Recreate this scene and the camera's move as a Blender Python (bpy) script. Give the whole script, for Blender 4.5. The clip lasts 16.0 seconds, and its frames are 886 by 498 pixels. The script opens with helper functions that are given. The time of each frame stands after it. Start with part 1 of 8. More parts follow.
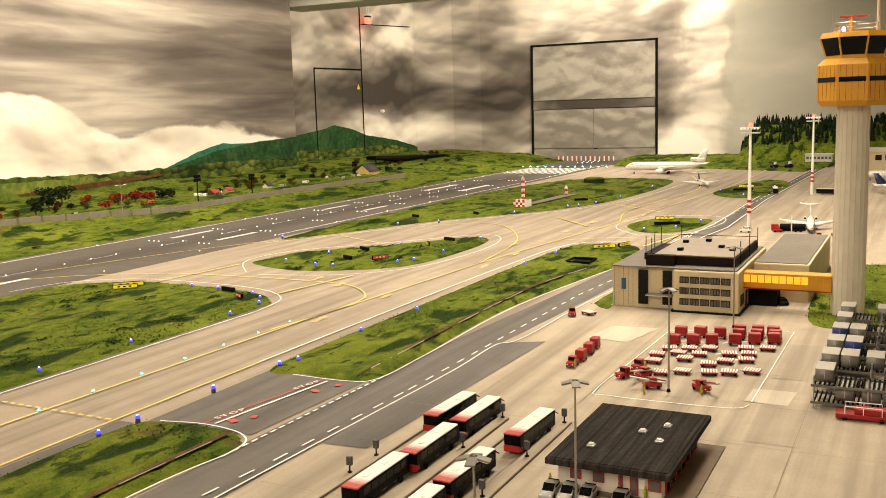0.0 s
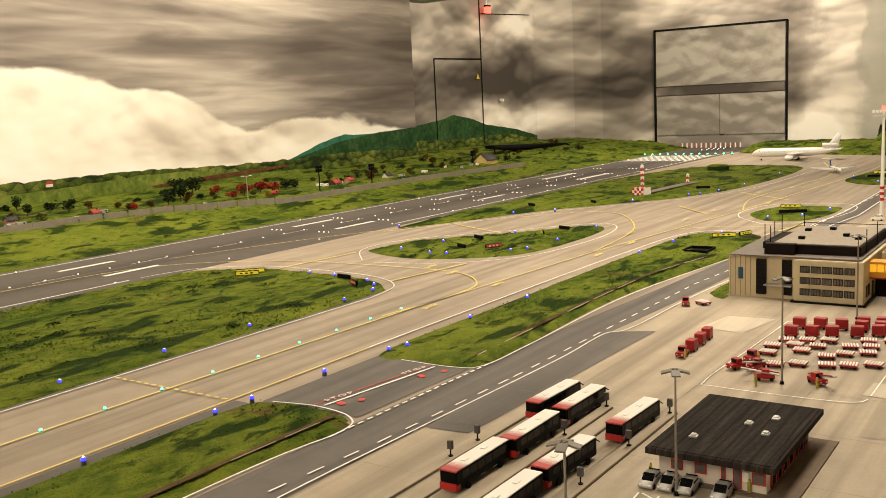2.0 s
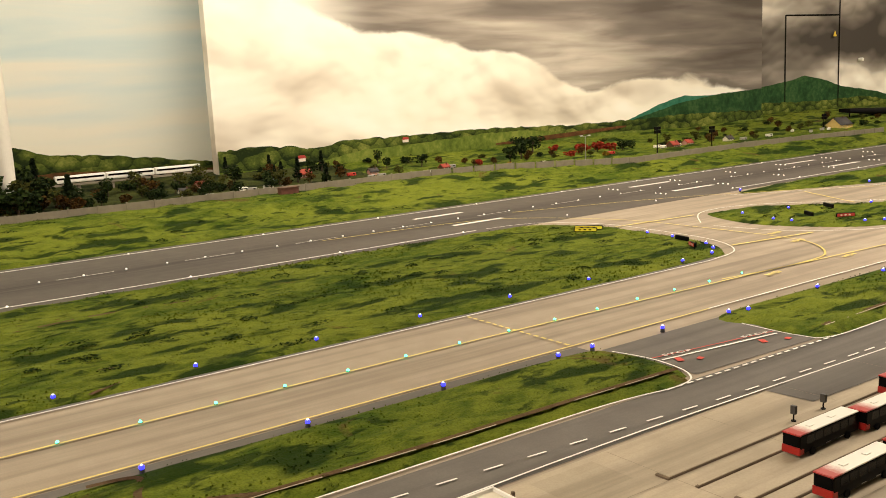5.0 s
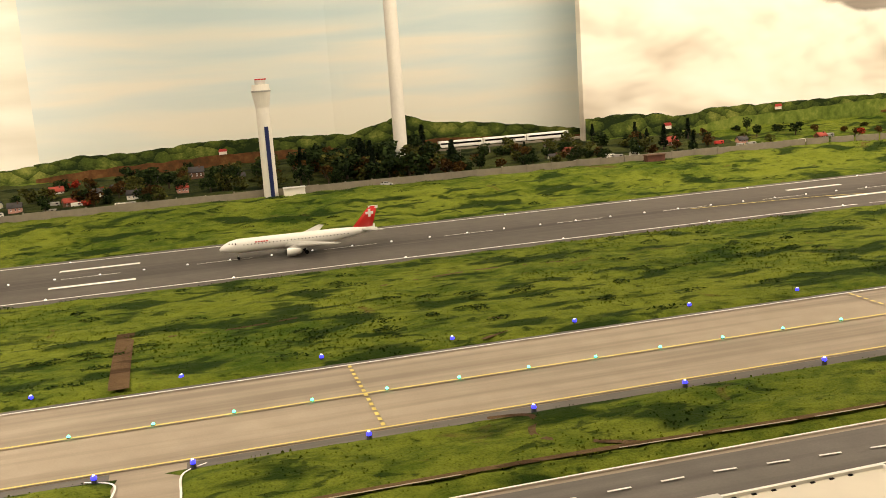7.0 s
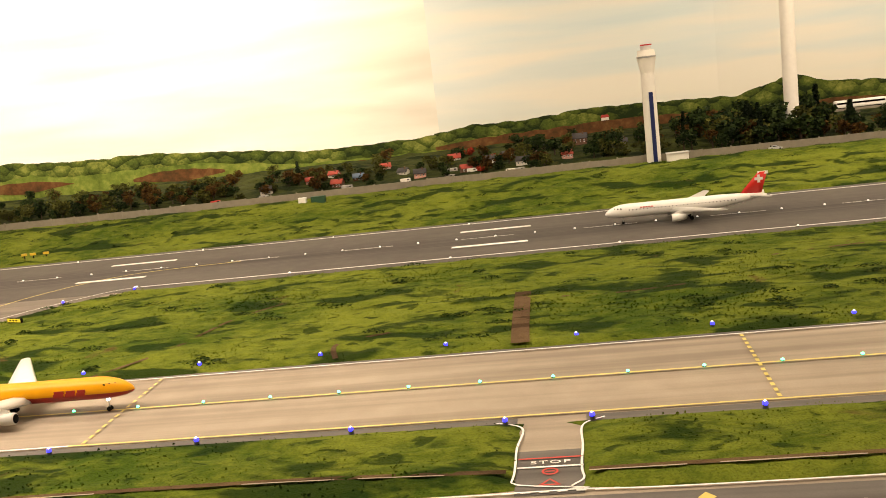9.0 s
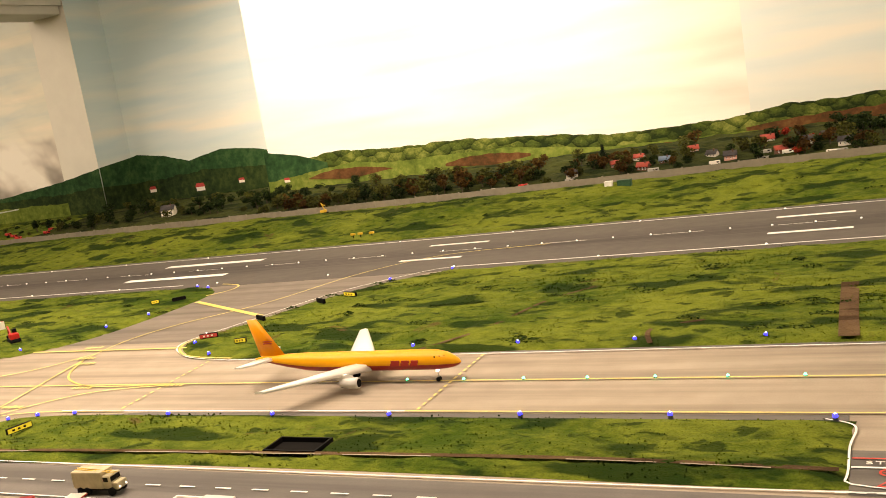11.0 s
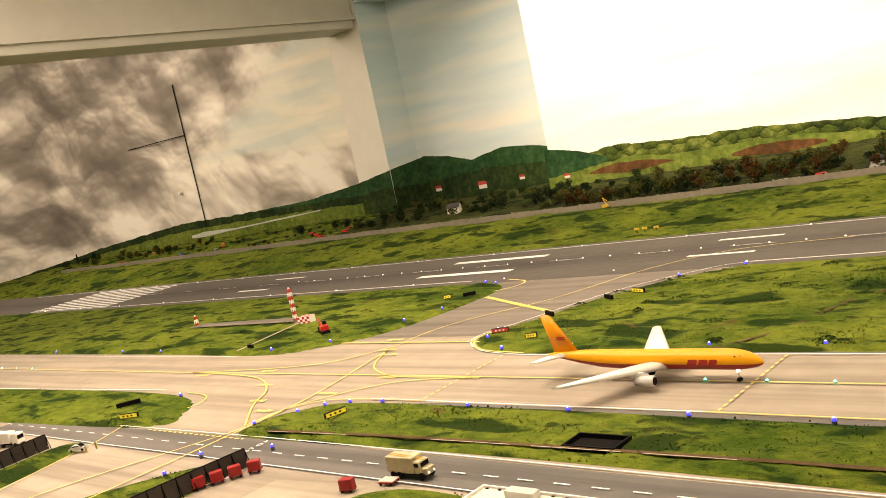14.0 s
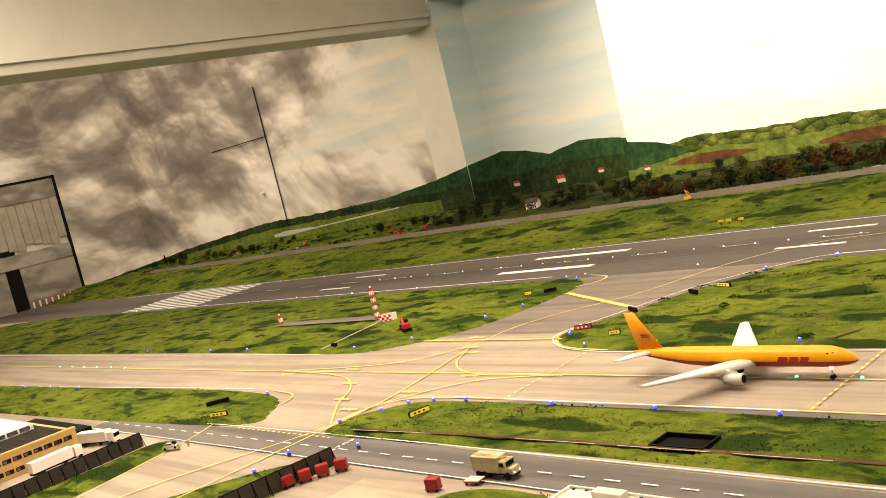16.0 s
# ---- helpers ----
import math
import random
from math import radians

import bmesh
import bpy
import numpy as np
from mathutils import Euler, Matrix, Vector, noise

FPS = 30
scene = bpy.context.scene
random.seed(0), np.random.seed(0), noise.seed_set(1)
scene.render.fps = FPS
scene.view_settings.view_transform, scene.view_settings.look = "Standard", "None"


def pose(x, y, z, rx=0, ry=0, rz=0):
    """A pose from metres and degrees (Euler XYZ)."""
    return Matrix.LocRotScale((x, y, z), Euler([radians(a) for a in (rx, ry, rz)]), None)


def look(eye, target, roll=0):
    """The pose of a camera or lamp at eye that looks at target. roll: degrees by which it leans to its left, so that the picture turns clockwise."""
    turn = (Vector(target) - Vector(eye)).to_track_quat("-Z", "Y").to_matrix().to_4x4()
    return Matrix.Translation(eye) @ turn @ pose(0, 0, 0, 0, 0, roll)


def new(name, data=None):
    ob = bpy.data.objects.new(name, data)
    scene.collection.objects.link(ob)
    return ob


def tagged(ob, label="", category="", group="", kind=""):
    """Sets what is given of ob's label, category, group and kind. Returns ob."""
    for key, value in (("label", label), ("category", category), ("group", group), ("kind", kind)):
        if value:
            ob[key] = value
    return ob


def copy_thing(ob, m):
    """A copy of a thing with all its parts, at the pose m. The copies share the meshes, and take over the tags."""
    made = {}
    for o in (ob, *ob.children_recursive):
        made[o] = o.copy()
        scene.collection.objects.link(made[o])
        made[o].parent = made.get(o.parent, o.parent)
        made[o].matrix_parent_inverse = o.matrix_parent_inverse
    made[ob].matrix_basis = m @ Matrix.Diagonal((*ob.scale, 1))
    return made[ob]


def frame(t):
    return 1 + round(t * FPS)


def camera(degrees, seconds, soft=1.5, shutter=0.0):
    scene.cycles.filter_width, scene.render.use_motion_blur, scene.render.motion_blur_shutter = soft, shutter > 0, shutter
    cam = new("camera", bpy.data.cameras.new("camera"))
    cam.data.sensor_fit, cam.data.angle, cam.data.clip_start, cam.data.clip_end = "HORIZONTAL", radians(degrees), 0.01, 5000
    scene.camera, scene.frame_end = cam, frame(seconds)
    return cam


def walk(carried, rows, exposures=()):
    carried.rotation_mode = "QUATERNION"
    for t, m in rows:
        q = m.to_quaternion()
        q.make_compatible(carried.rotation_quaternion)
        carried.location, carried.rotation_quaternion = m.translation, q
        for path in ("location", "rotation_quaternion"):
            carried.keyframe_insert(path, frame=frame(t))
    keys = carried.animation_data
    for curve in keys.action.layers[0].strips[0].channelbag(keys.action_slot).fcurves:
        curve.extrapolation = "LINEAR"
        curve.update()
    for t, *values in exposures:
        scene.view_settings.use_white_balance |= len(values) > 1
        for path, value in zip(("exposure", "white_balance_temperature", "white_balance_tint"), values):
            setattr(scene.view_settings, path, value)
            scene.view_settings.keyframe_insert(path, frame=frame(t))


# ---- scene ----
cam = camera(50.2, 16.0, soft=0.9)
PATH = [
    (0, (0.923, 0.587, 0.564), (2.685, 1.487, 0.275), -1.7),
    (0.5, (0.93, 0.569, 0.568), (2.669, 1.514, 0.28), -2.2),
    (1, (0.93, 0.56, 0.566), (2.64, 1.555, 0.273), -2.4),
    (1.5, (0.935, 0.552, 0.559), (2.607, 1.609, 0.265), -2.6),
    (2, (0.932, 0.552, 0.56), (2.56, 1.674, 0.259), -2.7),
    (2.5, (0.926, 0.549, 0.56), (2.499, 1.745, 0.254), -2.9),
    (3, (0.919, 0.549, 0.566), (2.431, 1.819, 0.249), -3.0),
    (5.5, (0.829, 0.521, 0.559), (1.831, 2.215, 0.204), -2.9),
    (6, (0.804, 0.506, 0.566), (1.638, 2.287, 0.203), -3.2),
    (6.5, (0.784, 0.487, 0.574), (1.44, 2.34, 0.203), -3.6),
    (7, (0.758, 0.475, 0.577), (1.239, 2.38, 0.202), -4.0),
    (7.5, (0.74, 0.46, 0.581), (1.035, 2.402, 0.202), -4.7),
    (8, (0.731, 0.443, 0.589), (0.829, 2.404, 0.206), -5.5),
    (8.5, (0.721, 0.43, 0.592), (0.623, 2.391, 0.211), -6.3),
    (9, (0.709, 0.417, 0.598), (0.419, 2.36, 0.221), -7.0),
    (9.5, (0.7, 0.396, 0.602), (0.238, 2.307, 0.236), -7.7),
    (10, (0.689, 0.382, 0.608), (0.076, 2.252, 0.252), -8.1),
    (12.5, (0.664, 0.334, 0.635), (-0.508, 1.932, 0.359), -11.1),
    (13, (0.654, 0.328, 0.637), (-0.585, 1.876, 0.377), -11.4),
    (13.5, (0.648, 0.326, 0.635), (-0.65, 1.828, 0.391), -11.7),
    (14, (0.649, 0.331, 0.637), (-0.702, 1.787, 0.402), -12.2),
    (14.5, (0.65, 0.322, 0.645), (-0.738, 1.744, 0.416), -12.7),
    (15, (0.647, 0.317, 0.644), (-0.769, 1.712, 0.422), -12.8),
    (15.5, (0.645, 0.325, 0.646), (-0.798, 1.691, 0.428), -13.3),
    (16, (0.645, 0.329, 0.649), (-0.823, 1.671, 0.439), -13.7),
]
walk(cam, [(t, look(eye, target, roll)) for t, eye, target, roll in PATH], exposures=[(0, 0.0, 6400, 10), (1.5, -0.27, 6400, 10), (3.0, -0.34, 6400, 10), (5.5, -0.24, 6350, 10), (7.5, -0.17, 6550, 12), (10, -0.09, 6950, 17), (12.5, -0.05, 6900, 16), (16, -0.05, 6700, 14)])

# ---- light ----
world = bpy.data.worlds.new("room_air")
scene.world = world
world.use_nodes = True
world.node_tree.nodes["Background"].inputs[0].default_value = (1.0, 0.86, 0.68, 1)
world.node_tree.nodes["Background"].inputs[1].default_value = 0.02


def area(name, loc, size_x, size_y, power, colour=(1.0, 0.855, 0.675), target=None, spread=180):
    data = bpy.data.lights.new(name, "AREA")
    data.shape, data.size, data.size_y, data.energy, data.color = "RECTANGLE", size_x, size_y, power, colour
    data.spread = radians(spread)
    ob = new(name, data)
    ob.matrix_world = look(loc, target or (loc[0], loc[1] + 0.001, loc[2] - 1))
    return ob


area("lamp_row_apron", (4.7, 1.3, 2.35), 3.6, 0.5, 150)
area("lamp_row_crossing", (-2.15, 1.45, 2.35), 4.6, 0.5, 188)
area("lamp_row_mid_west", (-1.4, 3.2, 2.35), 3.2, 0.4, 70)
area("lamp_row_mid_east", (4.7, 3.2, 2.35), 3.6, 0.4, 50)
area("lamp_row_bright_wall", (-1.85, 4.3, 2.35), 3.2, 0.3, 33, target=(-1.85, 5.6, 0.8), spread=62)
area("lamp_row_cumulus_wall", (4.0, 3.9, 2.35), 6.2, 0.3, 130, target=(4.0, 5.4, 0.8))
area("lamp_row_east", (9.0, 3.2, 2.35), 2.0, 2.0, 200, target=(9.6, 4.2, 0.4))
area("lamp_row_west", (-7.2, 3.2, 2.35), 3.5, 1.0, 125, target=(-7.4, 4.4, 0.4))

# ---- materials ----


class Nodes:
    """Short hand for building node materials."""

    def __init__(self, name, rough=0.7, metal=0.0, spec=0.5):
        self.mat = bpy.data.materials.new(name)
        self.mat.use_nodes = True
        self.tree = self.mat.node_tree
        self.bsdf = self.tree.nodes["Principled BSDF"]
        self.bsdf.inputs["Roughness"].default_value = rough
        self.bsdf.inputs["Metallic"].default_value = metal
        self.bsdf.inputs["Specular IOR Level"].default_value = spec

    def add(self, kind, **sets):
        n = self.tree.nodes.new(kind)
        for key, value in sets.items():
            n.inputs[key.replace("_", " ")].default_value = value
        return n

    def link(self, a, b):
        self.tree.links.new(a, b)

    def place(self, scale=(1, 1, 1), local=False, turn=0.0, shift=(0, 0, 0)):
        m = self.add("ShaderNodeMapping")
        m.inputs["Scale"].default_value = scale
        m.inputs["Rotation"].default_value = (0, 0, turn)
        m.inputs["Location"].default_value = shift
        if local:
            self.link(self.add("ShaderNodeTexCoord").outputs["Object"], m.inputs[0])
        else:
            self.link(self.add("ShaderNodeNewGeometry").outputs["Position"], m.inputs[0])
        return m.outputs[0]

    def noise(self, vec, scale, detail=4.0, rough=0.55, distort=0.0):
        n = self.add("ShaderNodeTexNoise", Scale=scale, Detail=detail, Roughness=rough, Distortion=distort)
        self.link(vec, n.inputs["Vector"])
        return n.outputs["Fac"]

    def ramp(self, fac, stops):
        n = self.add("ShaderNodeValToRGB")
        el = n.color_ramp.elements
        while len(el) < len(stops):
            el.new(0.5)
        for e, (p, c) in zip(el, stops):
            e.position, e.color = p, (*c, 1) if len(c) == 3 else c
        self.link(fac, n.inputs[0])
        return n.outputs[0]

    def mix(self, fac, a, b, kind="MIX"):
        n = self.add("ShaderNodeMixRGB")
        n.blend_type = kind
        for src, socket in ((fac, n.inputs[0]), (a, n.inputs[1]), (b, n.inputs[2])):
            if hasattr(src, "links"):
                self.link(src, socket)
            else:
                socket.default_value = src if isinstance(src, float) else (*src, 1)
        return n.outputs[0]

    def math(self, op, a, b=0.0, c=0.0):
        n = self.add("ShaderNodeMath")
        n.operation = op
        for src, socket in zip((a, b, c), n.inputs):
            if hasattr(src, "links"):
                self.link(src, socket)
            else:
                socket.default_value = src
        return n.outputs[0]

    def axes(self, vec):
        n = self.add("ShaderNodeSeparateXYZ")
        self.link(vec, n.inputs[0])
        return n.outputs

    def bump(self, height, strength=0.3, distance=0.002):
        n = self.add("ShaderNodeBump", Strength=strength, Distance=distance)
        self.link(height, n.inputs["Height"])
        self.link(n.outputs[0], self.bsdf.inputs["Normal"])

    def colour(self, out):
        self.link(out, self.bsdf.inputs["Base Color"])
        return self


def plain(name, colour, rough=0.6, metal=0.0, vary=0.18, scale=60.0, spec=0.4, bump=0.0):
    """A painted or moulded surface with slight mottling and grime at two scales."""
    m = Nodes(name, rough, metal, spec)
    v = m.place()
    a, b = m.noise(v, scale, 3), m.noise(v, scale * 0.12, 3)
    dark, light = [c * (1 - vary) for c in colour], [min(1, c * (1 + vary)) for c in colour]
    base = m.ramp(m.math("ADD", m.math("MULTIPLY", a, 0.5), m.math("MULTIPLY", b, 0.5)), [(0.3, dark), (0.7, light)])
    m.colour(base)
    if bump:
        m.bump(a, bump, 0.0006)
    return m.mat


def glowing(name, colour, strength):
    m = Nodes(name, 0.3)
    m.bsdf.inputs["Base Color"].default_value = (*colour, 1)
    m.bsdf.inputs["Emission Color"].default_value = (*colour, 1)
    m.bsdf.inputs["Emission Strength"].default_value = strength
    return m.mat


def concrete_material(name, dark, light, tyre=0.0, slabs=0.0):
    m = Nodes(name, 0.7, 0, 0.2)
    v = m.place()
    big, mid, fine = m.noise(v, 1.3, 4), m.noise(v, 14, 5), m.noise(v, 320, 2)
    base = m.ramp(m.math("ADD", m.math("MULTIPLY", big, 0.55), m.math("MULTIPLY", mid, 0.45)), [(0.32, dark), (0.68, light)])
    base = m.mix(m.math("MULTIPLY", m.math("SUBTRACT", fine, 0.35), 0.5), base, [c * 0.55 for c in dark])
    streak = m.noise(m.place((0.35, 9, 1)), 2.2, 4)
    base = m.mix(m.ramp(streak, [(0.42, (0, 0, 0)), (0.66, (0.7, 0.7, 0.7))]), base, [c * 0.6 for c in dark])
    m.colour(base)
    m.bump(fine, 0.15, 0.0008)
    return m.mat


def grass_material(name, dark, mid, light, earth):
    m = Nodes(name, 0.95, 0, 0.08)
    v = m.place((0.75, 1.15, 1))
    patch, clump, fine = m.noise(v, 2.6, 4, 0.6, 0.5), m.noise(v, 26, 4, 0.65, 0.4), m.noise(m.place(), 260, 3)
    base = m.ramp(m.math("ADD", m.math("MULTIPLY", patch, 0.55), m.math("MULTIPLY", clump, 0.45)), [(0.38, mid), (0.60, light)])
    cushion = m.noise(m.place((0.55, 1.25, 1), shift=(3, 1, 0)), 7.5, 4, 0.5, 0.35)
    small = m.noise(m.place((0.7, 1.2, 1), shift=(1, 8, 0)), 19, 4, 0.55, 0.4)
    blotch = m.math("MAXIMUM", m.ramp(cushion, [(0.535, (0, 0, 0)), (0.60, (0.9, 0.9, 0.9))]), m.ramp(small, [(0.585, (0, 0, 0)), (0.65, (0.8, 0.8, 0.8))]))
    base = m.mix(blotch, base, dark)
    soil = m.ramp(m.noise(m.place((1, 1, 1), shift=(7, 3, 0)), 5.5, 5, 0.6, 0.9), [(0.65, (0, 0, 0)), (0.71, (0.7, 0.7, 0.7))])
    base = m.mix(soil, base, earth)
    base = m.mix(m.ramp(fine, [(0.36, (0.3, 0.3, 0.3)), (0.56, (0, 0, 0))]), base, [c * 0.6 for c in dark])
    m.colour(base)
    m.bump(m.math("ADD", clump, m.math("MULTIPLY", fine, 0.6)), 0.7, 0.006)
    return m.mat


def runway_material():
    m = Nodes("runway_asphalt", 0.7, 0, 0.2)
    v = m.place()
    big, mid, fine = m.noise(v, 1.6, 4), m.noise(v, 18, 5), m.noise(v, 320, 2)
    base = m.ramp(m.math("ADD", m.math("MULTIPLY", big, 0.5), m.math("MULTIPLY", mid, 0.5)), [(0.32, (0.082, 0.070, 0.060)), (0.68, (0.125, 0.108, 0.092))])
    streak = m.noise(m.place((0.25, 16, 1)), 3.0, 4)
    y = m.axes(v)[1]
    middle = m.math("SUBTRACT", 1.0, m.math("MINIMUM", 1.0, m.math("DIVIDE", m.math("ABSOLUTE", m.math("SUBTRACT", y, 3.6)), 0.16)))
    rubber = m.math("MULTIPLY", m.ramp(streak, [(0.3, (0, 0, 0)), (0.6, (1, 1, 1))]), m.math("ADD", m.math("MULTIPLY", middle, 0.8), 0.1))
    base = m.mix(rubber, base, (0.035, 0.030, 0.026))
    base = m.mix(m.math("MULTIPLY", m.math("SUBTRACT", fine, 0.35), 0.5), base, (0.03, 0.027, 0.024))
    m.colour(base)
    m.bump(fine, 0.15, 0.0008)
    return m.mat


CONCRETE = concrete_material("taxiway_concrete", (0.30, 0.245, 0.185), (0.42, 0.35, 0.265))
APRON = concrete_material("apron_concrete", (0.36, 0.30, 0.22), (0.50, 0.42, 0.31))
ASPHALT = runway_material()
ROAD = concrete_material("road_asphalt", (0.12, 0.108, 0.096), (0.175, 0.158, 0.14))
GRASS = grass_material("static_grass", (0.008, 0.023, 0.002), (0.042, 0.074, 0.005), (0.160, 0.186, 0.019), (0.10, 0.055, 0.022))
WHITE_PAINT = plain("white_line_paint", (0.80, 0.78, 0.72), 0.6)
YELLOW_PAINT = plain("yellow_line_paint", (0.66, 0.53, 0.14), 0.6)
RED_PAINT = plain("red_line_paint", (0.55, 0.06, 0.04), 0.6)
BLUE_GLOW = glowing("blue_lamp_glow", (0.03, 0.03, 1.0), 4.0)
GREEN_GLOW = glowing("green_lamp_glow", (0.1, 1.0, 0.45), 5.0)
WHITE_GLOW = glowing("white_lamp_glow", (1.0, 0.95, 0.85), 1.3)
BLACK = plain("black_plastic", (0.005, 0.0045, 0.0045), 0.6, spec=0.06)


def tar_material():
    """Roofing felt in strips, streaked and dusty."""
    m = Nodes("tar_paper_roof", 0.9, 0, 0.06)
    fine, streak = m.noise(m.place(), 130, 4), m.noise(m.place((1.2, 30, 1)), 7.0, 4, 0.6)
    strips = m.add("ShaderNodeTexWave", Scale=14.0, Distortion=0.6)
    strips.bands_direction = "Y"
    m.link(m.place(), strips.inputs["Vector"])
    f = m.math("ADD", m.math("MULTIPLY", streak, 0.7), m.math("MULTIPLY", fine, 0.3))
    base = m.ramp(f, [(0.32, (0.014, 0.011, 0.009)), (0.52, (0.030, 0.025, 0.021)), (0.70, (0.060, 0.051, 0.043))])
    m.colour(m.mix(m.ramp(strips.outputs["Fac"], [(0.02, (0.6, 0.6, 0.6)), (0.10, (0, 0, 0))]), base, (0.010, 0.008, 0.007)))
    m.bump(fine, 0.3, 0.0006)
    return m.mat


TAR_ROOF = tar_material()


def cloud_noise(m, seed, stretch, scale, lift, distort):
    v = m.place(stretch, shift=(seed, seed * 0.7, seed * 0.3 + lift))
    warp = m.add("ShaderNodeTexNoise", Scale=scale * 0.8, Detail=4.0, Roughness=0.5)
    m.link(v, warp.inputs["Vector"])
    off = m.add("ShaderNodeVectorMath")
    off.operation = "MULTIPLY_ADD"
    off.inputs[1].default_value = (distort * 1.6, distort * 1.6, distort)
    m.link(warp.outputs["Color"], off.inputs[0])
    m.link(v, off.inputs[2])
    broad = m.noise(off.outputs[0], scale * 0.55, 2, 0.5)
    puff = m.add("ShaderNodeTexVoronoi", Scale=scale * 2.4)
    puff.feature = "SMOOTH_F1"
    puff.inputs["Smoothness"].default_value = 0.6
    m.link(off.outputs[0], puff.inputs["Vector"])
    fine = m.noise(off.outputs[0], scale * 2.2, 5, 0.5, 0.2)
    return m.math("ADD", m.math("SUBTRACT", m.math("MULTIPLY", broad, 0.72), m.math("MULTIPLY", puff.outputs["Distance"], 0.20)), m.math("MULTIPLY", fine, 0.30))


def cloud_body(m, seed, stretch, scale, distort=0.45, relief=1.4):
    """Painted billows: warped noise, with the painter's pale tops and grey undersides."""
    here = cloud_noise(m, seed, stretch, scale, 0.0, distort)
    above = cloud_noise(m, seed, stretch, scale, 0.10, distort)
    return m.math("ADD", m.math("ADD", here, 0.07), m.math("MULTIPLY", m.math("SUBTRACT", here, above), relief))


def cloud_material(name, low, mid, high, seed, stretch=(1, 1, 1.8), scale=1.6, contrast=(0.36, 0.50, 0.66), horizon=None, z0=0.3, z1=1.0, relief=1.1):
    """Sky and clouds painted on a board, paler or darker towards the horizon."""
    m = Nodes(name, 0.85, 0, 0.2)
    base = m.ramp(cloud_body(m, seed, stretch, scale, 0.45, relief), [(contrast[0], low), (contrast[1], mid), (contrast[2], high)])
    if horizon:
        z = m.axes(m.place())[2]
        f = m.math("SMOOTH_MAX", 0.0, m.math("MINIMUM", 1.0, m.math("DIVIDE", m.math("SUBTRACT", z1, z), z1 - z0)), 0.1)
        base = m.mix(m.math("MULTIPLY", f, 0.8), base, horizon)
    m.colour(base)
    m.bump(m.noise(m.place(), 90, 3), 0.08, 0.002)
    return m.mat


def billows(m, stretch, scale, warp, lit, seed=0.0):
    """Cauliflower cloud heads: their height, and the painter's light on one side of each."""
    base = m.place(stretch, shift=(seed, seed * 0.6, seed * 0.3))
    swirl = m.add("ShaderNodeTexNoise", Scale=scale * 0.6, Detail=2.0, Roughness=0.45)
    m.link(base, swirl.inputs["Vector"])
    bent = m.add("ShaderNodeVectorMath")
    bent.operation = "MULTIPLY_ADD"
    bent.inputs[1].default_value = (warp, warp, warp)
    m.link(swirl.outputs["Color"], bent.inputs[0])
    m.link(base, bent.inputs[2])
    high, light = 1.0, 0.0
    for octave, weight in ((1.0, 0.50), (2.1, 0.28), (4.3, 0.17), (9.0, 0.09)):
        moved = m.add("ShaderNodeVectorMath")
        moved.inputs[1].default_value = [c * 0.32 / (scale * octave) for c in lit]
        m.link(bent.outputs[0], moved.inputs[0])
        pair = []
        for v in (bent, moved):
            cell = m.add("ShaderNodeTexVoronoi", Scale=scale * octave)
            cell.feature = "SMOOTH_F1"
            cell.inputs["Smoothness"].default_value = 0.3
            m.link(v.outputs[0], cell.inputs["Vector"])
            pair.append(m.math("MULTIPLY", cell.outputs["Distance"], weight))
        high = m.math("SUBTRACT", high, pair[0])
        light = m.math("ADD", light, m.math("SUBTRACT", pair[1], pair[0]))
    return high, light


def clamp(m, v):
    return m.math("MINIMUM", 1.0, m.math("MAXIMUM", v, 0.0))


def slope(m, v, a, b):
    """Zero where v is a, one where it is b, eased between."""
    f = clamp(m, m.math("DIVIDE", m.math("SUBTRACT", v, a), b - a))
    return m.math("MULTIPLY", m.math("MULTIPLY", f, f), m.math("SUBTRACT", 3.0, m.math("MULTIPLY", f, 2.0)))


def painted(m, mass, high, light, stops, relief=1.2, body=0.35):
    tone = m.math("ADD", m.math("ADD", mass, m.math("MULTIPLY", light, relief)), m.math("MULTIPLY", m.math("SUBTRACT", high, 0.62), body))
    return m.ramp(tone, stops)


GREYS = [(0.0, (0.06, 0.051, 0.042)), (0.28, (0.16, 0.138, 0.115)), (0.55, (0.36, 0.32, 0.27)), (0.80, (0.72, 0.66, 0.56)), (1.0, (0.88, 0.84, 0.74))]


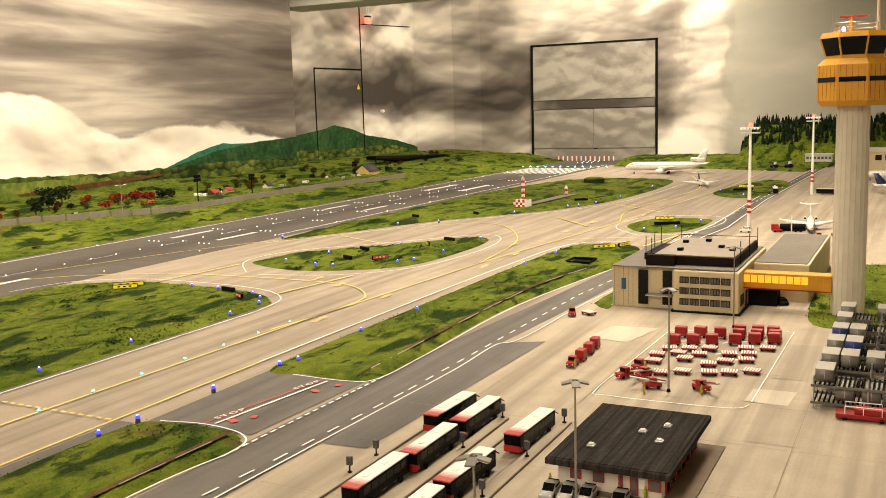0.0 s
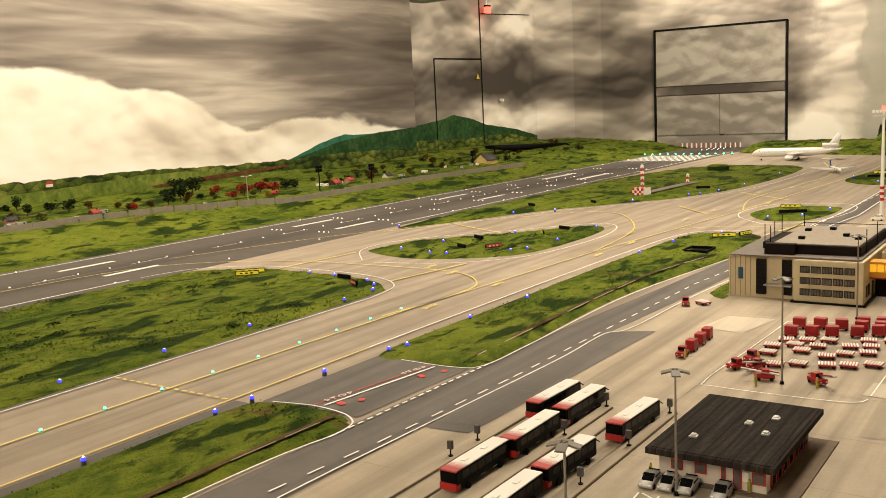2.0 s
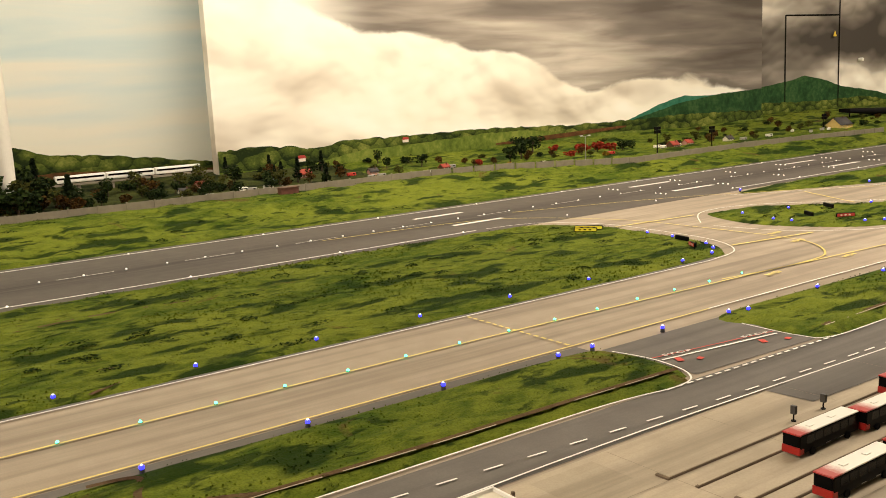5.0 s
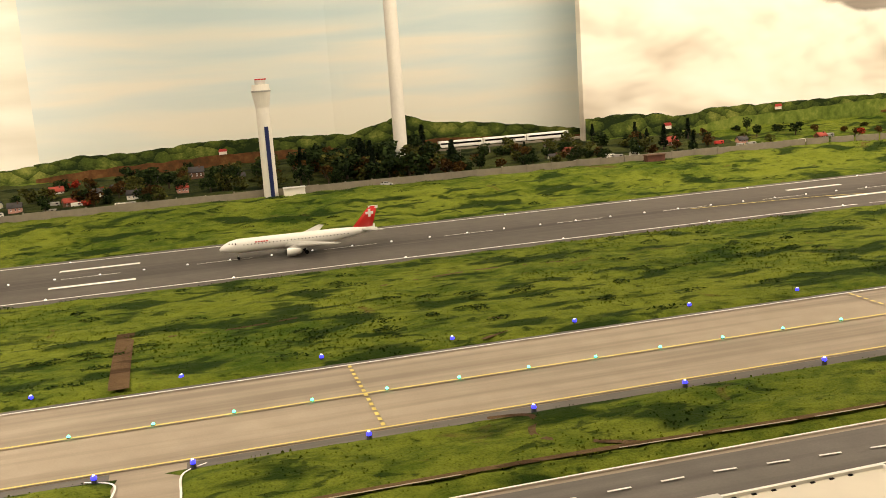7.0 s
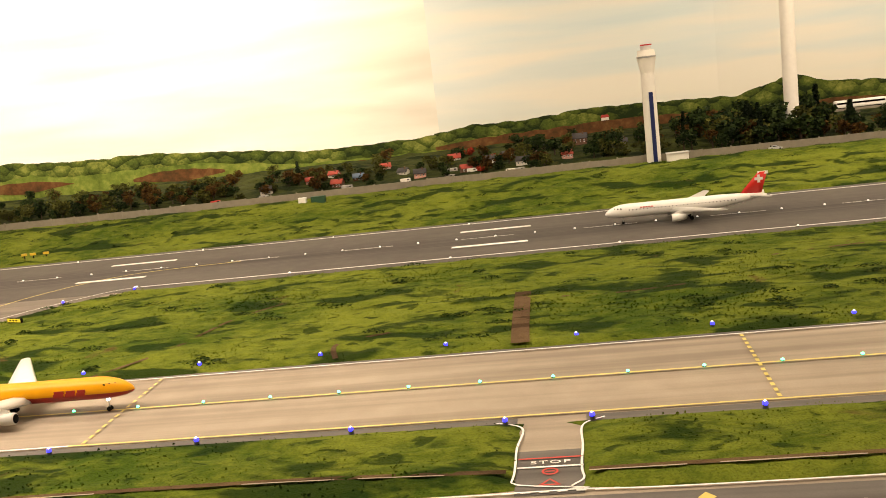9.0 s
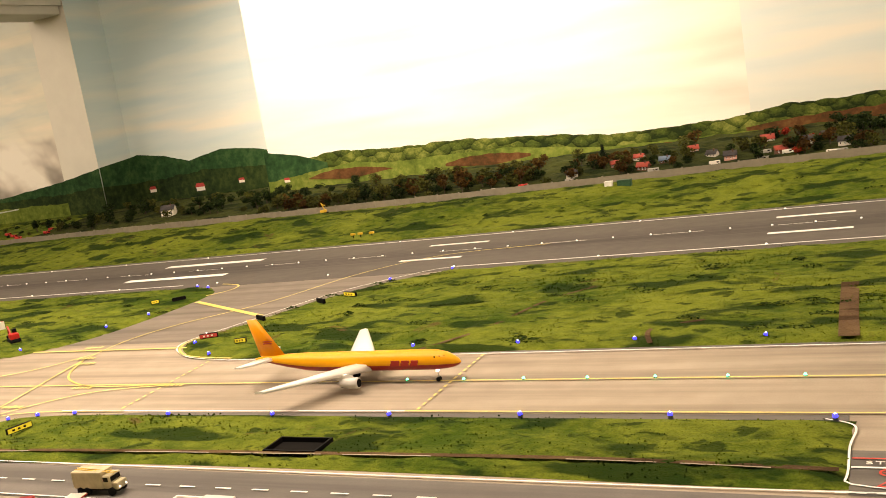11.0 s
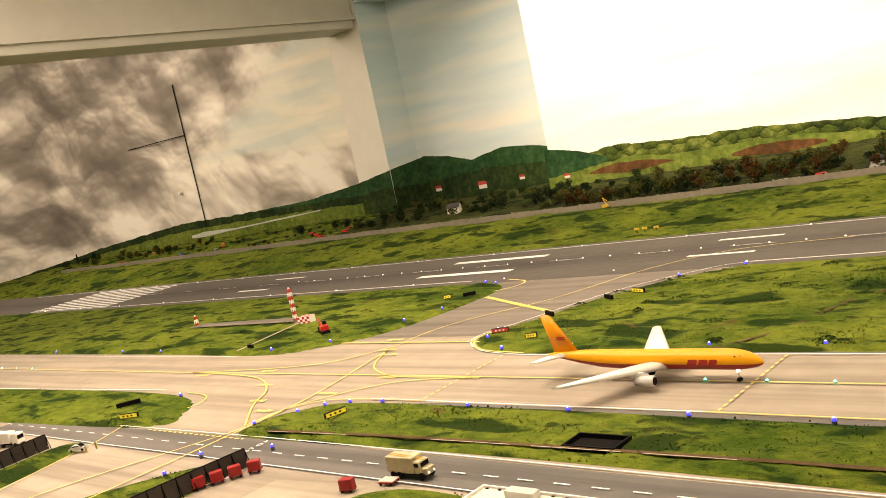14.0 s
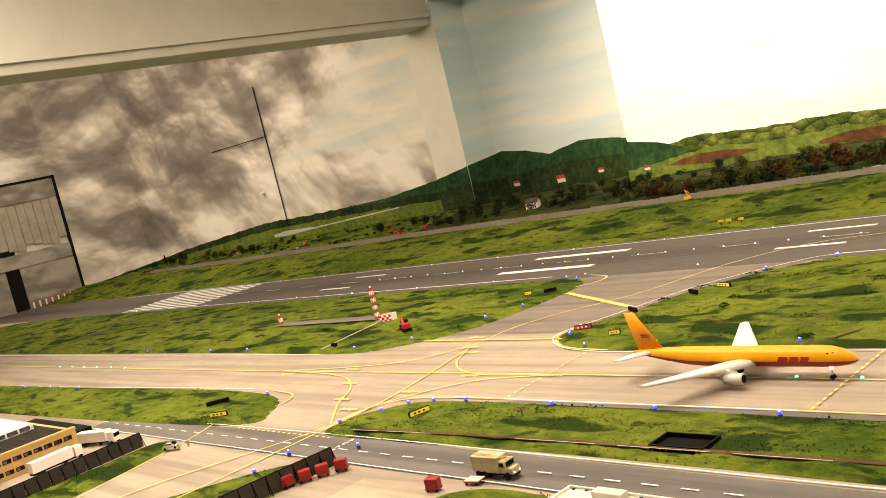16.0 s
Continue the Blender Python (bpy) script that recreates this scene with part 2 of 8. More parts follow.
def cumulus_material():
    """Cream cumulus low on the board with crisp lobed tops, long grey streaks of cloud above."""
    m = Nodes("cumulus_sky_paint", 0.85, 0, 0.2)
    x, _, z = m.axes(m.place())
    high, light = billows(m, (0.6, 0.6, 1.1), 1.3, 0.5, (0.5, 0, 0.9), 5.2)
    broad = m.noise(m.place((0.5, 1, 1.2), shift=(3, 0, 1)), 2.2, 3, 0.5, 0.4)
    cream = painted(m, m.math("ADD", 0.76, m.math("MULTIPLY", m.math("SUBTRACT", broad, 0.47), 1.0)), high, light, [(0.30, (0.30, 0.25, 0.20)), (0.52, (0.60, 0.53, 0.43)), (0.72, (0.86, 0.80, 0.68)), (0.92, (0.92, 0.88, 0.79))], 0.9, 0.35)
    streak = m.noise(m.place((0.22, 1, 2.1), shift=(4.3, 0, 2.2)), 1.9, 3, 0.45, 0.55)
    wisp = m.noise(m.place((0.5, 1, 4.5), shift=(1.3, 0, 5.2)), 2.6, 4, 0.5, 0.5)
    dim = m.math("MULTIPLY", slope(m, x, 5.2, 7.2), 0.14)
    tone = m.math("SUBTRACT", m.math("ADD", m.math("MULTIPLY", streak, 0.75), m.math("MULTIPLY", wisp, 0.25)), dim)
    grey = m.ramp(tone, [(0.30, (0.10, 0.083, 0.070)), (0.43, (0.19, 0.162, 0.138)), (0.52, (0.36, 0.315, 0.265)), (0.63, (0.62, 0.56, 0.47))])
    lobe = m.add("ShaderNodeTexVoronoi", Scale=1.35)
    lobe.feature = "SMOOTH_F1"
    lobe.inputs["Smoothness"].default_value = 0.12
    m.link(m.place((0.75, 1, 1.25), shift=(0.4, 0, 0.35)), lobe.inputs["Vector"])
    rough = m.noise(m.place((0.8, 1, 1.6)), 5.0, 4, 0.5, 0.5)
    edge = m.math("ADD", m.math("MULTIPLY", m.math("SUBTRACT", lobe.outputs["Distance"], 0.42), 0.34), m.math("MULTIPLY", m.math("SUBTRACT", rough, 0.5), 0.10))
    line = m.math("MAXIMUM", 0.47, m.math("SUBTRACT", 1.03, m.math("MULTIPLY", m.math("SUBTRACT", x, 3.25), 0.245)))
    f = m.math("MULTIPLY", slope(m, m.math("SUBTRACT", m.math("ADD", z, edge), line), -0.012, 0.03), slope(m, x, 3.2, 3.9))
    m.colour(m.mix(f, cream, grey))
    m.bump(m.noise(m.place(), 90, 3), 0.08, 0.002)
    return m.mat


def storm_east_material():
    """Heavy rolling clouds, dark towards the horizon, with one bright break near the corner."""
    m = Nodes("storm_sky_paint", 0.85, 0, 0.2)
    x, y, z = m.axes(m.place())
    high, light = billows(m, (0.5, 0.42, 0.8), 1.3, 0.65, (0, 0.3, 1.0), 3.1)
    broad = m.noise(m.place((0.5, 0.45, 1.3), shift=(2, 1, 3)), 1.5, 3, 0.5, 0.7)
    mass = m.math("ADD", 0.44, m.math("MULTIPLY", m.math("SUBTRACT", broad, 0.5), 0.65))
    mass = m.math("SUBTRACT", mass, m.math("MULTIPLY", m.math("MULTIPLY", slope(m, z, 1.25, 0.85), slope(m, z, 0.42, 0.62)), 0.13))
    mass = m.math("ADD", mass, m.math("MULTIPLY", slope(m, z, 0.48, 0.36), 0.16))
    wave = m.math("ADD", y, m.math("MULTIPLY", m.math("SUBTRACT", m.noise(m.place((1, 1, 0.8)), 2.2, 4), 0.5), 0.7))
    mass = m.math("ADD", mass, m.math("MULTIPLY", m.math("MULTIPLY", slope(m, wave, 3.0, 2.6), slope(m, wave, 2.2, 2.4)), 0.42))
    base = painted(m, mass, high, light, GREYS, 2.1, 0.40)
    m.colour(m.mix(m.math("MULTIPLY", slope(m, wave, 2.45, 2.2), 0.75), base, (0.55, 0.53, 0.44)))
    m.bump(m.noise(m.place(), 90, 3), 0.08, 0.002)
    return m.mat


def storm_west_material():
    """A leaning dark thunderhead between pale cloud on one side and a hazy evening sky on the other."""
    m = Nodes("storm_sky_paint_west", 0.85, 0, 0.2)
    x, y, z = m.axes(m.place())
    high, light = billows(m, (0.75, 0.75, 0.95), 1.7, 0.55, (0.5, 0, 0.9), 9.7)
    broad = m.noise(m.place((0.6, 0.6, 0.9), shift=(5, 1, 2)), 1.5, 3, 0.5, 0.6)
    lean = m.math("ADD", m.math("SUBTRACT", x, m.math("MULTIPLY", z, 1.6)), m.math("MULTIPLY", m.math("SUBTRACT", broad, 0.5), 0.9))
    dark = m.math("MULTIPLY", m.math("MULTIPLY", slope(m, lean, -8.5, -9.2), slope(m, x, -10.4, -9.2)), slope(m, z, 0.1, 0.6))
    mass = m.math("SUBTRACT", m.math("ADD", 0.78, m.math("MULTIPLY", m.math("SUBTRACT", broad, 0.5), 0.3)), m.math("MULTIPLY", dark, 0.32))
    clouds = painted(m, mass, high, light, [(0.10, (0.15, 0.13, 0.11)), (0.38, (0.25, 0.22, 0.185)), (0.58, (0.42, 0.375, 0.32)), (0.78, (0.68, 0.62, 0.53)), (0.95, (0.86, 0.81, 0.71))], 1.5, 0.3)
    veil = m.noise(m.place((0.35, 0.35, 2.4), shift=(2, 0, 3), turn=0.0), 2.4, 4, 0.5, 0.4)
    haze = m.ramp(veil, [(0.38, (0.62, 0.66, 0.60)), (0.52, (0.76, 0.74, 0.62)), (0.66, (0.88, 0.80, 0.66))])
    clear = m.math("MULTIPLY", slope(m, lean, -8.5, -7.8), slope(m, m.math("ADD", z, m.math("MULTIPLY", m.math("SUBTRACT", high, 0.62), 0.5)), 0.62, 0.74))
    m.colour(m.mix(m.math("MULTIPLY", clear, 0.9), clouds, haze))
    m.bump(m.noise(m.place(), 90, 3), 0.08, 0.002)
    return m.mat


STORM = storm_east_material()
STORM_WEST = storm_west_material()
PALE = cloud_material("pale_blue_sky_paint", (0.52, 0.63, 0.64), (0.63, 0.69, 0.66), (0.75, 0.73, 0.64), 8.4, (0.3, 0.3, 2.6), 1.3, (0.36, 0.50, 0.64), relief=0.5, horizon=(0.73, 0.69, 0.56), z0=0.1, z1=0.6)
CUMULUS = cumulus_material()
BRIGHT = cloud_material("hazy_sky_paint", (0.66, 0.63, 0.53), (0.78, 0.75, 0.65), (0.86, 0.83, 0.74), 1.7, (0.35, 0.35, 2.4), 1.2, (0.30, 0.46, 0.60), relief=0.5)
BEAM_PAINT = plain("aged_white_beam_paint", (0.50, 0.48, 0.41), 0.7, vary=0.10, scale=6, bump=0.1)
WHITE_WALL = plain("white_wall_paint", (0.72, 0.69, 0.60), 0.75, vary=0.06, scale=8)

# ---- building helpers ----


def mesh_of(name, bm, material, smooth=False):
    me = bpy.data.meshes.new(name)
    bm.to_mesh(me)
    bm.free()
    for mat in material if isinstance(material, (list, tuple)) else (material,):
        me.materials.append(mat)
    if smooth:
        for p in me.polygons:
            p.use_smooth = True
    return me


def part(name, bm, material, parent, label="", m=None, smooth=False):
    ob = new(name, mesh_of(name, bm, material, smooth))
    ob.parent = parent
    if m is not None:
        ob.matrix_basis = m
    if label:
        ob["label"] = label
    return ob


def thing(name, label, category, group="", m=None):
    ob = new(name)
    ob.empty_display_size = 0.02
    if m is not None:
        ob.matrix_basis = m
    return tagged(ob, label, category, group)


def structure(name, bm, material, label="", smooth=False):
    return tagged(new(name, mesh_of(name, bm, material, smooth)), label, kind="structure")


def box(bm, x0, x1, y0, y1, z0, z1, bevel=0.0, mat=0):
    r = bmesh.ops.create_cube(bm, size=1.0)["verts"]
    for v in r:
        v.co = (x0 + (v.co.x + 0.5) * (x1 - x0), y0 + (v.co.y + 0.5) * (y1 - y0), z0 + (v.co.z + 0.5) * (z1 - z0))
    faces = {f for v in r for f in v.link_faces}
    for f in faces:
        f.material_index = mat
    if bevel:
        edges = {e for v in r for e in v.link_edges}
        bmesh.ops.bevel(bm, geom=list(edges), offset=bevel, segments=2, affect="EDGES", profile=0.6)
    return bm


def cyl(bm, a, b, r0, r1=None, n=12, caps=True):
    """A round bar from a to b, tapered from r0 to r1."""
    a, b = Vector(a), Vector(b)
    d = b - a
    m = Matrix.Translation((a + b) / 2) @ d.to_track_quat("Z", "Y").to_matrix().to_4x4()
    bmesh.ops.create_cone(bm, cap_ends=caps, segments=n, radius1=r0, radius2=r0 if r1 is None else r1, depth=d.length, matrix=m)
    return bm


def boxed(*a, **k):
    return box(bmesh.new(), *a, **k)


def rod(*a, **k):
    return cyl(bmesh.new(), *a, **k)


def spline(points, closed=True, steps=8):
    """Catmull-Rom curve through a few control points."""
    p = [np.array(q, float) for q in points]
    n, out = len(p), []
    for i in range(n if closed else n - 1):
        a, b, c, d = (p[(i + k) % n] if closed else p[min(max(i + k, 0), n - 1)] for k in (-1, 0, 1, 2))
        for s in range(steps):
            t = s / steps
            out.append(0.5 * (2 * b + (c - a) * t + (2 * a - 5 * b + 4 * c - d) * t * t + (3 * b - a - 3 * c + d) * t ** 3))
    if not closed:
        out.append(p[-1])
    return np.array(out)


def ribbon(bm, line, width, z, mat=0):
    """A flat painted strip along a line."""
    line = np.asarray(line, float)
    d = np.gradient(line, axis=0)
    d /= np.linalg.norm(d, axis=1)[:, None] + 1e-9
    nrm = np.stack([-d[:, 1], d[:, 0]], 1) * width / 2
    rows = [(bm.verts.new((*(q + o), z)), bm.verts.new((*(q - o), z))) for q, o in zip(line, nrm)]
    for (a, b), (c, e) in zip(rows, rows[1:]):
        f = bm.faces.new((b, e, c, a))
        f.material_index = mat
    return bm


def dashes(bm, a, b, width, on, off, z):
    a, b = np.array(a, float), np.array(b, float)
    total, u = np.linalg.norm(b - a), (b - a) / np.linalg.norm(b - a)
    s = 0.0
    while s < total:
        ribbon(bm, [a + u * s, a + u * min(total, s + on)], width, z)
        s += on + off
    return bm


def sheet(bm, outline, z):
    bm.faces.new([bm.verts.new((x, y, z)) for x, y in outline])
    bmesh.ops.triangulate(bm, faces=bm.faces[:])
    return bm


def inside(pts, poly):
    """Which points lie in the polygon, and their distance to its border and the nearest border point."""
    x, y = pts[:, 0], pts[:, 1]
    odd = np.zeros(len(pts), bool)
    best, near = np.full(len(pts), 1e9), np.zeros_like(pts)
    q = np.roll(poly, -1, 0)
    for (ax, ay), (bx, by) in zip(poly, q):
        hit = ((ay > y) != (by > y)) & (x < (bx - ax) * (y - ay) / (by - ay + 1e-12) + ax)
        odd ^= hit
        dx, dy = bx - ax, by - ay
        t = np.clip(((x - ax) * dx + (y - ay) * dy) / (dx * dx + dy * dy + 1e-12), 0, 1)
        px, py = ax + t * dx, ay + t * dy
        dist = np.hypot(x - px, y - py)
        m = dist < best
        best[m], near[m, 0], near[m, 1] = dist[m], px[m], py[m]
    return odd, best, near


TUFT_SPOTS = []


HOLES = [(-0.378, 1.742, 0.114, 0.062), (4.19, 1.69, 0.096, 0.086)]


def turf(name, outline, label, step=0.02, height=0.008, rough=0.006, base=0.0005, rise=None, material=None):
    """A grassed area: a fine grid cut to the outline, low at its border, with humps."""
    poly = np.asarray(outline, float)
    lo, hi = poly.min(0) - step, poly.max(0) + step
    nx, ny = int((hi[0] - lo[0]) / step) + 2, int((hi[1] - lo[1]) / step) + 2
    gx, gy = np.meshgrid(lo[0] + np.arange(nx) * step, lo[1] + np.arange(ny) * step, indexing="ij")
    pts = np.stack([gx.ravel(), gy.ravel()], 1)
    odd, dist, near = inside(pts, poly)
    use = odd | (dist < step * 1.05)
    pos = np.where(odd[:, None], pts, near)
    d = np.where(odd, dist, 0)
    z = []
    for (px, py), dd in zip(pos, d):
        s = min(1.0, dd / 0.03)
        n = noise.noise((px * 9, py * 16, 0)) + 0.6 * noise.noise((px * 28, py * 40, 3))
        z.append(base + s * (height + rough * n) + (rise(px, py) if rise else 0))
    idx = np.full(len(pts), -1)
    idx[use] = np.arange(use.sum())
    g = np.arange(nx * ny).reshape(nx, ny)
    quads = np.stack([g[:-1, :-1], g[1:, :-1], g[1:, 1:], g[:-1, 1:]], -1).reshape(-1, 4)
    for hx, hy, hw, hd in HOLES:
        hole = (np.abs(pos[:, 0] - hx) < hw / 2 + 0.001) & (np.abs(pos[:, 1] - hy) < hd / 2 + 0.001)
        z = np.where(hole, base, z)
        odd = odd & ~hole
    quads = quads[(use[quads].all(1)) & (odd[quads].any(1))]
    me = bpy.data.meshes.new(name)
    me.from_pydata([(*p, h) for p, h, u in zip(pos, z, use) if u], [], idx[quads].tolist())
    me.materials.append(material or GRASS)
    me.polygons.foreach_set("use_smooth", [True] * len(me.polygons))
    ob = tagged(new(name, me), label, kind="structure")
    keep = odd & (dist > 0.008)
    TUFT_SPOTS.append(np.column_stack([pos, z])[keep])
    return ob

# ---- the table ----
X0, X1, Y0 = -9.9, 10.6, 0.28
structure("ground", boxed(X0, X1, Y0, 4.25, -0.12, 0.0), CONCRETE, "tan concrete taxiways of the model airport")
structure("runway", boxed(X0, X1, 3.27, 3.98, 0.0, 0.0012), ASPHALT, "dark grey asphalt runway with rubber marks")

field = spline([(-1.0, 2.315), (-1.19, 2.38), (-1.27, 2.5), (-1.19, 2.675), (-1.06, 2.98), (-0.80, 3.24), (-0.5, 3.27), (0.5, 3.275), (1.5, 3.275), (2.5, 3.275), (3.0, 3.27), (3.23, 3.22), (3.345, 3.05), (3.36, 2.81), (3.33, 2.53), (3.23, 2.37), (3.05, 2.325), (2.0, 2.32), (1.0, 2.32), (0.0, 2.32)])
islands = {
    "grass_field": field,
    "grass_island": spline([(3.82, 2.9), (3.73, 2.67), (3.77, 2.47), (3.95, 2.27), (4.38, 2.23), (4.66, 2.27), (4.69, 2.375), (4.385, 2.62), (4.11, 2.86), (3.94, 2.9)]),
    "grass_wedge": spline([(4.41, 3.19), (4.68, 3.06), (5.2, 2.84), (5.6, 2.57), (5.93, 2.37), (6.55, 2.22), (7.56, 2.19), (8.06, 2.34), (8.0, 3.0), (7.0, 3.24), (5.6, 3.26), (4.71, 3.25)]),
    "grass_strip": spline([(2.6, 1.886), (2.57, 1.77), (2.56, 1.68), (2.58, 1.62), (2.67, 1.606), (3.37, 1.63), (4.1, 1.545), (4.5, 1.56), (4.66, 1.65), (4.56, 1.857), (4.0, 1.89), (3.16, 1.89)]),
    "grass_verge": spline([(0.70, 1.905), (1.2, 1.905), (1.8, 1.9), (2.15, 1.895), (2.21, 1.84), (2.22, 1.75), (2.195, 1.653), (2.13, 1.62), (1.93, 1.64), (1.3, 1.65), (0.73, 1.65), (0.685, 1.69), (0.683, 1.8), (0.683, 1.88)]),
    "grass_bank": spline([(-1.40, 1.64), (-1.42, 1.75), (-1.377, 1.82), (-1.265, 1.893), (-0.89, 1.915), (0.0, 1.912), (0.54, 1.91), (0.578, 1.88), (0.582, 1.78), (0.58, 1.69), (0.54, 1.655), (0.0, 1.66), (-0.6, 1.66), (-1.1, 1.64)]),
    "grass_corner": spline([(-5.0, 1.80), (-2.97, 1.88), (-2.27, 1.90), (-1.955, 1.86), (-1.82, 1.75), (-1.80, 1.66), (-2.17, 1.6), (-3.56, 1.53), (-5.0, 1.5), (-6.5, 1.5), (-6.5, 1.8)]),
    "grass_meadow": spline([(-8.0, 2.34), (-6.0, 2.33), (-3.137, 2.32), (-2.21, 2.3), (-1.95, 2.38), (-1.75, 2.6), (-1.69, 3.04), (-1.75, 3.21), (-1.95, 3.265), (-2.85, 3.27), (-4.69, 3.27), (-8.0, 3.26), (-8.4, 2.8)]),
    "grass_islet": spline([(5.231, 1.814), (5.054, 1.687), (5.134, 1.53), (5.465, 1.484), (5.62, 1.529), (5.566, 1.766), (5.384, 1.83)]),
    "grass_patch": spline([(7.082, 1.771), (6.724, 1.619), (6.826, 1.439), (7.792, 1.395), (8.018, 1.614)]),
}
for name, line in islands.items():
    turf(name, line, "mown green static grass with darker clumps", 0.02 if line[:, 0].max() < 4.8 and line[:, 0].min() > -3 else 0.03)


def bank_rise(x, y):
    s = min(1.0, max(0.0, (y - 4.02) / 0.5))
    return 0.075 * s * s * (3 - 2 * s) + 0.05 * min(1.0, max(0.0, (y - 4.72) / 0.6))


FENCE_Y = lambda x: 4.60 + 0.03 * math.sin(x * 1.3) + (0.12 * (x < -3) * min(1, (-3 - x) / 3)) - 0.30 * max(0, min(1, (x - 3.7) / 1.2))
crest = [(x, FENCE_Y(x) + 0.012) for x in np.linspace(X1 + 0.1, X0 - 0.1, 90)]
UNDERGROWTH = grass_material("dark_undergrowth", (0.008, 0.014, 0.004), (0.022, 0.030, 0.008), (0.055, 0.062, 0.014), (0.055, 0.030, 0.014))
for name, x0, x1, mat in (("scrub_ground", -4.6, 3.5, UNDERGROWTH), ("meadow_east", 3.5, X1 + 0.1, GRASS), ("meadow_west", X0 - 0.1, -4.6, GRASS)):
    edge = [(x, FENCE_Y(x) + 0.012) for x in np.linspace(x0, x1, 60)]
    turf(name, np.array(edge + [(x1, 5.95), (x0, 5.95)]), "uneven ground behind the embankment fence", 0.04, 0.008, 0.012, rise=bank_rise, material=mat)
turf("embankment", np.array([(X0 - 0.1, 3.985), (X1 + 0.1, 3.985)] + crest), "grassy embankment rising from the runway", 0.03, 0.008, 0.010, rise=bank_rise)
structure("road", sheet(bmesh.new(), [(-2.6, 1.5), (2.2, 1.505), (3.75, 1.446), (4.6, 1.40), (4.6, 1.52), (3.97, 1.545), (3.0, 1.605), (2.2, 1.625), (-1.3, 1.64), (-2.6, 1.6)], 0.001), ROAD, "grey asphalt service road")

# ---- walls ----
TOP = 2.5


def wall(name, pts, material, label, z0=-0.1, z1=TOP, thick=0.06):
    """A wall board along a line of plan points, its face to the line's right hand."""
    bm = bmesh.new()
    p = np.array(pts, float)
    d = np.gradient(p, axis=0)
    d /= np.linalg.norm(d, axis=1)[:, None]
    back = p + np.stack([-d[:, 1], d[:, 0]], 1) * thick
    rings = [[bm.verts.new((x, y, z)) for (x, y), z in ((a, z0), (a, z1), (b, z1), (b, z0))] for a, b in zip(p, back)]
    for r, s in zip(rings, rings[1:]):
        for i in range(4):
            bm.faces.new((r[i], s[i], s[(i + 1) % 4], r[(i + 1) % 4]))
    bm.faces.new(rings[0])
    bm.faces.new(rings[-1][::-1])
    bmesh.ops.recalc_face_normals(bm, faces=bm.faces[:])
    return structure(name, bm, material, label)


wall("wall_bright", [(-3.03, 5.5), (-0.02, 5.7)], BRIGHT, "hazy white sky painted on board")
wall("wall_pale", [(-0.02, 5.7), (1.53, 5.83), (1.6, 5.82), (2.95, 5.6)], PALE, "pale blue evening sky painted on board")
wall("wall_cumulus", [(2.817, 5.3), (7.5, 5.3)], CUMULUS, "cream cumulus clouds painted on board")
wall("wall_storm_east", [(7.505, 5.37), (7.505, 5.9), (10.2, 5.6), (10.52, 5.3), (10.6, 5.0), (10.6, 0.2)], STORM, "stormy grey sky painted on board")
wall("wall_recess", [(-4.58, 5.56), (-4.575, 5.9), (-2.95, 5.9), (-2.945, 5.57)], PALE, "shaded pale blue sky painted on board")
wall("wall_column", [(-4.95, 5.56), (-4.58, 5.56)], WHITE_WALL, "white painted column with a mural at its foot")
wall("wall_storm_west", [(-9.9, 4.5), (-9.3, 5.1), (-7.5, 5.45), (-4.95, 5.62)], STORM_WEST, "stormy grey sky painted on board")
wall("wall_west", [(-9.9, -2.4), (-9.9, 4.5)], STORM_WEST, "stormy grey sky painted on board")
wall("wall_south", [(10.6, -2.4), (-9.9, -2.4)], WHITE_WALL, "plain wall behind the visitors' gangway", -1.0)
wall("wall_east_south", [(10.6, 0.2), (10.6, -2.4)], WHITE_WALL, "plain wall", -1.0)
structure("floor", boxed(-10, 10.7, -2.5, 6.2, -1.06, -1.0), plain("floor_carpet", (0.12, 0.1, 0.09), 0.9), "dark floor of the visitors' gangway")
structure("recess_header", boxed(-4.57, -2.96, 5.56, 5.89, 1.75, 2.49, 0.004), PALE, "pale blue painted header over the wall recess")
structure("ceiling", boxed(-10, 10.7, -2.5, 6.2, 2.5, 2.56), WHITE_WALL, "white ceiling")

for name, x0, x1, y0, y1, z in (("beam_west", -4.92, -4.60, -2.3, 5.54, 1.57), ("beam_east", 7.7, 8.1, -2.3, 5.6, 1.47)):
    bm = boxed(x0, x1, y0, y1, z, 2.5, 0.01)
    box(bm, x0 - 0.03, x1 + 0.03, y0, y1, z + 0.06, z + 0.10)
    structure(name, bm, BEAM_PAINT, "aged white painted ceiling beam")

# ---- paved areas and painted lines ----
Z1, Z2, Z3 = 0.0014, 0.0024, 0.0034


def pave(name, outline, material, label, z=Z1):
    return structure(name, sheet(bmesh.new(), outline, z), material, label)


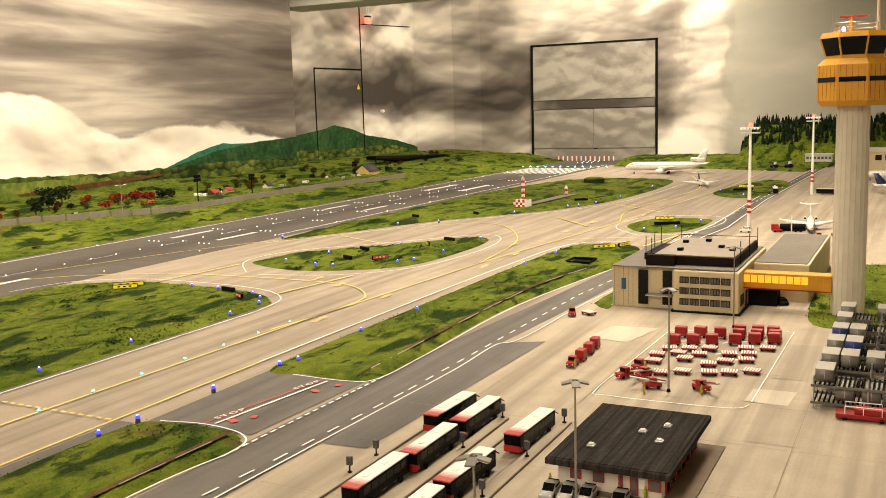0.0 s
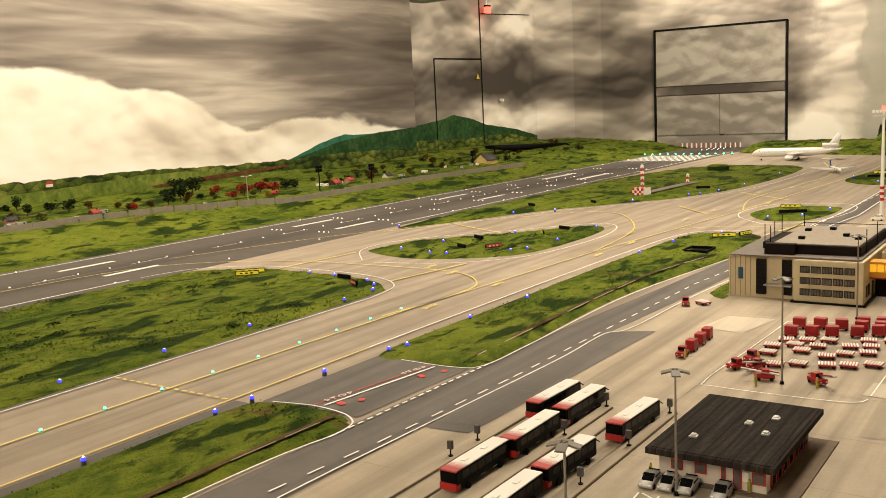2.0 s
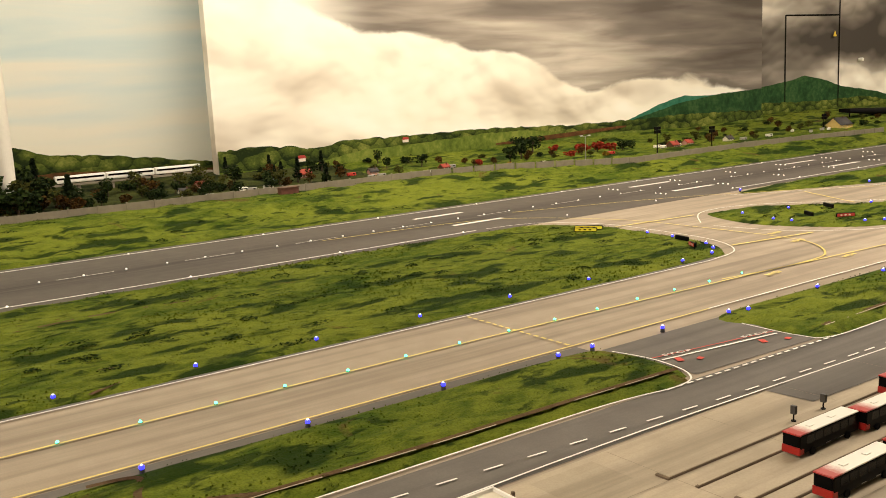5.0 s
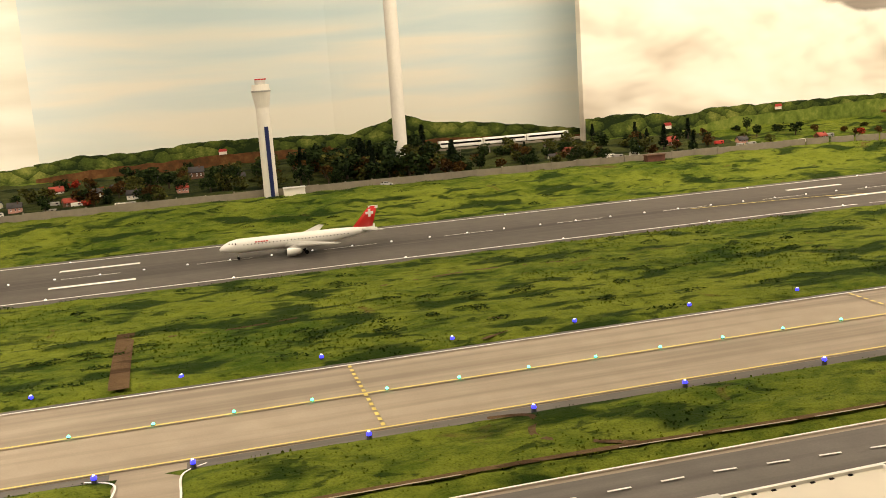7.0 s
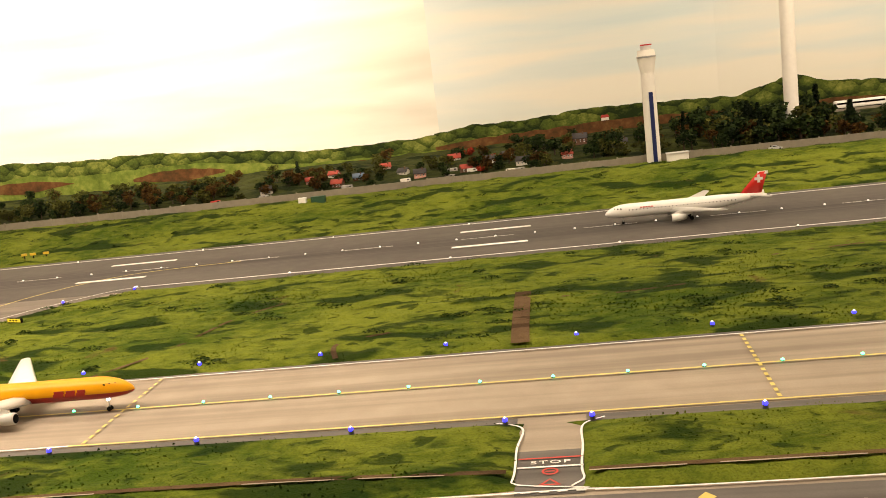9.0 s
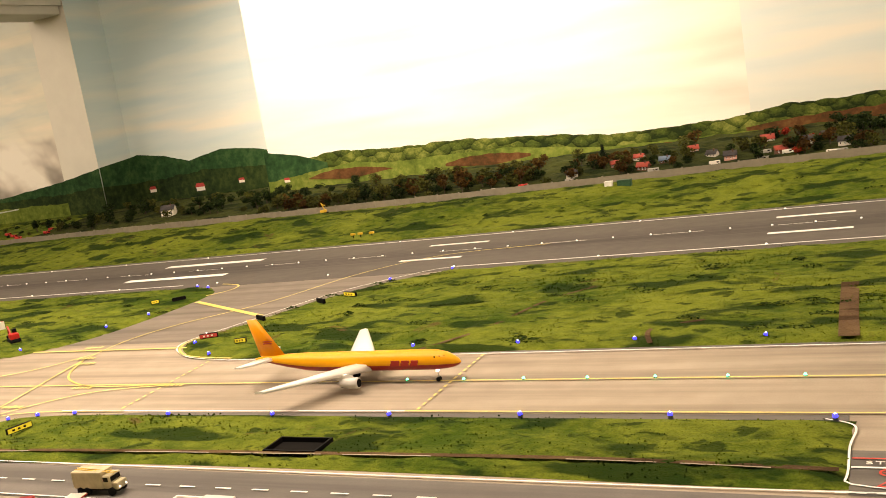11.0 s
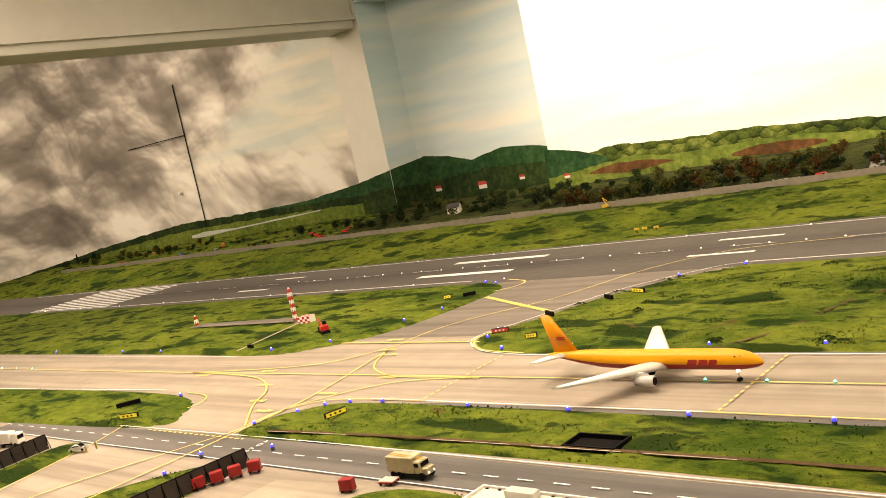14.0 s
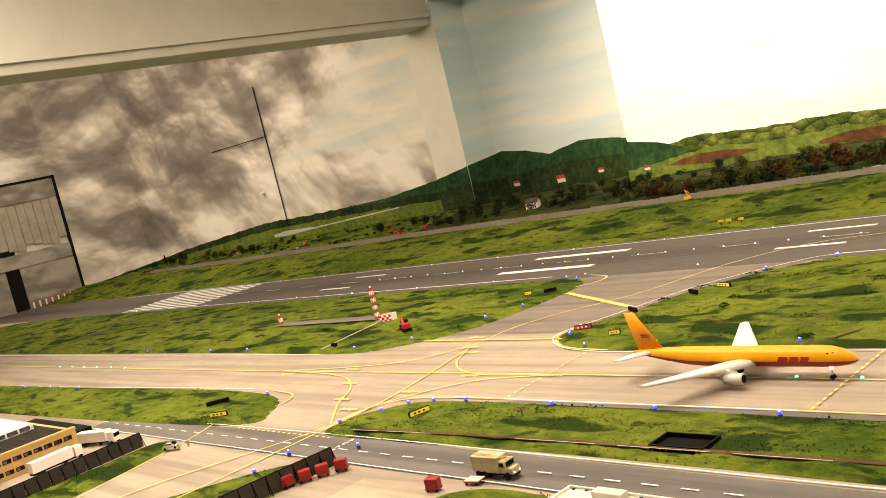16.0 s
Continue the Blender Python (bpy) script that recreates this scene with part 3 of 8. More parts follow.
pave("apron", [(-1.0, 0.29), (10.4, 0.29), (10.4, 1.0), (5.2, 1.28), (4.65, 1.36), (3.75, 1.44), (3.0, 1.485), (2.2, 1.495), (-0.6, 1.495), (-1.0, 1.45)], APRON, "beige concrete apron")
pave("road_bay", [(2.22, 1.497), (2.6, 1.50), (2.98, 1.487), (3.03, 1.39), (2.228, 1.41)], ROAD, "dark asphalt lay-by beside the road", Z2)
pave("road_connector", [(2.21, 1.64), (2.215, 1.75), (2.20, 1.875), (2.605, 1.875), (2.57, 1.74), (2.57, 1.625)], ROAD, "dark asphalt stub between taxiway and road")
pave("road_stub", [(0.583, 1.64), (0.583, 1.79), (0.682, 1.79), (0.682, 1.64)], ROAD, "dark asphalt stub with a stop line")
pave("taxiway_shoulder_near", [(-1.25, 1.885), (-0.9, 1.905), (0.575, 1.905), (0.575, 1.93), (-0.9, 1.93)], ROAD, "dark shoulder of the taxiway")
pave("taxiway_shoulder_middle", [(0.69, 1.9), (2.18, 1.89), (2.18, 1.928), (0.69, 1.928)], ROAD, "dark shoulder of the taxiway")
pave("taxiway_shoulder_far", [(-1.0, 2.309), (3.08, 2.309), (3.2, 2.35), (-1.1, 2.35)], ROAD, "dark shoulder of the taxiway")
EXIT = concrete_material("worn_exit_asphalt", (0.165, 0.138, 0.112), (0.235, 0.20, 0.16))
pave("runway_exit", [(-0.82, 3.268), (-1.05, 2.99), (-1.19, 2.69), (-1.265, 2.5), (-1.86, 2.5), (-1.75, 2.62), (-1.69, 3.04), (-1.75, 3.21), (-1.95, 3.268)], EXIT, "worn grey asphalt runway exit", 0.0009)
PALE_SLAB = concrete_material("pale_slab", (0.52, 0.45, 0.34), (0.62, 0.55, 0.43))
pave("pale_slab_east", [(3.086, 1.203), (3.254, 1.171), (3.246, 1.286), (3.108, 1.309)], PALE_SLAB, "pale newer concrete slab", Z2)
pave("pale_slab_west", [(2.717, 0.795), (2.814, 0.789), (2.81, 0.87), (2.722, 0.875)], PALE_SLAB, "pale newer concrete slab", Z2)
SLAB_DARK = concrete_material("worn_slab", (0.325, 0.27, 0.195), (0.45, 0.38, 0.28))
for i, (x, y, w, d) in enumerate([(1.66, 1.40, 0.12, 0.08), (2.45, 1.10, 0.16, 0.05), (2.90, 0.78, 0.30, 0.07), (2.50, 0.75, 0.25, 0.09), (3.28, 1.16, 0.13, 0.09), (4.2, 1.1, 0.5, 0.12), (5.6, 1.2, 0.5, 0.1)]):
    pave("worn_slab", [(x, y), (x + w, y), (x + w, y + d), (x, y + d)], SLAB_DARK, "stained concrete slab", Z2 - 0.0004)
JOINT = plain("joint_sealant", (0.25, 0.205, 0.15), 0.8)
bm = bmesh.new()
for i in range(36):
    ribbon(bm, [(-0.6 + i * 0.22, 0.3), (-0.6 + i * 0.22, 1.38 - 0.02 * i if i > 14 else 1.49)], 0.0011, Z2)
for j in range(6):
    ribbon(bm, [(-0.9, 0.36 + j * 0.2), (7.0, 0.36 + j * 0.2)] if j < 4 else [(-0.9, 0.36 + j * 0.2), (4.6, 0.36 + j * 0.2)], 0.0011, Z2 + 0.0002)
structure("apron_joints", bm, JOINT, "thin sealed joints between the slabs")


def lines(name, material, label, strokes=(), dashed=(), z=Z3):
    bm = bmesh.new()
    for line, width in strokes:
        ribbon(bm, line, width, z)
    for a, b, width, on, off in dashed:
        dashes(bm, a, b, width, on, off, z + 0.0002)
    return structure(name, bm, material, label)


sp = lambda *p: spline(p, False)
lines("runway_edge_lines", WHITE_PAINT, "white runway edge lines", [
    ([(-6.3, 3.32), (-2.0, 3.32)], 0.009), ([(-0.75, 3.32), (3.0, 3.32)], 0.009), ([(4.55, 3.32), (9.8, 3.32)], 0.009), ([(-7.5, 3.925), (9.8, 3.925)], 0.009)],
    [((-6.0, 3.622), (9.8, 3.622), 0.004, 0.18, 0.24)])
bars = [(sp((x, y), (x + w, y)), 0.026 if w < 0.4 else 0.045) for x, w in ((0.28, 0.255), (3.02, 0.25), (4.31, 0.29), (-1.07, 0.262), (-2.47, 0.56), (-3.93, 0.28), (5.6, 0.28), (6.9, 0.5)) for y in (3.49, 3.765)]
bars += [([(-6.3, 3.36 + i * 0.058), (-5.2, 3.36 + i * 0.058)], 0.03) for i in range(10)]
bars += [([(8.6, 3.36 + i * 0.058), (9.3, 3.36 + i * 0.058)], 0.03) for i in range(10)]
lines("runway_touchdown_bars", WHITE_PAINT, "white touchdown bars on the runway", bars)
far_edge = sp((-0.98, 2.303), (-1.16, 2.345), (-1.285, 2.47), (-1.225, 2.66), (-1.08, 3.02), (-0.86, 3.27), (-0.75, 3.315))
lines("taxiway_white_lines", WHITE_PAINT, "white taxiway edge lines", [
    ([(-0.98, 2.303), (3.08, 2.303)], 0.005), ([(-8, 2.303), (-2.3, 2.286)], 0.005), (far_edge, 0.0042),
    (sp((3.08, 2.303), (3.26, 2.35), (3.37, 2.52), (3.405, 2.81), (3.39, 3.07), (3.26, 3.27), (3.05, 3.32)), 0.0042),
    (sp((3.6, 2.7), (3.68, 2.42), (3.92, 2.22), (4.38, 2.17), (4.72, 2.24), (4.77, 2.39), (4.42, 2.68), (4.13, 2.92), (3.85, 2.95), (3.63, 2.78)), 0.0042),
    (sp((4.3, 3.2), (4.65, 3.0), (5.2, 2.76), (5.6, 2.48), (5.95, 2.28), (6.6, 2.13), (7.7, 2.1)), 0.0042),
    (sp((2.62, 1.938), (3.2, 1.935), (4.0, 1.925), (4.6, 1.88), (4.74, 1.68)), 0.005),
    (sp((4.95, 1.69), (5.06, 1.5), (5.46, 1.42), (5.72, 1.5), (5.66, 1.8), (5.38, 1.88), (5.15, 1.84), (4.95, 1.69)), 0.0042),
    ([(-8, 1.79), (-4.4, 1.80), (-2.2, 1.925)], 0.005), ([(-1.2, 1.93), (-0.25, 1.937)], 0.005)])
lines("taxiway_yellow_lines", YELLOW_PAINT, "yellow taxiway guide lines", [
    ([(-8, 2.10), (-2.4, 2.10), (-1.2, 2.116), (2.1, 2.119), (3.0, 2.10), (4.06, 2.04), (5.4, 1.9), (7.6, 1.74), (9.6, 1.74)], 0.0058),
    ([(-0.25, 1.937), (2.62, 1.937)], 0.005),
    (sp((2.9, 2.118), (3.1, 2.095), (3.3, 2.095), (3.40, 2.13), (3.5, 2.23), (3.545, 2.36), (3.55, 2.7), (3.5, 3.1), (3.2, 3.5), (2.5, 3.6)), 0.0058),
    ([(3.32, 2.411), (3.69, 2.356)], 0.010), ([(3.375, 2.963), (3.77, 2.922)], 0.010), ([(4.594, 2.986), (4.40, 2.63)], 0.008),
    (sp((4.06, 2.04), (4.7, 2.15), (5.2, 2.5), (4.9, 2.85), (4.2, 3.3), (3.4, 3.58)), 0.0058),
    (sp((5.4, 1.9), (5.9, 2.0), (6.6, 1.95), (7.4, 1.93), (8.4, 2.2)), 0.0058), (sp((4.7, 1.97), (4.85, 1.75), (4.85, 1.4), (4.9, 1.0)), 0.0058),
    ([(5.2, 2.0), (5.5, 2.25)], 0.01), ([(4.62, 1.58), (4.98, 1.52)], 0.012), ([(5.85, 1.8), (6.2, 2.16)], 0.008),
    ([(-1.87, 2.435), (-1.23, 2.431)], 0.009), ([(-1.672, 3.012), (-1.2, 2.761)], 0.02),
    (sp((-1.44, 1.10), (-1.436, 1.316), (-1.43, 1.63), (-1.443, 1.93), (-1.56, 2.405), (-1.51, 2.67), (-1.3, 2.945), (-1.14, 3.32), (-0.9, 3.55), (-0.5, 3.61)), 0.0058),
    (sp((-1.45, 1.70), (-1.60, 1.84), (-1.69, 1.957), (-1.84, 2.052), (-2.05, 2.09), (-2.3, 2.1)), 0.0058),
    (sp((-1.0, 2.117), (-1.25, 2.103), (-1.395, 2.147), (-1.484, 2.224), (-1.56, 2.36)), 0.0058),
    (sp((-1.0, 2.112), (-1.25, 2.05), (-1.42, 1.86), (-1.45, 1.7)), 0.0058), (sp((-1.56, 2.4), (-1.75, 2.2), (-2.3, 2.1)), 0.0058),
    (sp((-1.80, 1.12), (-1.9, 1.5), (-1.97, 1.68), (-1.86, 1.79), (-1.9, 1.885), (-2.06, 1.915)), 0.005),
    (sp((-1.66, 1.12), (-1.61, 1.3), (-1.45, 1.65), (-1.43, 1.82), (-1.32, 1.912), (-1.0, 1.93)), 0.005),
    (sp((-0.98, 2.318), (-1.17, 2.355), (-1.27, 2.46), (-1.255, 2.56)), 0.008), (sp((-1.80, 3.03), (-1.66, 3.15), (-1.66, 3.25), (-1.78, 3.30)), 0.008)],
    [((2.175, 1.945), (2.175, 2.30), 0.007, 0.014, 0.010), ((1.007, 1.945), (1.007, 2.30), 0.007, 0.014, 0.012), ((-0.225, 1.945), (-0.225, 2.30), 0.006, 0.014, 0.012), ((-1.02, 1.945), (-1.04, 2.30), 0.006, 0.014, 0.012), ((-1.8, 1.62), (-1.35, 1.62), 0.006, 0.014, 0.012)])
names = [(-1.50, 1.80), (-1.62, 1.87), (-1.40, 1.95), (-1.30, 2.09), (-1.0, 2.105), (-1.55, 2.35), (-1.63, 2.46), (-1.50, 2.30), (-1.9, 2.13), (-1.75, 2.0), (-2.2, 2.07), (3.05, 2.06), (3.52, 2.30), (3.6, 2.44), (3.4, 2.05), (4.0, 1.99), (4.3, 1.99), (4.55, 2.1), (5.0, 2.03), (5.35, 2.02), (6.2, 2.05), (6.5, 1.95), (5.7, 1.86)]
lines("taxiway_name_plates", YELLOW_PAINT, "yellow painted taxiway name marks", [([(x - 0.034 + k * 0.014, y + k * 0.001), (x - 0.025 + k * 0.014, y + 0.0006 + k * 0.001)], 0.015 + 0.006 * ((k * 7 + int(x * 10)) % 3 == 0)) for x, y in names for k in range(5)], z=Z3 + 0.0006)
lines("road_white_lines", WHITE_PAINT, "white edge and centre lines of the service road", [
    (sp((-2.6, 1.612), (-1.3, 1.642), (0.54, 1.645), (0.577, 1.68), (0.58, 1.80), (0.585, 1.88), (0.54, 1.91)), 0.0036),
    (sp((0.72, 1.91), (0.684, 1.88), (0.682, 1.8), (0.682, 1.69), (0.72, 1.645), (1.3, 1.642), (1.93, 1.635), (2.13, 1.615), (2.2, 1.65), (2.222, 1.75), (2.205, 1.85)), 0.0036),
    (sp((2.56, 1.80), (2.56, 1.66), (2.6, 1.608), (2.8, 1.605), (3.4, 1.615), (4.1, 1.535), (4.7, 1.44)), 0.0036),
    (sp((-2.6, 1.505), (1.0, 1.507), (1.8, 1.512), (2.2, 1.503), (2.7, 1.486), (2.95, 1.49), (3.05, 1.455), (3.6, 1.435), (4.6, 1.33)), 0.0036),
    ([(0.584, 1.727), (0.682, 1.727)], 0.005), ([(2.232, 1.74), (2.232, 1.74001), (2.545, 1.70)], 0.006)],
    [((-2.6, 1.56), (1.40, 1.577), 0.004, 0.035, 0.045), ((1.40, 1.577), (2.12, 1.522), 0.004, 0.035, 0.045), ((2.12, 1.522), (2.55, 1.507), 0.004, 0.035, 0.04), ((2.55, 1.507), (3.6, 1.50), 0.004, 0.035, 0.04), ((3.6, 1.50), (4.6, 1.41), 0.004, 0.035, 0.04), ((0.54, 1.645), (0.73, 1.645), 0.005, 0.014, 0.012), ((2.1, 1.615), (2.62, 1.605), 0.005, 0.016, 0.010)])
lines("stop_red_lines", RED_PAINT, "red stop line on the stub", [([(0.584, 1.758), (0.682, 1.758)], 0.004), ([(2.225, 1.762), (2.55, 1.715)], 0.003), (spline([(0.633 + 0.011 * math.cos(a), 1.711 + 0.010 * math.sin(a)) for a in np.linspace(0, 6.283, 8)], False), 0.0035), ([(0.626, 1.711), (0.640, 1.711)], 0.003), ([(0.62, 1.667), (0.633, 1.685), (0.646, 1.667)], 0.0035), ([(0.618, 1.667), (0.648, 1.667)], 0.0035), ([(2.252, 1.71), (2.262, 1.73)], 0.014), ([(2.47, 1.675), (2.48, 1.695)], 0.014), ([(2.285, 1.695), (2.30, 1.70)], 0.012), ([(2.52, 1.66), (2.535, 1.665)], 0.012)])
lines("apron_white_lines", WHITE_PAINT, "white outline of the cart parking", [
    (sp((2.70, 0.86), (2.665, 0.90), (2.66, 1.12), (2.69, 1.155), (2.95, 1.147), (3.239, 1.139)), 0.0026), ([(3.239, 1.139), (3.323, 0.854), (2.72, 0.86)], 0.0026),
    ([(2.0, 1.02), (2.13, 1.03)], 0.003), ([(2.0, 1.05), (2.13, 1.06)], 0.003)] + [([(2.02 + i * 0.03, 1.02), (2.04 + i * 0.03, 1.055)], 0.003) for i in range(4)])


def lettering(text, x, y, size, turn, material, label):
    cu = bpy.data.curves.new("lettering", "FONT")
    cu.body, cu.size, cu.align_x, cu.extrude, cu.space_character = text, size, "CENTER", 0.0002, 1.25
    cu.materials.append(material)
    ob = new("stop_lettering", cu)
    ob.matrix_basis = pose(x, y, Z3 + 0.0008, 0, 0, turn) @ Matrix.Diagonal((1.5, 1, 1, 1))
    return tagged(ob, label, kind="structure")


lettering("STOP", 0.633, 1.7365, 0.0145, 180 - 180, WHITE_PAINT, "white stop lettering painted on the stub")
lettering("STOP", 2.285, 1.745, 0.017, -12, WHITE_PAINT, "white stop lettering painted on the stub")
lettering("STOP", 2.50, 1.718, 0.017, -12, WHITE_PAINT, "white stop lettering painted on the stub")
lettering("STOP", -1.245, 1.588, 0.018, 90, WHITE_PAINT, "white stop lettering painted on the road")

# ---- small lamps ----
LAMP_CAN = plain("lamp_housing", (0.05, 0.05, 0.055), 0.5)
WHITE_CAN = plain("white_lamp_housing", (0.8, 0.78, 0.72), 0.5)


def marker_lamp(name, label, category, group, glow, r=0.0028, h=0.006):
    ob = thing(name, label, category, group)
    part("housing", rod((0, 0, 0), (0, 0, h * 0.6), r * 1.15, r * 0.9, 10), LAMP_CAN, ob)
    bm = bmesh.new()
    bmesh.ops.create_uvsphere(bm, u_segments=10, v_segments=6, radius=r)
    bmesh.ops.translate(bm, verts=bm.verts, vec=(0, 0, h * 0.75))
    part("lens", bm, glow, ob, "glowing lens", smooth=True)
    return ob


def ground(x, y):
    return 0.004


blue = marker_lamp("taxiway_light", "small glowing blue taxiway edge light in the grass", "airfield light", "blue taxiway edge lights", BLUE_GLOW, 0.0046, 0.015)
spots = [(2.92 - 0.28 * i, 2.357) for i in range(1, 13)] + [(1.814 - 0.28 * i, 1.897) for i in range(4)]
spots += [(0.70, 1.899), (0.556, 1.899), (0.291, 1.904), (0.013, 1.903), (-0.264, 1.899), (-0.546, 1.897), (-0.83, 1.895), (-1.121, 1.897), (-1.229, 1.882), (-1.298, 1.854), (-1.345, 1.798), (-1.41, 1.703)]
spots += [(3.315, 2.755), (3.308, 2.637), (3.272, 2.468), (3.22, 2.399), (3.153, 2.351), (3.0, 2.335), (4.45, 3.22), (5.16, 2.77), (5.02, 2.93), (3.869, 2.775), (3.818, 2.603), (3.82, 2.527), (3.965, 2.334), (4.022, 2.295), (4.25, 2.285), (4.393, 2.56), (4.083, 2.72), (4.64, 2.3)]
spots += [(4.059, 1.86), (4.334, 1.84), (4.6, 1.74), (3.228, 1.852), (2.952, 1.868), (2.65, 1.85), (2.6, 1.866), (2.184, 1.885), (2.091, 1.887), (2.392, 1.88), (5.627, 2.55), (5.98, 2.37), (6.05, 2.33), (6.214, 2.28), (6.563, 2.24), (7.3, 2.23)]
spots += [(-3.83, 2.33), (-3.2, 2.33), (-2.885, 2.33), (-3.456, 1.82), (-3.759, 1.81), (-4.089, 1.80), (-2.021, 1.87), (-1.18, 1.582), (-1.36, 1.502), (-1.344, 1.39), (-1.074, 2.341), (-1.216, 2.453), (-1.235, 2.533), (-1.74, 2.832), (-1.80, 2.687), (-1.935, 2.44), (-2.15, 2.34), (-1.864, 3.25), (-1.786, 3.22), (-0.93, 3.15), (-0.74, 3.26), (5.1, 1.7), (5.2, 1.58), (5.45, 1.52), (5.55, 1.72), (6.8, 1.55), (7.1, 1.74), (7.4, 1.45)]
bm = bmesh.new()
bmesh.ops.create_uvsphere(bm, u_segments=8, v_segments=5, radius=0.0024)
bmesh.ops.translate(bm, verts=bm.verts, vec=(0, 0, 0.0146))
part("bulb", bm, glowing("white_bulb_glow", (0.9, 0.92, 1.0), 4.0), blue, "white-hot bulb tip", smooth=True)
blue.matrix_basis = pose(*spots[0], 0.001)
for x, y in spots[1:]:
    copy_thing(blue, pose(x, y, 0.001))
green = marker_lamp("centreline_light", "flush green taxiway centreline light", "airfield light", "green centreline lights", GREEN_GLOW, 0.0033, 0.003)
gx = [0.079 + 0.1385 * i for i in range(-3, 22)]
green.matrix_basis = pose(gx[0], 2.119, Z3)
for x in gx[1:]:
    copy_thing(green, pose(x, 2.119, Z3))
for i in range(6):
    copy_thing(green, pose(-3.6 - 0.16 * i, 2.1, Z3))
white = marker_lamp("runway_light", "small white runway light set in the asphalt", "airfield light", "white runway lights", WHITE_GLOW, 0.0036, 0.003)
wx = [(0.825 + 0.53 * i, y) for i in range(-13, 17) for y in (3.325, 3.925)]
wx += [(0.554 + 0.1365 * i, 3.628) for i in range(-30, 50)]
wx += [(4.2 + 0.45 * i, y) for i in range(9) for y in (3.44, 3.47, 3.5, 3.74, 3.77, 3.8)]
white.matrix_basis = pose(*wx[0], Z1)
for x, y in wx[1:]:
    copy_thing(white, pose(x, y, Z1))
threshold = marker_lamp("threshold_light", "glowing green threshold light at the runway end", "airfield light", "green threshold lights", GREEN_GLOW, 0.008, 0.012)
threshold.matrix_basis = pose(9.4, 3.2, 0)
for i in range(1, 12):
    copy_thing(threshold, pose(9.4, 3.2 + i * 0.075, 0))
bar = marker_lamp("approach_light", "white approach lamp on a short post", "airfield light", "white approach lights", WHITE_GLOW, 0.005, 0.02)
bar.matrix_basis = pose(9.9, 3.5, 0)
for i in range(1, 12):
    copy_thing(bar, pose(9.9 + 0.2 * (i // 4), 3.5 + (i % 4) * 0.05, 0))

# ---- aircraft ----
PLANE_WHITE = plain("white_aircraft_enamel", (0.78, 0.76, 0.70), 0.28, vary=0.05, spec=0.5)
PLANE_YELLOW = plain("yellow_aircraft_enamel", (0.74, 0.335, 0.005), 0.35, vary=0.06, spec=0.25)
PLANE_ORANGE = plain("orange_aircraft_enamel", (0.70, 0.26, 0.005), 0.35, vary=0.06, spec=0.25)
DEEP_RED = plain("deep_red_enamel", (0.30, 0.018, 0.012), 0.35, vary=0.08)
FIN_RED = plain("signal_red_enamel", (0.55, 0.02, 0.012), 0.35, vary=0.06)
NAVY = plain("navy_enamel", (0.012, 0.02, 0.09), 0.35)
PLANE_GREY = plain("light_grey_enamel", (0.55, 0.53, 0.49), 0.35, vary=0.06)
TYRE = plain("black_rubber", (0.008, 0.008, 0.008), 0.85, spec=0.1)
STEEL = plain("brushed_steel", (0.45, 0.44, 0.42), 0.4, 0.8)
DARK_GLASS = plain("dark_glass", (0.004, 0.004, 0.005), 0.2, spec=0.14)


def loft(bm, rings, closed=True, caps=True, mat=None):
    """Joins rings of points; mat(i, j) may choose the material of each face."""
    rows = [[bm.verts.new(p) for p in r] for r in rings]
    n = len(rows[0])
    for i, (a, b) in enumerate(zip(rows, rows[1:])):
        for j in range(n if closed else n - 1):
            f = bm.faces.new((a[j], a[(j + 1) % n], b[(j + 1) % n], b[j]))
            f.material_index = mat(i, j) if mat else 0
            f.smooth = True
    if caps:
        bm.faces.new(rows[0][::-1])
        bm.faces.new(rows[-1])
    bmesh.ops.recalc_face_normals(bm, faces=bm.faces[:])
    return bm


def wing_mesh(le0, c0, le1, c1, y0, y1, z0, z1, t0, t1):
    prof = [(0, 0), (0.08, 0.5), (0.35, 0.62), (0.7, 0.35), (1, 0.03), (1, -0.03), (0.7, -0.25), (0.35, -0.38), (0.08, -0.35)]
    rings = []
    for s in (0, 0.5, 1):
        le, c, y, z, t = (a + (b - a) * s for a, b in ((le0, le1), (c0, c1), (y0, y1), (z0, z1), (t0, t1)))
        rings.append([(le - u * c, y, z + w * t) for u, w in prof])
    return loft(bmesh.new(), rings)


def fin_mesh(le0, c0, le1, c1, z0, z1, t):
    prof = [(0, 0), (0.3, 0.5), (0.7, 0.35), (1, 0.02), (1, -0.02), (0.7, -0.35), (0.3, -0.5)]
    return loft(bmesh.new(), [[(le - u * c, w * t, z) for u, w in prof] for le, c, z in ((le0, c0, z0), (le1, c1, z1))])


def wheel_set(parent, x, y, top, r, pair):
    g = part("landing_gear", rod((x, y, r), (x, y, top), r * 0.28, n=8), STEEL, parent)
    for dy in (-pair, pair):
        part("wheel", rod((x, y + dy - r * 0.3, r), (x, y + dy + r * 0.3, r), r, n=14), TYRE, g)


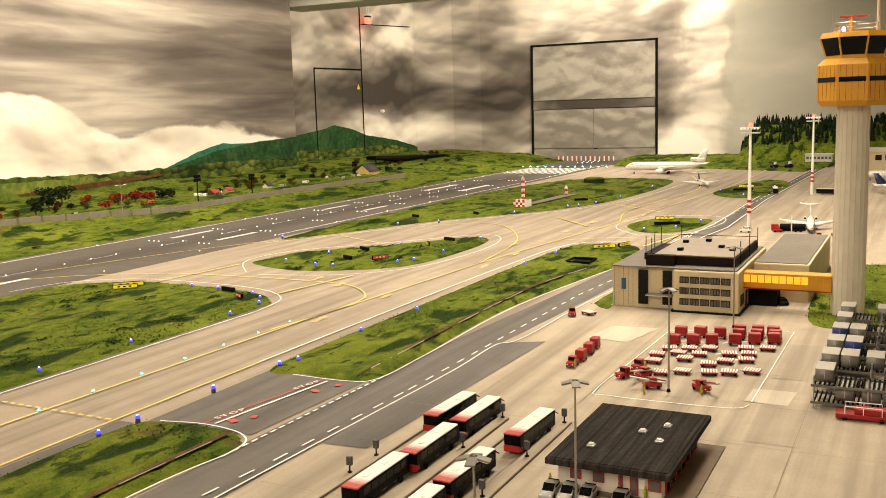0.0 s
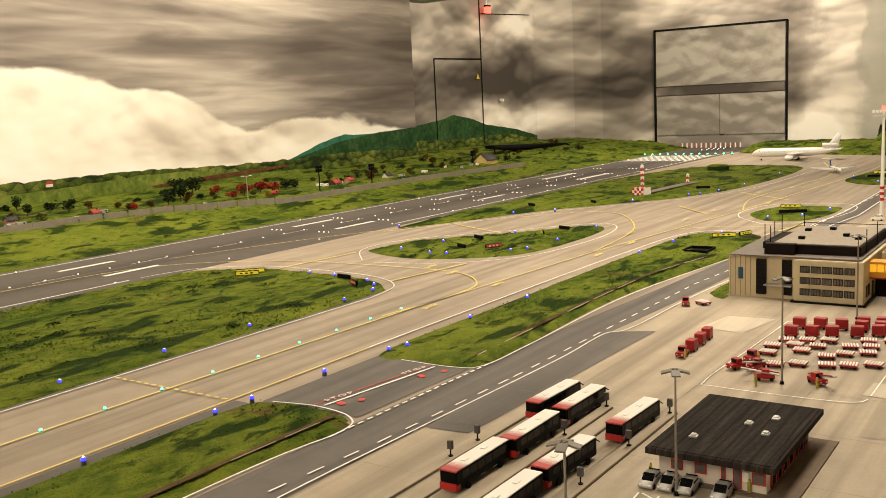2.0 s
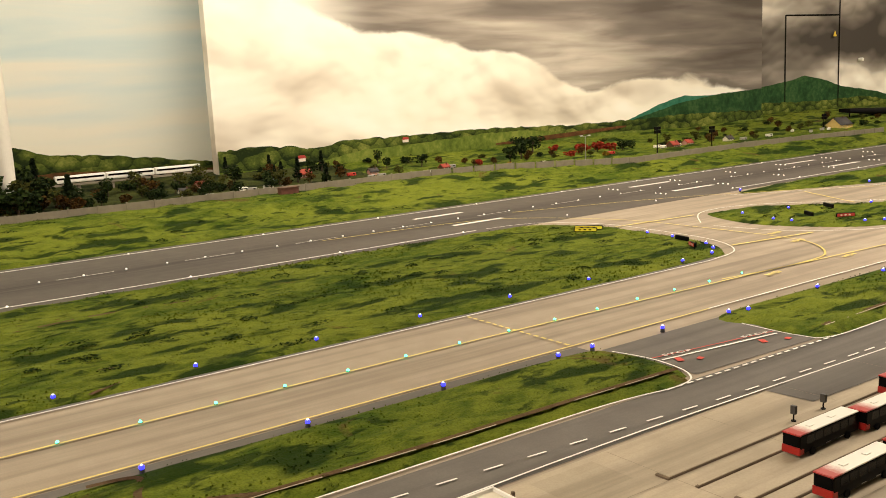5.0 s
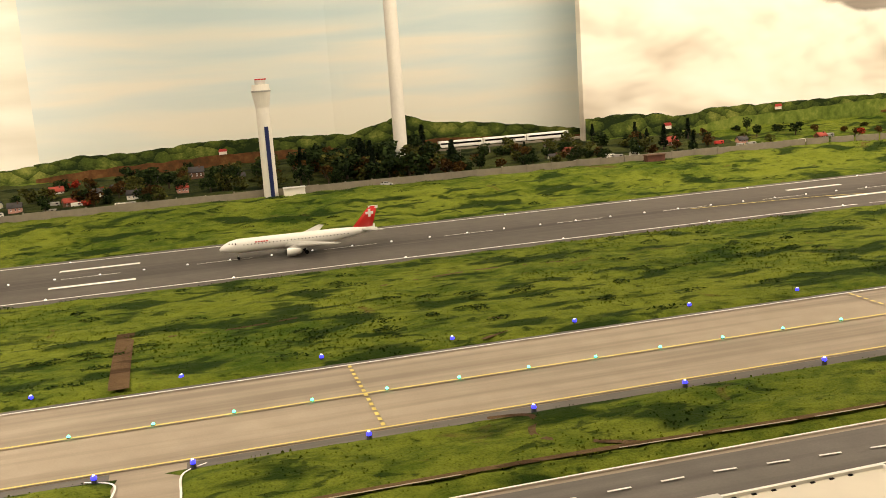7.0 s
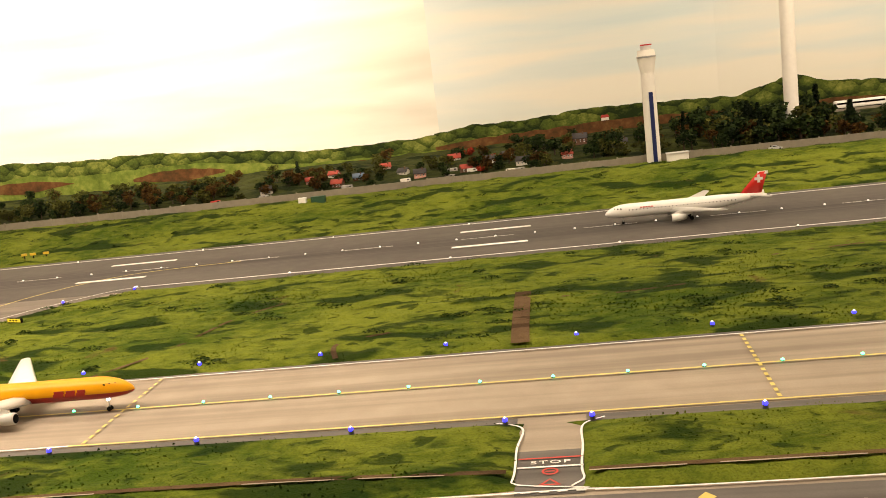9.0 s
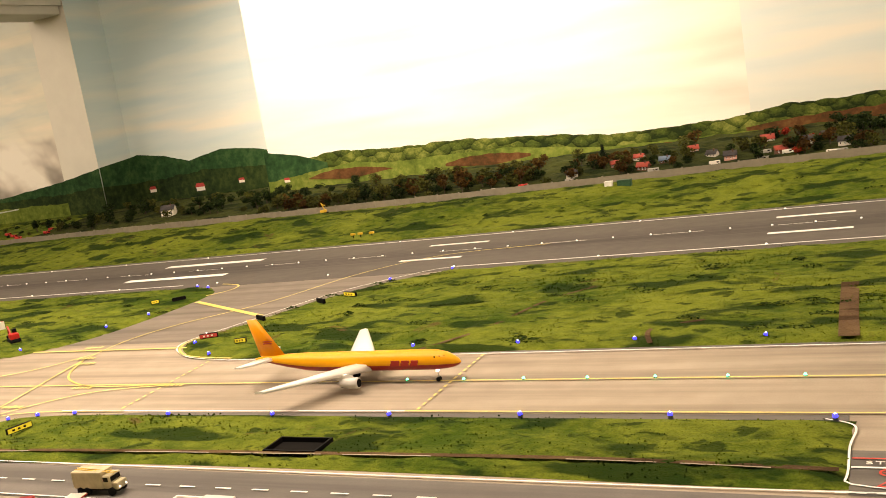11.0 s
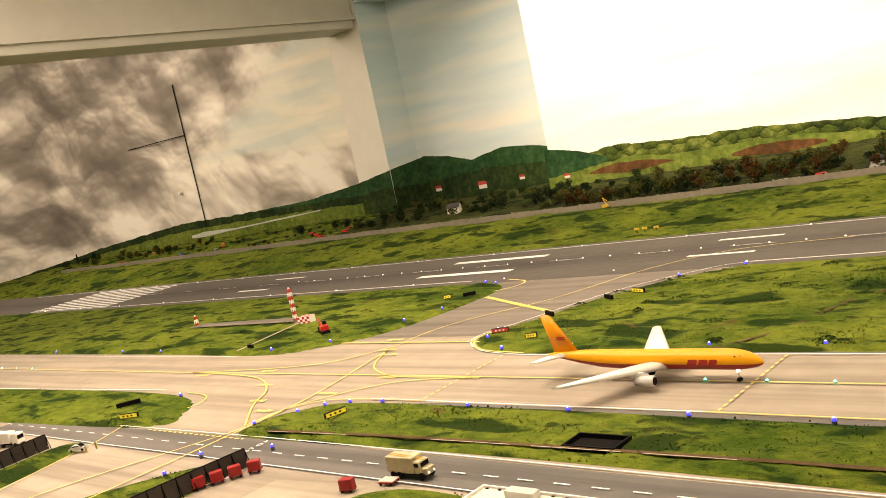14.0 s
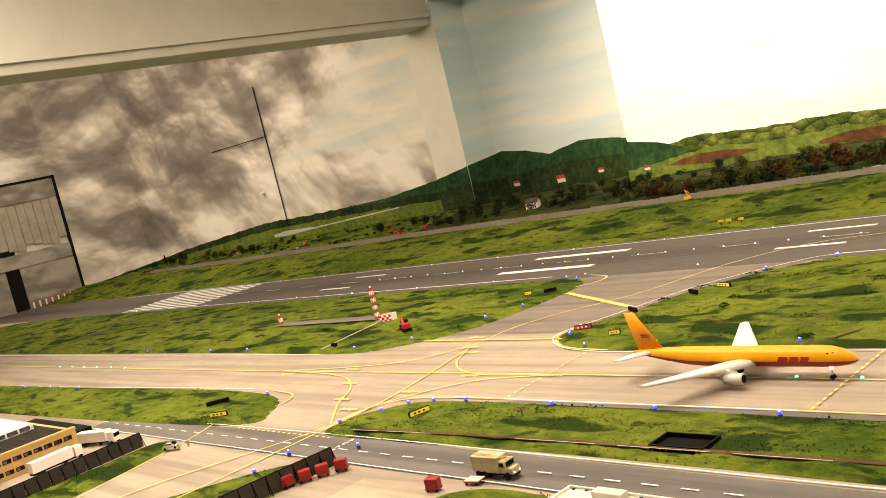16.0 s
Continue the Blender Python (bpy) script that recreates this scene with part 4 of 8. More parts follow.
def engine(parent, x, y, z, length, r, material):
    prof = [(0.0, 0.82), (0.03, 0.95), (0.15, 1.0), (0.5, 0.98), (0.85, 0.72), (1.0, 0.55)]
    pod = part("engine", loft(bmesh.new(), [[(x - u * length, y + r * w * math.cos(a), z + r * w * math.sin(a)) for a in np.linspace(0, 2 * math.pi, 18, endpoint=False)] for u, w in prof]), material, parent)
    part("intake", rod((x + 0.0004, y, z), (x - 0.002, y, z), r * 0.74, n=16), BLACK, pod)
    part("exhaust", rod((x - length * 0.98, y, z), (x - length * 1.12, y, z), r * 0.42, r * 0.2, 12), STEEL, pod)
    return pod


def airliner(name, label, m, L=0.53, R=0.0235, zc=0.046, span=0.40, fin=0.133, skin=PLANE_WHITE, belly=None, fin_mat=None, wing_mat=None, eng_mat=None, engines="wing", t_tail=False, deco=None, group="", windows=True):
    ob = thing(name, label, "aeroplane", group, m)
    skin_b = belly or skin
    prof = [(0.0, 0.05, -0.30), (0.008, 0.30, -0.26), (0.03, 0.58, -0.18), (0.06, 0.80, -0.08), (0.10, 0.96, -0.02), (0.14, 1.0, 0), (0.62, 1.0, 0), (0.72, 0.93, 0.07), (0.82, 0.72, 0.22), (0.91, 0.46, 0.38), (0.97, 0.24, 0.46), (1.0, 0.10, 0.48)]
    n = 24
    rings = [[(L / 2 - u * L, R * w * math.cos(a), zc + R * (o + w * math.sin(a))) for a in np.linspace(0, 2 * math.pi, n, endpoint=False)] for u, w, o in prof]
    me = loft(bmesh.new(), rings, mat=lambda i, j: 1 if math.sin((j + 0.5) * 2 * math.pi / n) < -0.28 else 0)
    body = part("fuselage", me, [skin, skin_b], ob, smooth=True)
    wm = wing_mat or PLANE_WHITE
    for s in (-1, 1):
        part("wing", wing_mesh(0.11 * L, 0.17 * L, -0.16 * L, 0.045 * L, s * R * 0.6, s * span / 2, zc - R * 0.55, zc + R * 0.35, 0.020, 0.006), wm, ob)
        tz = fin - 0.004 if t_tail else zc + R * 0.45
        part("tailplane", wing_mesh(-0.39 * L, 0.10 * L, -0.47 * L, 0.04 * L, s * (0.001 if t_tail else R * 0.3), s * span * 0.18, tz, tz + 0.004, 0.009, 0.004), wm, ob)
        if engines == "wing":
            pod = engine(ob, 0.10 * L, s * span * 0.165, zc - R * 1.15, 0.09 * L, R * 0.56, eng_mat or skin)
            part("pylon", wing_mesh(0.085 * L, 0.09 * L, 0.06 * L, 0.09 * L, s * span * 0.165 - 0.0012, s * span * 0.165 + 0.0012, zc - R * 0.75, zc - R * 0.72, 0.018, 0.018), wm, pod)
        else:
            engine(ob, -0.24 * L, s * R * 1.5, zc + R * 0.55, 0.11 * L, R * 0.42, eng_mat or skin)
        wheel_set(ob, -0.03 * L, s * R * 1.35, zc - R * 0.4, 0.0068 * L / 0.53, 0.005)
    wheel_set(ob, 0.39 * L, 0, zc - R * 0.6, 0.005 * L / 0.53, 0.003)
    tail = part("fin", fin_mesh(-0.335 * L, 0.135 * L, -0.455 * L, 0.055 * L, zc + R * 0.75, fin, 0.008), fin_mat or skin, ob)
    bm = bmesh.new()
    for s in (-1, 1):
        for k in range(30 if windows else 0):
            x = 0.35 * L - k * 0.0225 * L
            box(bm, x - 0.0014, x + 0.0014, s * R * 0.985 - 0.0006, s * R * 0.985 + 0.0006, zc + R * 0.16, zc + R * 0.30)
        for k in range(3):
            box(bm, 0.435 * L - k * 0.010, 0.442 * L - k * 0.010, s * (0.45 + 0.15 * k) * R - 0.001, s * (0.45 + 0.15 * k) * R + 0.003 * s + 0.001, zc + R * 0.30, zc + R * 0.55)
    part("cabin_window", bm, DARK_GLASS, body, "dark windows")
    if deco:
        deco(ob, body, tail, L, R, zc, fin)
    return ob


def swiss_marks(ob, body, tail, L, R, zc, fin):
    for s in (-1, 1):
        y = s * 0.0052
        h = (zc + R + fin) / 2 + 0.010
        x = -0.455 * L
        part("white_cross", box(boxed(x - 0.013, x + 0.013, y - 0.0012, y + 0.0012, h - 0.0042, h + 0.0042), x - 0.0042, x + 0.0042, y - 0.0015, y + 0.0015, h - 0.013, h + 0.013), PLANE_WHITE, tail, "plain white cross on the fin")
    part("fin_cap", boxed(-0.513 * L, -0.452 * L, -0.0022, 0.0022, fin - 0.008, fin + 0.001), PLANE_WHITE, tail, "white fin tip")
    for s in (-1, 1):
        bm = bmesh.new()
        for k in range(5):
            box(bm, 0.27 * L - k * 0.009, 0.27 * L - k * 0.009 + 0.006, s * R * 0.95 - 0.0012, s * R * 0.95 + 0.0012, zc + R * 0.38, zc + R * 0.55)
        part("name_bars", bm, FIN_RED, body, "plain red bars on the side")


def cargo_marks(ob, body, tail, L, R, zc, fin):
    part("nose_light", boxed(0.385 * L, 0.395 * L, -0.004, 0.004, 0.022, 0.028, 0.001), glowing("nose_light_glow", (0.95, 0.95, 1.0), 3.0), ob, "glowing white nose light")
    for s in (-1, 1):
        for w, g in ((0.022, 0), (0.020, 0.026), (0.018, 0.050)):
            x = 0.20 * L + g
            bm = boxed(x, x + w, s * R * 0.985 - 0.0014, s * R * 0.985 + 0.0014, zc - R * 0.28, zc - R * 0.02)
            box(bm, x + 0.003, x + w + 0.002, s * R * 0.985 - 0.0013, s * R * 0.985 + 0.0013, zc - R * 0.03, zc + R * 0.24)
            part("name_bar", bm, DEEP_RED, body, "plain dark red bar on the side")
        y = s * 0.0052
        for z in (0.098, 0.103):
            part("fin_bar", boxed(-0.437 * L, -0.39 * L, y - 0.001, y + 0.001, z, z + 0.002), DEEP_RED, tail, "plain dark red bar on the fin")


airliner("passenger_jet", "white twin-engined passenger jet with a red fin on the runway", pose(1.062, 3.625, Z1, 0, 0, 180), fin_mat=FIN_RED, deco=swiss_marks, wing_mat=PLANE_GREY)
airliner("cargo_jet", "yellow cargo jet with red belly and white wings taxiing", pose(-0.468, 2.119, Z1, 0, 0, 0), L=0.541, R=0.0225, zc=0.05, span=0.455, fin=0.158, skin=PLANE_YELLOW, belly=DEEP_RED, fin_mat=PLANE_ORANGE, eng_mat=PLANE_GREY, deco=cargo_marks, windows=False)
tri = airliner("wide_body_jet", "white three-engined wide-body jet on the far taxiway", pose(8.7, 2.48, 0, 0, 0, 97), L=0.66, R=0.034, zc=0.062, span=0.58, fin=0.20, fin_mat=PLANE_WHITE)
engine(tri, -0.30 * 0.66, 0, 0.062 + 0.034 * 1.5, 0.12, 0.017, PLANE_WHITE)
airliner("business_jet", "small white rear-engined jet on the far taxiway", pose(7.5, 1.93, 0, 0, 0, 205), L=0.30, R=0.013, zc=0.028, span=0.28, fin=0.085, engines="tail", t_tail=True, fin_mat=NAVY)
airliner("regional_jet", "white rear-engined regional jet parked on the apron", pose(5.32, 1.02, 0, 0, 0, 186), L=0.36, R=0.0155, zc=0.032, span=0.26, fin=0.10, engines="tail", t_tail=True)
airliner("parked_jet", "white passenger jet parked at the far terminal", pose(8.1, 0.72, 0, 0, 0, 95), L=0.5, fin_mat=PLANE_WHITE)
airliner("blue_tail_jet", "white passenger jet with a dark blue tail at the far stand", pose(7.15, 0.62, 0, 0, 0, -80), L=0.46, R=0.02, zc=0.04, fin=0.12, fin_mat=NAVY)

# ---- control tower ----
TOWER_CREAM = plain("cream_tower_concrete", (0.60, 0.54, 0.43), 0.7, vary=0.08, scale=30, bump=0.1)
TOWER_YELLOW = plain("amber_panel", (0.62, 0.30, 0.015), 0.45, vary=0.08)
RED_ENAMEL = plain("red_enamel", (0.42, 0.016, 0.012), 0.4, vary=0.12)
RED_GLOW = glowing("red_lamp_glow", (1.0, 0.05, 0.03), 8.0)


def prism(z0, r0, z1, r1, n=8, turn=0.0):
    ring = lambda z, r: [(r * math.cos(a + turn), r * math.sin(a + turn), z) for a in np.linspace(0, 2 * math.pi, n, endpoint=False)]
    bm = loft(bmesh.new(), [ring(z0, r0), ring(z1, r1)])
    for f in bm.faces:
        f.smooth = False
    return bm


tower = thing("control_tower", "control tower with cream shaft and amber octagonal cab", "control tower", m=pose(3.568, 0.752, 0))
part("shaft", prism(0, 0.0405, 0.552, 0.0385, 20), TOWER_CREAM, tower, "ribbed cream concrete shaft")
for k in range(20):
    a = k * math.pi / 10
    part("shaft_rib", rod((0.0404 * math.cos(a), 0.0404 * math.sin(a), 0.002), (0.0388 * math.cos(a), 0.0388 * math.sin(a), 0.545), 0.0012, n=5), TOWER_CREAM, tower)
T8 = math.pi / 8
part("cab_floor", prism(0.546, 0.080, 0.560, 0.093, 8, T8), TOWER_YELLOW, tower)
cab = part("cab", prism(0.5602, 0.093, 0.648, 0.093, 8, T8), TOWER_YELLOW, tower, "amber panelled lower cab")
part("cab_skirt_roof", prism(0.6482, 0.093, 0.664, 0.077, 8, T8), TOWER_YELLOW, tower)
part("cab_neck", prism(0.6642, 0.072, 0.672, 0.072, 8, T8), TOWER_YELLOW, tower)
for k in range(8):
    a = k * math.pi / 4
    rot = Matrix.Rotation(a, 4, "Z")
    apo = 0.093 * math.cos(T8)
    bm = bmesh.new()
    box(bm, apo - 0.001, apo + 0.0012, -0.031, 0.031, 0.606, 0.618)
    part("window_band", bm, DARK_GLASS, cab, "narrow dark window", m=rot)
    for j in range(5):
        y = -0.028 + j * 0.014
        part("panel_joint", boxed(apo - 0.001, apo + 0.0006, y - 0.0004, y + 0.0004, 0.5605, 0.6475), DEEP_RED, cab, "dark joint", m=rot)
    bm = bmesh.new()
    lo, hi, w0, w1 = 0.072 * math.cos(T8) + 0.001, 0.087 * math.cos(T8), 0.0255, 0.031
    vs = [bm.verts.new(p) for p in ((lo, -w0, 0.6722), (lo, w0, 0.6722), (hi, w1, 0.7145), (hi, -w1, 0.7145), (lo - 0.004, -w0, 0.6722), (lo - 0.004, w0, 0.6722), (hi - 0.004, w1, 0.7145), (hi - 0.004, -w1, 0.7145))]
    for q in ((0, 1, 2, 3), (7, 6, 5, 4), (0, 4, 5, 1), (1, 5, 6, 2), (2, 6, 7, 3), (3, 7, 4, 0)):
        bm.faces.new([vs[i] for i in q])
    part("cab_pane", bm, DARK_GLASS, tower, "leaning dark cab window", m=rot)
    part("mullion", rod((0.0725 * math.cos(a + T8), 0.0725 * math.sin(a + T8), 0.671), (0.0875 * math.cos(a + T8), 0.0875 * math.sin(a + T8), 0.716), 0.0024, n=6), TOWER_YELLOW, tower)
    part("railing_post", rod((0.05 * math.cos(a), 0.05 * math.sin(a), 0.73), (0.05 * math.cos(a), 0.05 * math.sin(a), 0.752), 0.0008, n=5), STEEL, tower)
part("cab_roof", prism(0.715, 0.089, 0.7165 + 0.012, 0.083, 8, T8), TOWER_YELLOW, tower)
for z in (0.741, 0.752):
    bm = bmesh.new()
    for k in range(8):
        a, b = k * math.pi / 4, (k + 1) * math.pi / 4
        cyl(bm, (0.05 * math.cos(a), 0.05 * math.sin(a), z), (0.05 * math.cos(b), 0.05 * math.sin(b), z), 0.0007, n=5)
    part("railing", bm, STEEL, tower)
part("radar_post", rod((0, 0.012, 0.728), (0, 0.012, 0.766), 0.006, 0.004, 10), TOWER_YELLOW, tower)
part("radar_antenna", boxed(-0.004, 0.004, -0.026, 0.040, 0.766, 0.771, 0.001), RED_ENAMEL, tower, "dark red radar bar")
part("antenna_mast", rod((0.01, -0.05, 0.728), (0.01, -0.05, 0.87), 0.005, 0.003, 8), plain("mast_cream", (0.6, 0.5, 0.35)), tower)
part("beacon", rod((-0.02, 0.028, 0.729), (-0.02, 0.028, 0.743), 0.005, 0.004, 10), glowing("violet_beacon_glow", (0.45, 0.35, 1.0), 9.0), tower, "glowing violet beacon")
part("whip_antenna", rod((-0.03, 0.055, 0.728), (-0.03, 0.055, 0.79), 0.0009, n=5), STEEL, tower)
for k in range(6):
    part("roof_lamp", boxed(-0.045 + 0.012 * k, -0.039 + 0.012 * k, 0.03 + 0.004 * k, 0.035 + 0.004 * k, 0.729, 0.734), RED_GLOW if k % 2 else STEEL, tower)

# ---- yellow sky bridge and office block ----
BRIDGE_GLASS = glowing("lit_amber_glazing", (1.0, 0.50, 0.03), 0.7)
bridge = thing("sky_bridge", "amber glazed footbridge lit from inside between office and tower", "footbridge", m=pose(0, 0, 0))
part("deck", boxed(3.545, 3.59, 0.79, 1.012, 0.066, 0.0715), TOWER_YELLOW, bridge)
part("deck_beam", boxed(3.543, 3.592, 0.79, 1.012, 0.0625, 0.0658), DEEP_RED, bridge, "dark red beam under the deck")
part("bridge_roof", boxed(3.543, 3.592, 0.79, 1.012, 0.101, 0.107, 0.001), TOWER_YELLOW, bridge)
for x in (3.546, 3.587):
    part("sill_panel", boxed(x, x + 0.002, 0.79, 1.012, 0.0715, 0.080), TOWER_YELLOW, bridge)
    for k in range(12):
        y = 0.792 + k * 0.0184
        part("pane", boxed(x, x + 0.0016, y + 0.0012, y + 0.017, 0.0802, 0.1008), BRIDGE_GLASS if 2 < k else TOWER_YELLOW, bridge, "lit amber pane")
        part("post", boxed(x - 0.0008, x + 0.0026, y - 0.0008, y + 0.0010, 0.0802, 0.1008), TOWER_YELLOW, bridge)

OFFICE = plain("cream_panel_concrete", (0.58, 0.48, 0.30), 0.7, vary=0.12, scale=40, bump=0.1)
KERB_JOINT = plain("grimy_panel_joint", (0.20, 0.15, 0.09), 0.85)
office = thing("office_block", "three-storey cream concrete office with dark flat roof", "office building")
part("main_block", boxed(3.47, 3.95, 1.012, 1.185, 0.0, 0.116, 0.003), OFFICE, office)
part("side_block", boxed(3.50, 3.95, 1.1875, 1.365, 0.0, 0.118, 0.004), OFFICE, office)
part("rear_wing", boxed(3.70, 4.35, 0.86, 1.0095, 0.0, 0.108, 0.003), OFFICE, office)
part("plinth", boxed(3.462, 3.9, 1.006, 1.19, 0.0, 0.006), BLACK, office)
part("main_roof", boxed(3.478, 3.945, 1.02, 1.358, 0.1182, 0.1205), plain("grey_gravel_roof", (0.15, 0.13, 0.11), 0.9, bump=0.3), office)
part("rear_roof", boxed(3.71, 4.34, 0.867, 1.005, 0.1082, 0.1105), plain("rear_gravel_roof", (0.17, 0.15, 0.12), 0.9, bump=0.3), office)
PENT = plain("dark_brown_cladding", (0.012, 0.007, 0.005), 0.7, vary=0.2, spec=0.1)
pent = part("penthouse", boxed(3.53, 3.90, 1.03, 1.26, 0.1206, 0.146, 0.003), PENT, office, "dark brown roof storey")
part("penthouse_front", boxed(3.505, 3.5295, 1.19, 1.27, 0.1206, 0.150, 0.002), PENT, office)
part("penthouse_side", boxed(3.60, 3.80, 1.2605, 1.30, 0.1206, 0.140, 0.002), PENT, office)
part("penthouse_roof", boxed(3.536, 3.894, 1.036, 1.254, 0.1462, 0.148), plain("pale_gravel_roof", (0.27, 0.23, 0.18), 0.9, bump=0.3), pent)
for x, y in ((3.62, 1.20), (3.70, 1.10), (3.82, 1.16), (3.78, 1.22), (3.65, 1.06)):
    part("roof_vent", boxed(x - 0.008, x + 0.008, y - 0.008, y + 0.008, 0.1482, 0.156, 0.001), BLACK, pent)
for x, y in ((3.53, 1.26), (3.62, 1.30), (3.72, 1.30), (3.80, 1.30), (3.9, 1.26), (3.9, 1.03), (3.6, 1.03), (3.75, 1.03)):
    part("roof_post", rod((x, y, 0.12), (x, y, 0.18 + 0.02 * ((x * 7) % 1)), 0.0012, n=5), BLACK, office)
for a, b in (((3.53, 1.262), (3.9, 1.262)), ((3.9, 1.262), (3.9, 1.03))):
    part("roof_rail", rod((*a, 0.156), (*b, 0.156), 0.001, n=5), BLACK, pent)
WIN = plain("dark_window_frame", (0.009, 0.006, 0.005), 0.5, spec=0.15)
PANE = plain("dim_window_pane", (0.10, 0.085, 0.07), 0.25, vary=0.8, scale=70, spec=0.2)
for r in range(3):
    for c in range(5):
        y, z = 1.033 + c * 0.0275, 0.022 + r * 0.030
        w = part("window", boxed(3.467, 3.4712, y, y + 0.0245, z, z + 0.018), WIN, office, "dark framed office window")
        for k in range(3):
            part("pane", boxed(3.4662, 3.4672, y + 0.0018 + k * 0.0075, y + 0.0075 + k * 0.0075, z + 0.002, z + 0.016), PANE, w)
        part("sill", boxed(3.4655, 3.4702, y - 0.001, y + 0.0255, z - 0.002, z - 0.0002), OFFICE, w)
for y in (1.262, 1.195):
    w = part("stair_window", boxed(3.492 if y > 1.25 else 3.4965, 3.5015, y, y + 0.026, 0.012, 0.108), WIN, office, "tall dark stair window")
    for k in range(7):
        part("glazing_bar", boxed(3.4905 if y > 1.25 else 3.495, 3.4922 if y > 1.25 else 3.4967, y, y + 0.026, 0.02 + k * 0.0125, 0.0212 + k * 0.0125), BLACK, w)
for k in range(5):
    part("panel_joint", boxed(3.4985, 3.5002, 1.305 + k * 0.0135, 1.3055 + k * 0.0135, 0.004, 0.114), KERB_JOINT, office)
for k in range(2):
    part("side_window", boxed(3.50 + 0.03 * k, 3.518 + 0.03 * k, 1.0105, 1.0125, 0.02, 0.05), WIN, office)
part("side_door", boxed(3.58, 3.6, 1.0105, 1.0125, 0.006, 0.05), WIN, office)
# Solid block; its black stands for the shade inside the open car port.
part("carport", boxed(3.62, 3.695, 0.935, 1.0095, 0.0, 0.05), BLACK, office, "car port as a solid black block for its shaded inside")
part("sign_plate", boxed(3.4975, 3.4995, 1.325, 1.338, 0.05, 0.082, 0.0006), plain("blue_sign", (0.02, 0.09, 0.16), 0.4), office, "plain blue sign shape on the wall")
part("door_canopy", boxed(3.468, 3.499, 1.19, 1.262, 0.040, 0.043), STEEL, office)
turf("grass_office", np.array([(3.43, 1.355), (3.45, 1.39), (3.50, 1.425), (3.6, 1.428), (3.9, 1.41), (4.2, 1.385), (4.2, 1.367), (3.5, 1.367), (3.5, 1.355)]), "small lawn beside the office", 0.012, 0.006, 0.002)
turf("grass_tower", spline([(3.45, 0.84), (3.47, 0.65), (3.8, 0.45), (4.4, 0.5), (4.45, 0.68), (4.26, 0.84)]), "lawn round the control tower", 0.02, 0.004, 0.003)

# ---- bus station ----
BUS_RED = plain("bus_red", (0.36, 0.02, 0.015), 0.3, vary=0.1)
BUS_WHITE = plain("bus_white", (0.78, 0.75, 0.68), 0.35, vary=0.08)
BUS_GLASS = plain("bus_black_glass", (0.0035, 0.0035, 0.0035), 0.3, vary=0.3, spec=0.05)


def fade_roof():
    m = Nodes("bus_roof_fade", 0.35)
    x = m.axes(m.place(local=True))[0]
    f = m.math("ADD", m.math("MULTIPLY", x, 30.0), m.math("MULTIPLY", m.noise(m.place(local=True), 160, 2), 0.5))
    m.colour(m.ramp(m.math("ADD", f, 1.9), [(0.3, (0.38, 0.025, 0.018)), (1.0, (0.78, 0.75, 0.68))]))
    return m.mat


BUS_ROOF = fade_roof()


def bus(m):
    ob = thing("airport_bus", "black and red apron bus with white roof", "bus", "apron buses at the station", m)
    l, w, h = 0.0765, 0.0148, 0.036
    part("body", boxed(-l + 0.002, l, -w, w, 0.006, h - 0.0022, 0.0015), BUS_GLASS, ob, "glossy black body")
    part("roof", boxed(-l + 0.001, l - 0.001, -w + 0.0003, w - 0.0003, h - 0.0021, h, 0.001), BUS_ROOF, ob, "white roof fading to red at the rear")
    part("rear_panel", boxed(-l, -l + 0.0019, -w, w, 0.005, 0.0165, 0.0006), BUS_RED, ob, "red rear panel")
    part("rear_window", boxed(-l + 0.0003, -l + 0.0019, -w + 0.002, w - 0.002, 0.017, 0.0335), BUS_GLASS, ob)
    part("rear_top", boxed(-l, -l + 0.0019, -w, w, 0.034, h - 0.0005), BUS_RED, ob)
    for s in (-1, 1):
        part("skirt", boxed(-l + 0.002, -0.066, s * w - 0.0004, s * w + 0.0004, 0.006, 0.014), BUS_RED, ob, "red rear side panel")
        for k in range(6):
            x = -0.060 + k * 0.0215
            part("side_window", boxed(x, x + 0.019, s * w - 0.0003, s * w + 0.0005, 0.019, 0.031), DARK_GLASS, ob)
        for x in (-0.045, 0.045):
            wh = part("wheel", rod((x, s * w - 0.002, 0.0058), (x, s * w + 0.0012, 0.0058), 0.0058, n=14), TYRE, ob)
            part("rim", rod((x, s * (w + 0.0010), 0.0058), (x, s * (w + 0.0018), 0.0058), 0.003, n=10), STEEL, wh)
        for k in range(2):
            part("door_frame", boxed(-0.01 + k * 0.035, 0.002 + k * 0.035, s * w - 0.0002, s * w + 0.0008, 0.0075, 0.0085), STEEL, ob)
        part("mirror", rod((l - 0.001, s * (w - 0.001), 0.031), (l + 0.005, s * (w + 0.003), 0.026), 0.0009, n=6), BLACK, ob)
    part("windscreen", boxed(l - 0.0008, l + 0.0006, -w + 0.002, w - 0.002, 0.014, 0.033), DARK_GLASS, ob)
    for x in (-0.03, 0.025):
        part("roof_hatch", boxed(x - 0.006, x + 0.006, -0.004, 0.004, h + 0.0001, h + 0.0014, 0.0004), BUS_WHITE, ob)
    return ob


first = bus(pose(2.078, 1.300, Z1, 0, 0, 0))
for x, y, a in ((2.233, 1.290, 0), (2.409, 1.340, -2), (2.401, 1.284, -1), (2.370, 1.169, -2), (2.150, 1.187, -2), (1.985, 1.190, 0)):
    copy_thing(first, pose(x, y, Z1, 0, 0, a))

